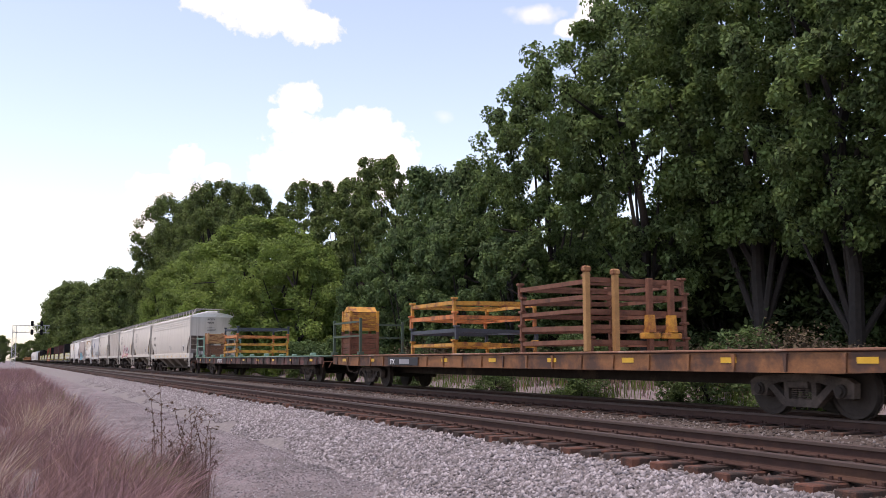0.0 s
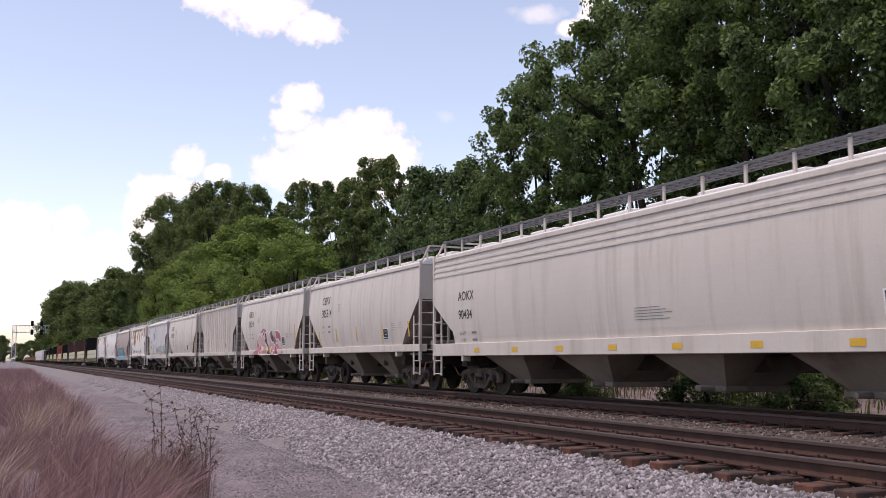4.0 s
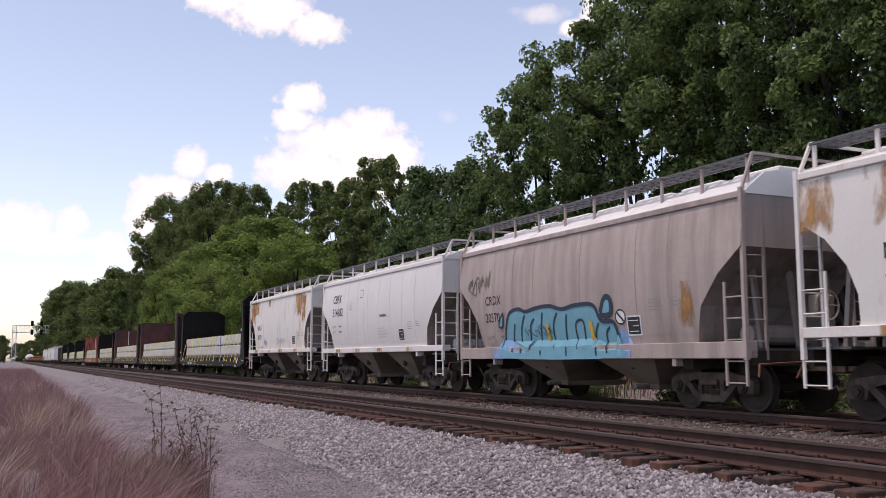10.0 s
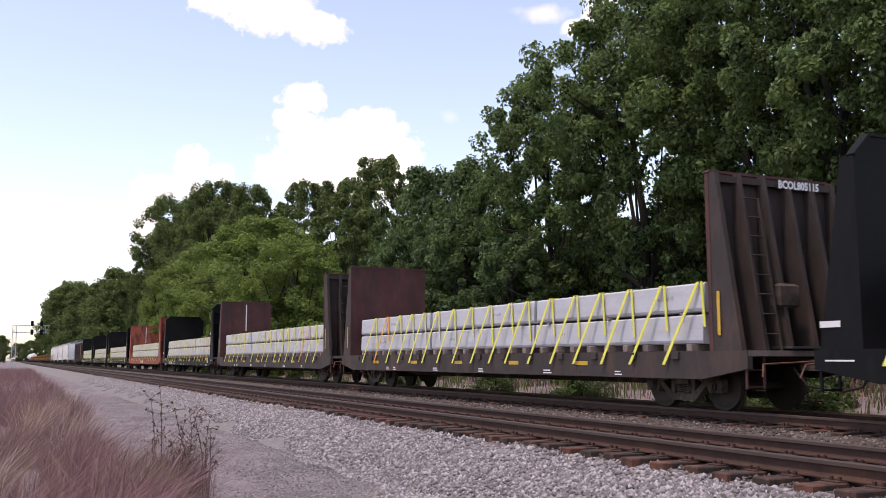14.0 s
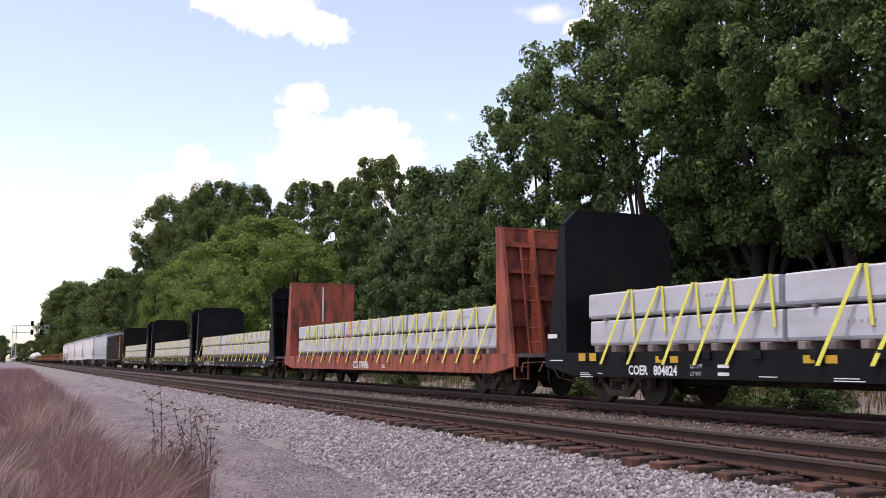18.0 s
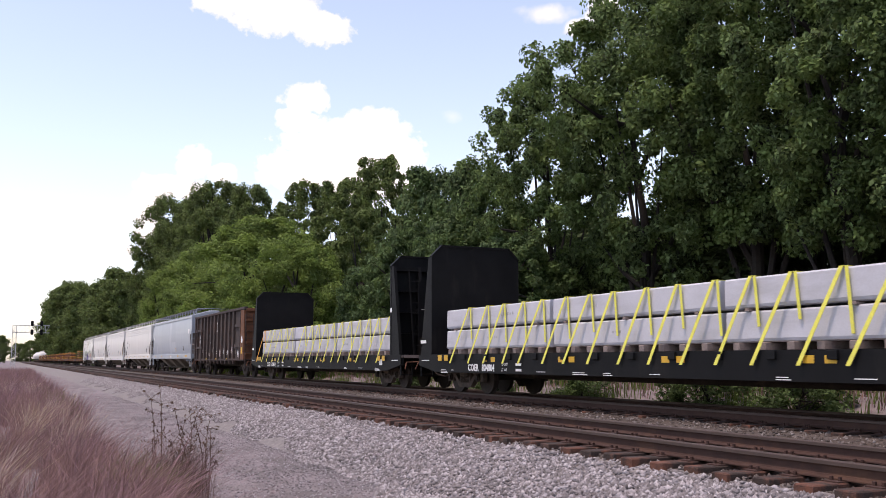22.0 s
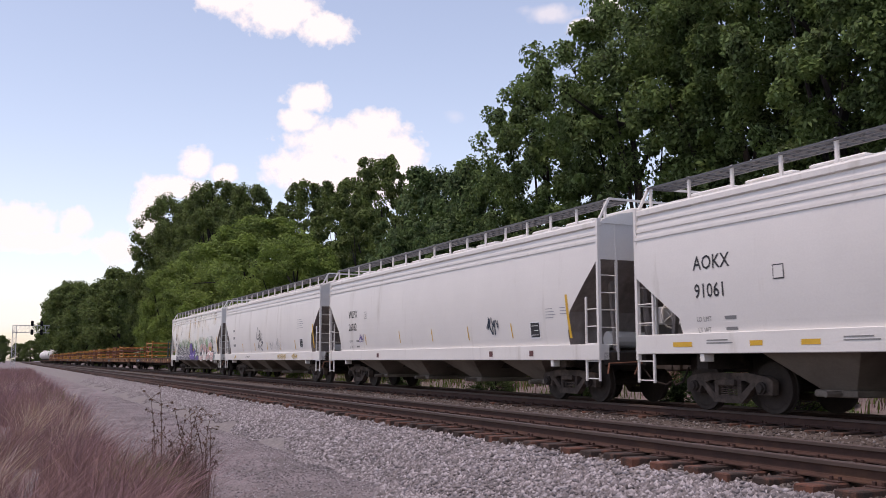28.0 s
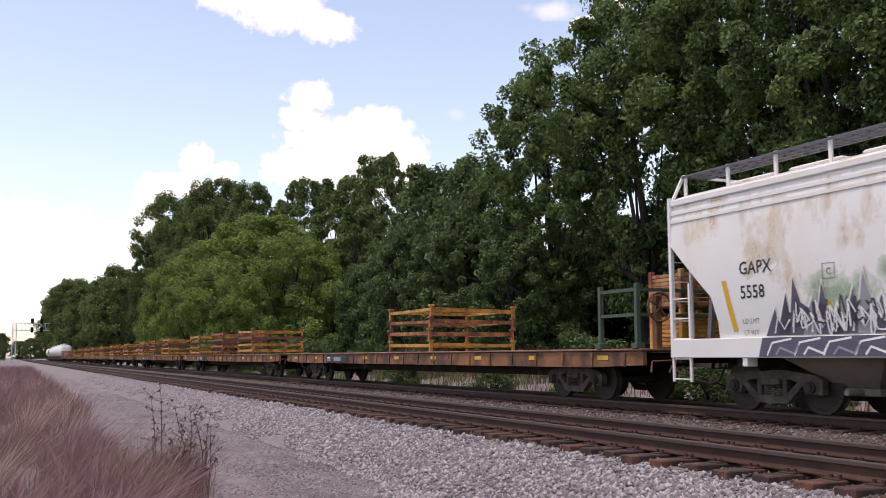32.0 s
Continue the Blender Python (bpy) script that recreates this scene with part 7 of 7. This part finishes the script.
for y, w in ((8.95, 0.55), (6.9, 0.3), (5.75, 0.4), (3.2, 0.45), (0.6, 0.5), (-2.4, 0.5), (-5.2, 0.5), (-7.6, 0.5)):
    flank_patch(car, "yellow_patch", lambda z: -1.59, [(y, 1.2), (y - w, 1.2), (y - w, 1.29), (y, 1.29)], MAT["reflect"], 0.005)
flank_patch(car, "stencil_box", fl, [(6.3, 2.3), (6.05, 2.3), (6.05, 2.55), (6.3, 2.55)], MAT["letters"], 0.006)
flank_patch(car, "stencil_box", fl, [(6.28, 2.32), (6.07, 2.32), (6.07, 2.53), (6.28, 2.53)], MAT["white"], 0.009)
for k in range(5):
    bars(2, 8.0 - 3.1 * k, 1.3, lambda z: -1.59, car, 0.8, MAT["stencil_grey"], 0.022, 0.05)
slide_marks(car, -0.35)
car, fl, half, inner = hopper(441.17, 19.87, "clean white covered hopper car for plastic pellets", "white", band=2, mark="WLPX", number="26032", cut="knee", sill=(0.95, 1.30), mark_y=7.43, **{**PELLET, "mark_z": 2.5, "num_z": 2.03})
reflectors(car, fl, ((5.7, 1.5), (2.5, 1.5), (-0.06, 1.5), (-2.5, 1.5), (-4.98, 1.5)), 0.05, 0.38, 0.06)
reflectors(car, fl, ((-7.65, 1.45),), 0.1, 1.0, 0.1)
scrawl(car, fl, -3.6, 1.85, 0.7, 0.55, MAT["g_navy"], 16, 0.02, 4)
scrawl(car, fl, 6.35, 1.76, 0.5, 0.34, MAT["g_purple"], 19, 0.014, 4)
boxed_letter(car, fl, 5.75, 2.42, 0.24)
for y in (4.5, -3.8, -5.9):
    flank_patch(car, "dark_square", lambda z: -1.59, [(y, 1.04), (y - 0.2, 1.04), (y - 0.2, 1.18), (y, 1.18)], MAT["g_maroon"], 0.005)
slide_marks(car, -0.45)
car, fl, half, inner = hopper(461.09, 19.35, "white covered hopper car with black scrawl and yellow tags", "white", band=2, cut="knee", sill=(0.95, 1.30), roof_paint="rusty", **PELLET)
for pts in ([(1.82, 2.6), (2.02, 2.05), (1.8, 2.02)], [(1.5, 2.3), (1.35, 2.42), (1.25, 2.3), (1.4, 2.2), (1.5, 2.32)], [(1.75, 2.25), (1.72, 2.0), (1.5, 2.1), (1.6, 2.2)], [(1.5, 2.15), (1.45, 1.9), (1.25, 1.98), (1.4, 2.1)], [(1.25, 2.2), (1.2, 1.95), (0.95, 2.0), (0.92, 2.3)], [(1.1, 1.85), (0.75, 1.82), (1.3, 1.6), (0.85, 1.42)], [(1.6, 1.85), (1.75, 1.55), (1.55, 1.72), (1.5, 1.5)]):
    stroke(car, fl, curve_through(pts), 0.05, "g_dark", 0.012)
lettering("ABCDEFGHIJK", 0.26, -2.1, 1.03, lambda z: -1.598, car, MAT["g_gold"], 0.006)
scrawl(car, lambda z: -1.59, -4.6, 1.14, 0.85, 0.24, MAT["g_gold"], 57, 0.022, 4)
scrawl(car, lambda z: -1.59, 7.1, 1.12, 0.6, 0.2, MAT["g_gold"], 58, 0.018, 3)
for k, (y, w) in enumerate(((-0.6, 0.5), (-1.2, 0.6), (-1.75, 0.7), (-2.3, 0.5))):
    scrawl(car, fl, y, 1.7, w, 0.55, MAT["g_white" if k % 2 else "fog"], 18 + k, 0.02, 2).location.x = -0.002 * k
lettering("ACF CENTER FLOW", 0.12, 4.3, 1.08, lambda z: -1.598, car, MAT["letters"], 0.0)
bars(5, -5.3, 2.7, fl, car, 1.0, MAT["g_grey"], h=0.016, gap=0.09)
bars(3, 7.4, 2.5, fl, car, 0.55, MAT["stencil_grey"], h=0.12, gap=0.4)
reflectors(car, fl, ((-4.9, 1.42), (-2.4, 1.42), (0.0, 1.42), (2.5, 1.42), (5.2, 1.42)), 0.08, 0.4, 0.06)
reflectors(car, fl, ((-7.65, 1.45),), 0.12, 1.0, 0.1)
slide_marks(car, -0.5)
car, fl, half, inner = hopper(480.46, 19.42, "stained white covered hopper car with purple and green graffiti", "stained", band=2, mark="GAPX", number="5558", cut="knee", sill=(0.95, 1.30), mark_y=7.7, roof_paint="rusty", **{**PELLET, "mark_z": 2.4, "num_z": 1.98, "mark_size": 0.32})
fs = lambda z: -1.59 if z < 1.305 else fl(z)
for k, (y, w) in enumerate(((5.6, 2.2), (4.0, 2.4), (2.4, 2.4), (0.8, 2.2), (-0.8, 2.4), (-2.4, 2.2), (-4.2, 2.4), (-6.0, 2.0))):
    flank_patch(car, "faded_spray", fl, blob(y, 1.85 + 0.08 * (k % 3), w, 1.25, 500 + k, 0.8), MAT["g_green"], 0.006 + 0.0006 * k)
for k in range(5):
    scrawl(car, fl, 6.5 - 0.8 * k, 1.6, 0.9, 0.6, MAT["g_white"], 300 + k, 0.016, 5).location.x = -0.035
    scrawl(car, fl, 6.4 - 0.8 * k, 1.7, 0.7, 0.5, MAT["g_dark"], 310 + k, 0.02, 4).location.x = -0.035
for k in range(17):
    spike(car, fl, 6.9 - 0.27 * k, 1.32, 0.55, 0.45 + 0.5 * ((k * 7) % 5) / 4, ("g_slate", "g_dark", "g_slate", "g_grey")[k % 4], "g_white", 200 + k, 0.014 + 0.001 * k)
flank_patch(car, "sprayed_shape", lambda z: -1.59, [(7.3, 0.97), (7.2, 1.29), (2.2, 1.29), (1.4, 0.97)], MAT["g_slate"], 0.006)
for k in range(9):
    y = 7.1 - 0.6 * k
    stroke(car, lambda z: -1.59, [(y, 0.99), (y - 0.12, 1.2), (y - 0.55, 1.26)], 0.035, "g_white", 0.010)
    stroke(car, lambda z: -1.59, [(y - 0.2, 1.0), (y - 0.3, 1.12), (y - 0.6, 1.02), (y - 0.7, 1.16)], 0.04, "g_white" if k % 2 else "g_grey", 0.013)
for k in range(12):
    y = 6.95 - 0.4 * k
    stroke(car, fl, [(y, 1.36), (y - 0.1, 1.62 + 0.12 * (k % 3)), (y - 0.22, 1.42), (y - 0.36, 1.58)], 0.03, "g_white", 0.036)
painted(car, fs, [(1.88, 1.53), (1.73, 1.87), (1.29, 2.1), (0.86, 2.08), (0.62, 1.9), (0.67, 1.57), (0.33, 1.42), (-0.07, 1.72), (-0.44, 1.54), (-0.6, 1.38), (-0.18, 1.23), (-0.6, 0.97), (0.34, 0.97), (0.9, 0.97), (1.45, 1.11), (1.81, 1.39)], "g_purple", "g_dark", 0.034, 0.06)
painted(car, fs, [(-0.8, 1.16), (-1.28, 1.26), (-1.68, 1.22), (-1.56, 0.97), (-0.7, 0.97)], "g_purple", "g_dark", 0.02, 0.05)
painted(car, fs, [(-0.35, 1.3), (-0.6, 1.42), (-1.0, 1.3), (-0.75, 1.02), (-0.55, 1.05)], "g_teal", "g_dark", 0.018, 0.05)
for k, pts in enumerate(([(-0.1, 1.72), (-0.45, 1.9), (-0.6, 1.72), (-0.75, 1.62), (-0.45, 1.56)], [(-0.3, 1.5), (-0.75, 1.55), (-0.6, 1.42), (-0.35, 1.36)], [(-0.95, 1.5), (-1.18, 2.0), (-1.3, 1.6), (-1.15, 1.42)], [(-1.25, 1.5), (-1.5, 2.02), (-1.58, 1.5), (-1.4, 1.4)])):
    painted(car, fl, pts, "g_white", "g_dark", 0.04 + 0.004 * k, 0.035, 1)
WILD = (([(-2.88, 1.9), (-2.28, 1.76), (-2.26, 1.46), (-2.75, 1.52)], [(-2.26, 1.46), (-2.2, 1.1), (-2.8, 1.08)]),
        ([(-3.02, 1.05), (-3.2, 1.85), (-3.56, 1.55), (-3.92, 1.88), (-4.02, 1.05)],),
        ([(-4.34, 1.76), (-4.45, 1.52), (-4.82, 1.57), (-4.92, 1.9)], [(-4.82, 1.57), (-4.8, 1.14), (-4.38, 1.08)]),
        ([(-5.2, 1.05), (-5.2, 1.88), (-5.53, 1.86), (-5.78, 1.98), (-5.94, 1.33), (-5.4, 1.42)], [(-5.94, 1.33), (-6.36, 1.36), (-6.3, 1.06), (-5.75, 1.05)]))
for k, lines in enumerate(WILD):
    thick_letter(car, fs, lines, 0.23, "g_blush", "g_white", 0.016 + 0.002 * k)
painted(car, fl, [(-5.12, 1.77), (-5.12, 1.55), (-5.79, 1.54), (-5.79, 1.75)], "g_gold", None, 0.05, 0.03, 2)
painted(car, fs, [(-6.45, 1.28), (-6.6, 1.45), (-6.95, 1.4), (-6.85, 1.0), (-6.5, 1.0)], "g_teal", "g_green", 0.012, 0.04, 2)
boxed_letter(car, fl, 5.85, 2.19, 0.24)
bars(4, -5.05, 2.4, fl, car, 1.6, MAT["fog"], 0.02, 0.08)
streaks(car, fl, [(8.2 - 1.7 * k, 3.85, 1.9, 0.9 + 0.5 * ((k * 5) % 3)) for k in range(10)], 61, "ochre_haze")
reflectors(car, fl, ((5.72, 1.38), (3.05, 1.4), (0.5, 1.4), (-3.7, 1.45)), 0.12, 0.45, 0.14)
reflectors(car, fl, ((7.95, 1.42), (-7.42, 1.45)), 0.12, 0.9, 0.2)
slide_marks(car, -0.52)
for k in range(8):
    car, y0, half = long_flat(499.6 + 28.0 * k, 28.0, "rusty yellow flat car with stacked yellow racks", "sill_yellow", "deck_rust", railing=((-1, "green_dark"),) if k == 0 else None, span=1.3, seed=k)
    if k == 0:
        stack_racks(y0, -1.1, 4, 2.9, 3.2, 0.27, ("rack_yellow", "rack_weathered", "rack_weathered", "rack_yellow"), seed=20)
        crate(y0, -12.55, 1.14, 1.3, 1.0, 0.8, "rack_yellow", x=0.4)
        crate(y0, -12.55, 1.99, 1.3, 1.0, 0.8, "crate_weathered", x=0.4)
        bw = Shape()
        for q in range(14):
            a, b = 2 * math.pi * q / 14, 2 * math.pi * (q + 1) / 14
            bw.tube((-0.95 + 0.3 * math.cos(a), -half + 0.05, 2.0 + 0.3 * math.sin(a)), (-0.95 + 0.3 * math.cos(b), -half + 0.05, 2.0 + 0.3 * math.sin(b)), 0.03, 5)
            if q % 3 == 0:
                bw.tube((-0.95, -half + 0.05, 2.0), (-0.95 + 0.3 * math.cos(a), -half + 0.05, 2.0 + 0.3 * math.sin(a)), 0.02, 5)
        wheel = part("brake_wheel", bw, MAT["rack_rust"], car, "rusted hand-brake wheel")
        part("brake_stand", Shape().box(-1.02, -0.88, -half + 0.08, -half + 0.22, 1.14, 2.25, 0.02), MAT["sill_yellow"], car)
    else:
        stack_racks(y0, 9.0, 4, 2.7, 3.2, 0.25, ("rack_yellow", "rack_weathered", "rack_rust"), seed=20 + k)
        stack_racks(y0, 1.5, 4, 2.7, 3.2, 0.25, ("rack_rust", "rack_weathered"), seed=40 + k)
        stack_racks(y0, -6.0, 4, 2.7, 3.2, 0.25, ("rack_yellow", "rack_yellow", "rack_rust"), seed=60 + k)
for k in range(6):
    tank_car(723.4 + 14.5 * k, 14.5)

# ---------------------------------------------------------------- movement
def motions():
    stops = (0, 8, 16, 24, 32)
    for car, y0 in CARS:
        walk(car, [(t, pose(TRACK_X, y0 - SPEED * t, 0)) for t in stops])
    for load in LOADS:
        ob, y0, off = load[:3]
        turn = load[3] if len(load) > 3 else 0.0
        walk(ob, [(t, pose(TRACK_X + off.x, y0 + off.y - SPEED * t, off.z, 0, 0, turn)) for t in stops])
    for w, k, y0 in WHEELS:
        t0, t1 = (y0 - 50) / SPEED, (y0 + 2) / SPEED
        rows = [(0, pose(0, k, WHEEL_R))]
        step = 1 / FPS
        f0, f1 = max(1, int(t0 * FPS)), min(32 * FPS - 1, int(t1 * FPS))
        for f in range(f0, f1 + 1):
            rows.append((f * step, pose(0, k, WHEEL_R, math.degrees(SPEED * (f - f0 + 1) * step / WHEEL_R))))
        rows.append((32, rows[-1][1]))
        walk(w, rows)
    for ob, m, drift in CLOUDS:
        side = m.to_3x3() @ Vector((-1, 0, 0))
        walk(ob, [(0, m), (32, Matrix.Translation(side * drift) @ m)])
motions()
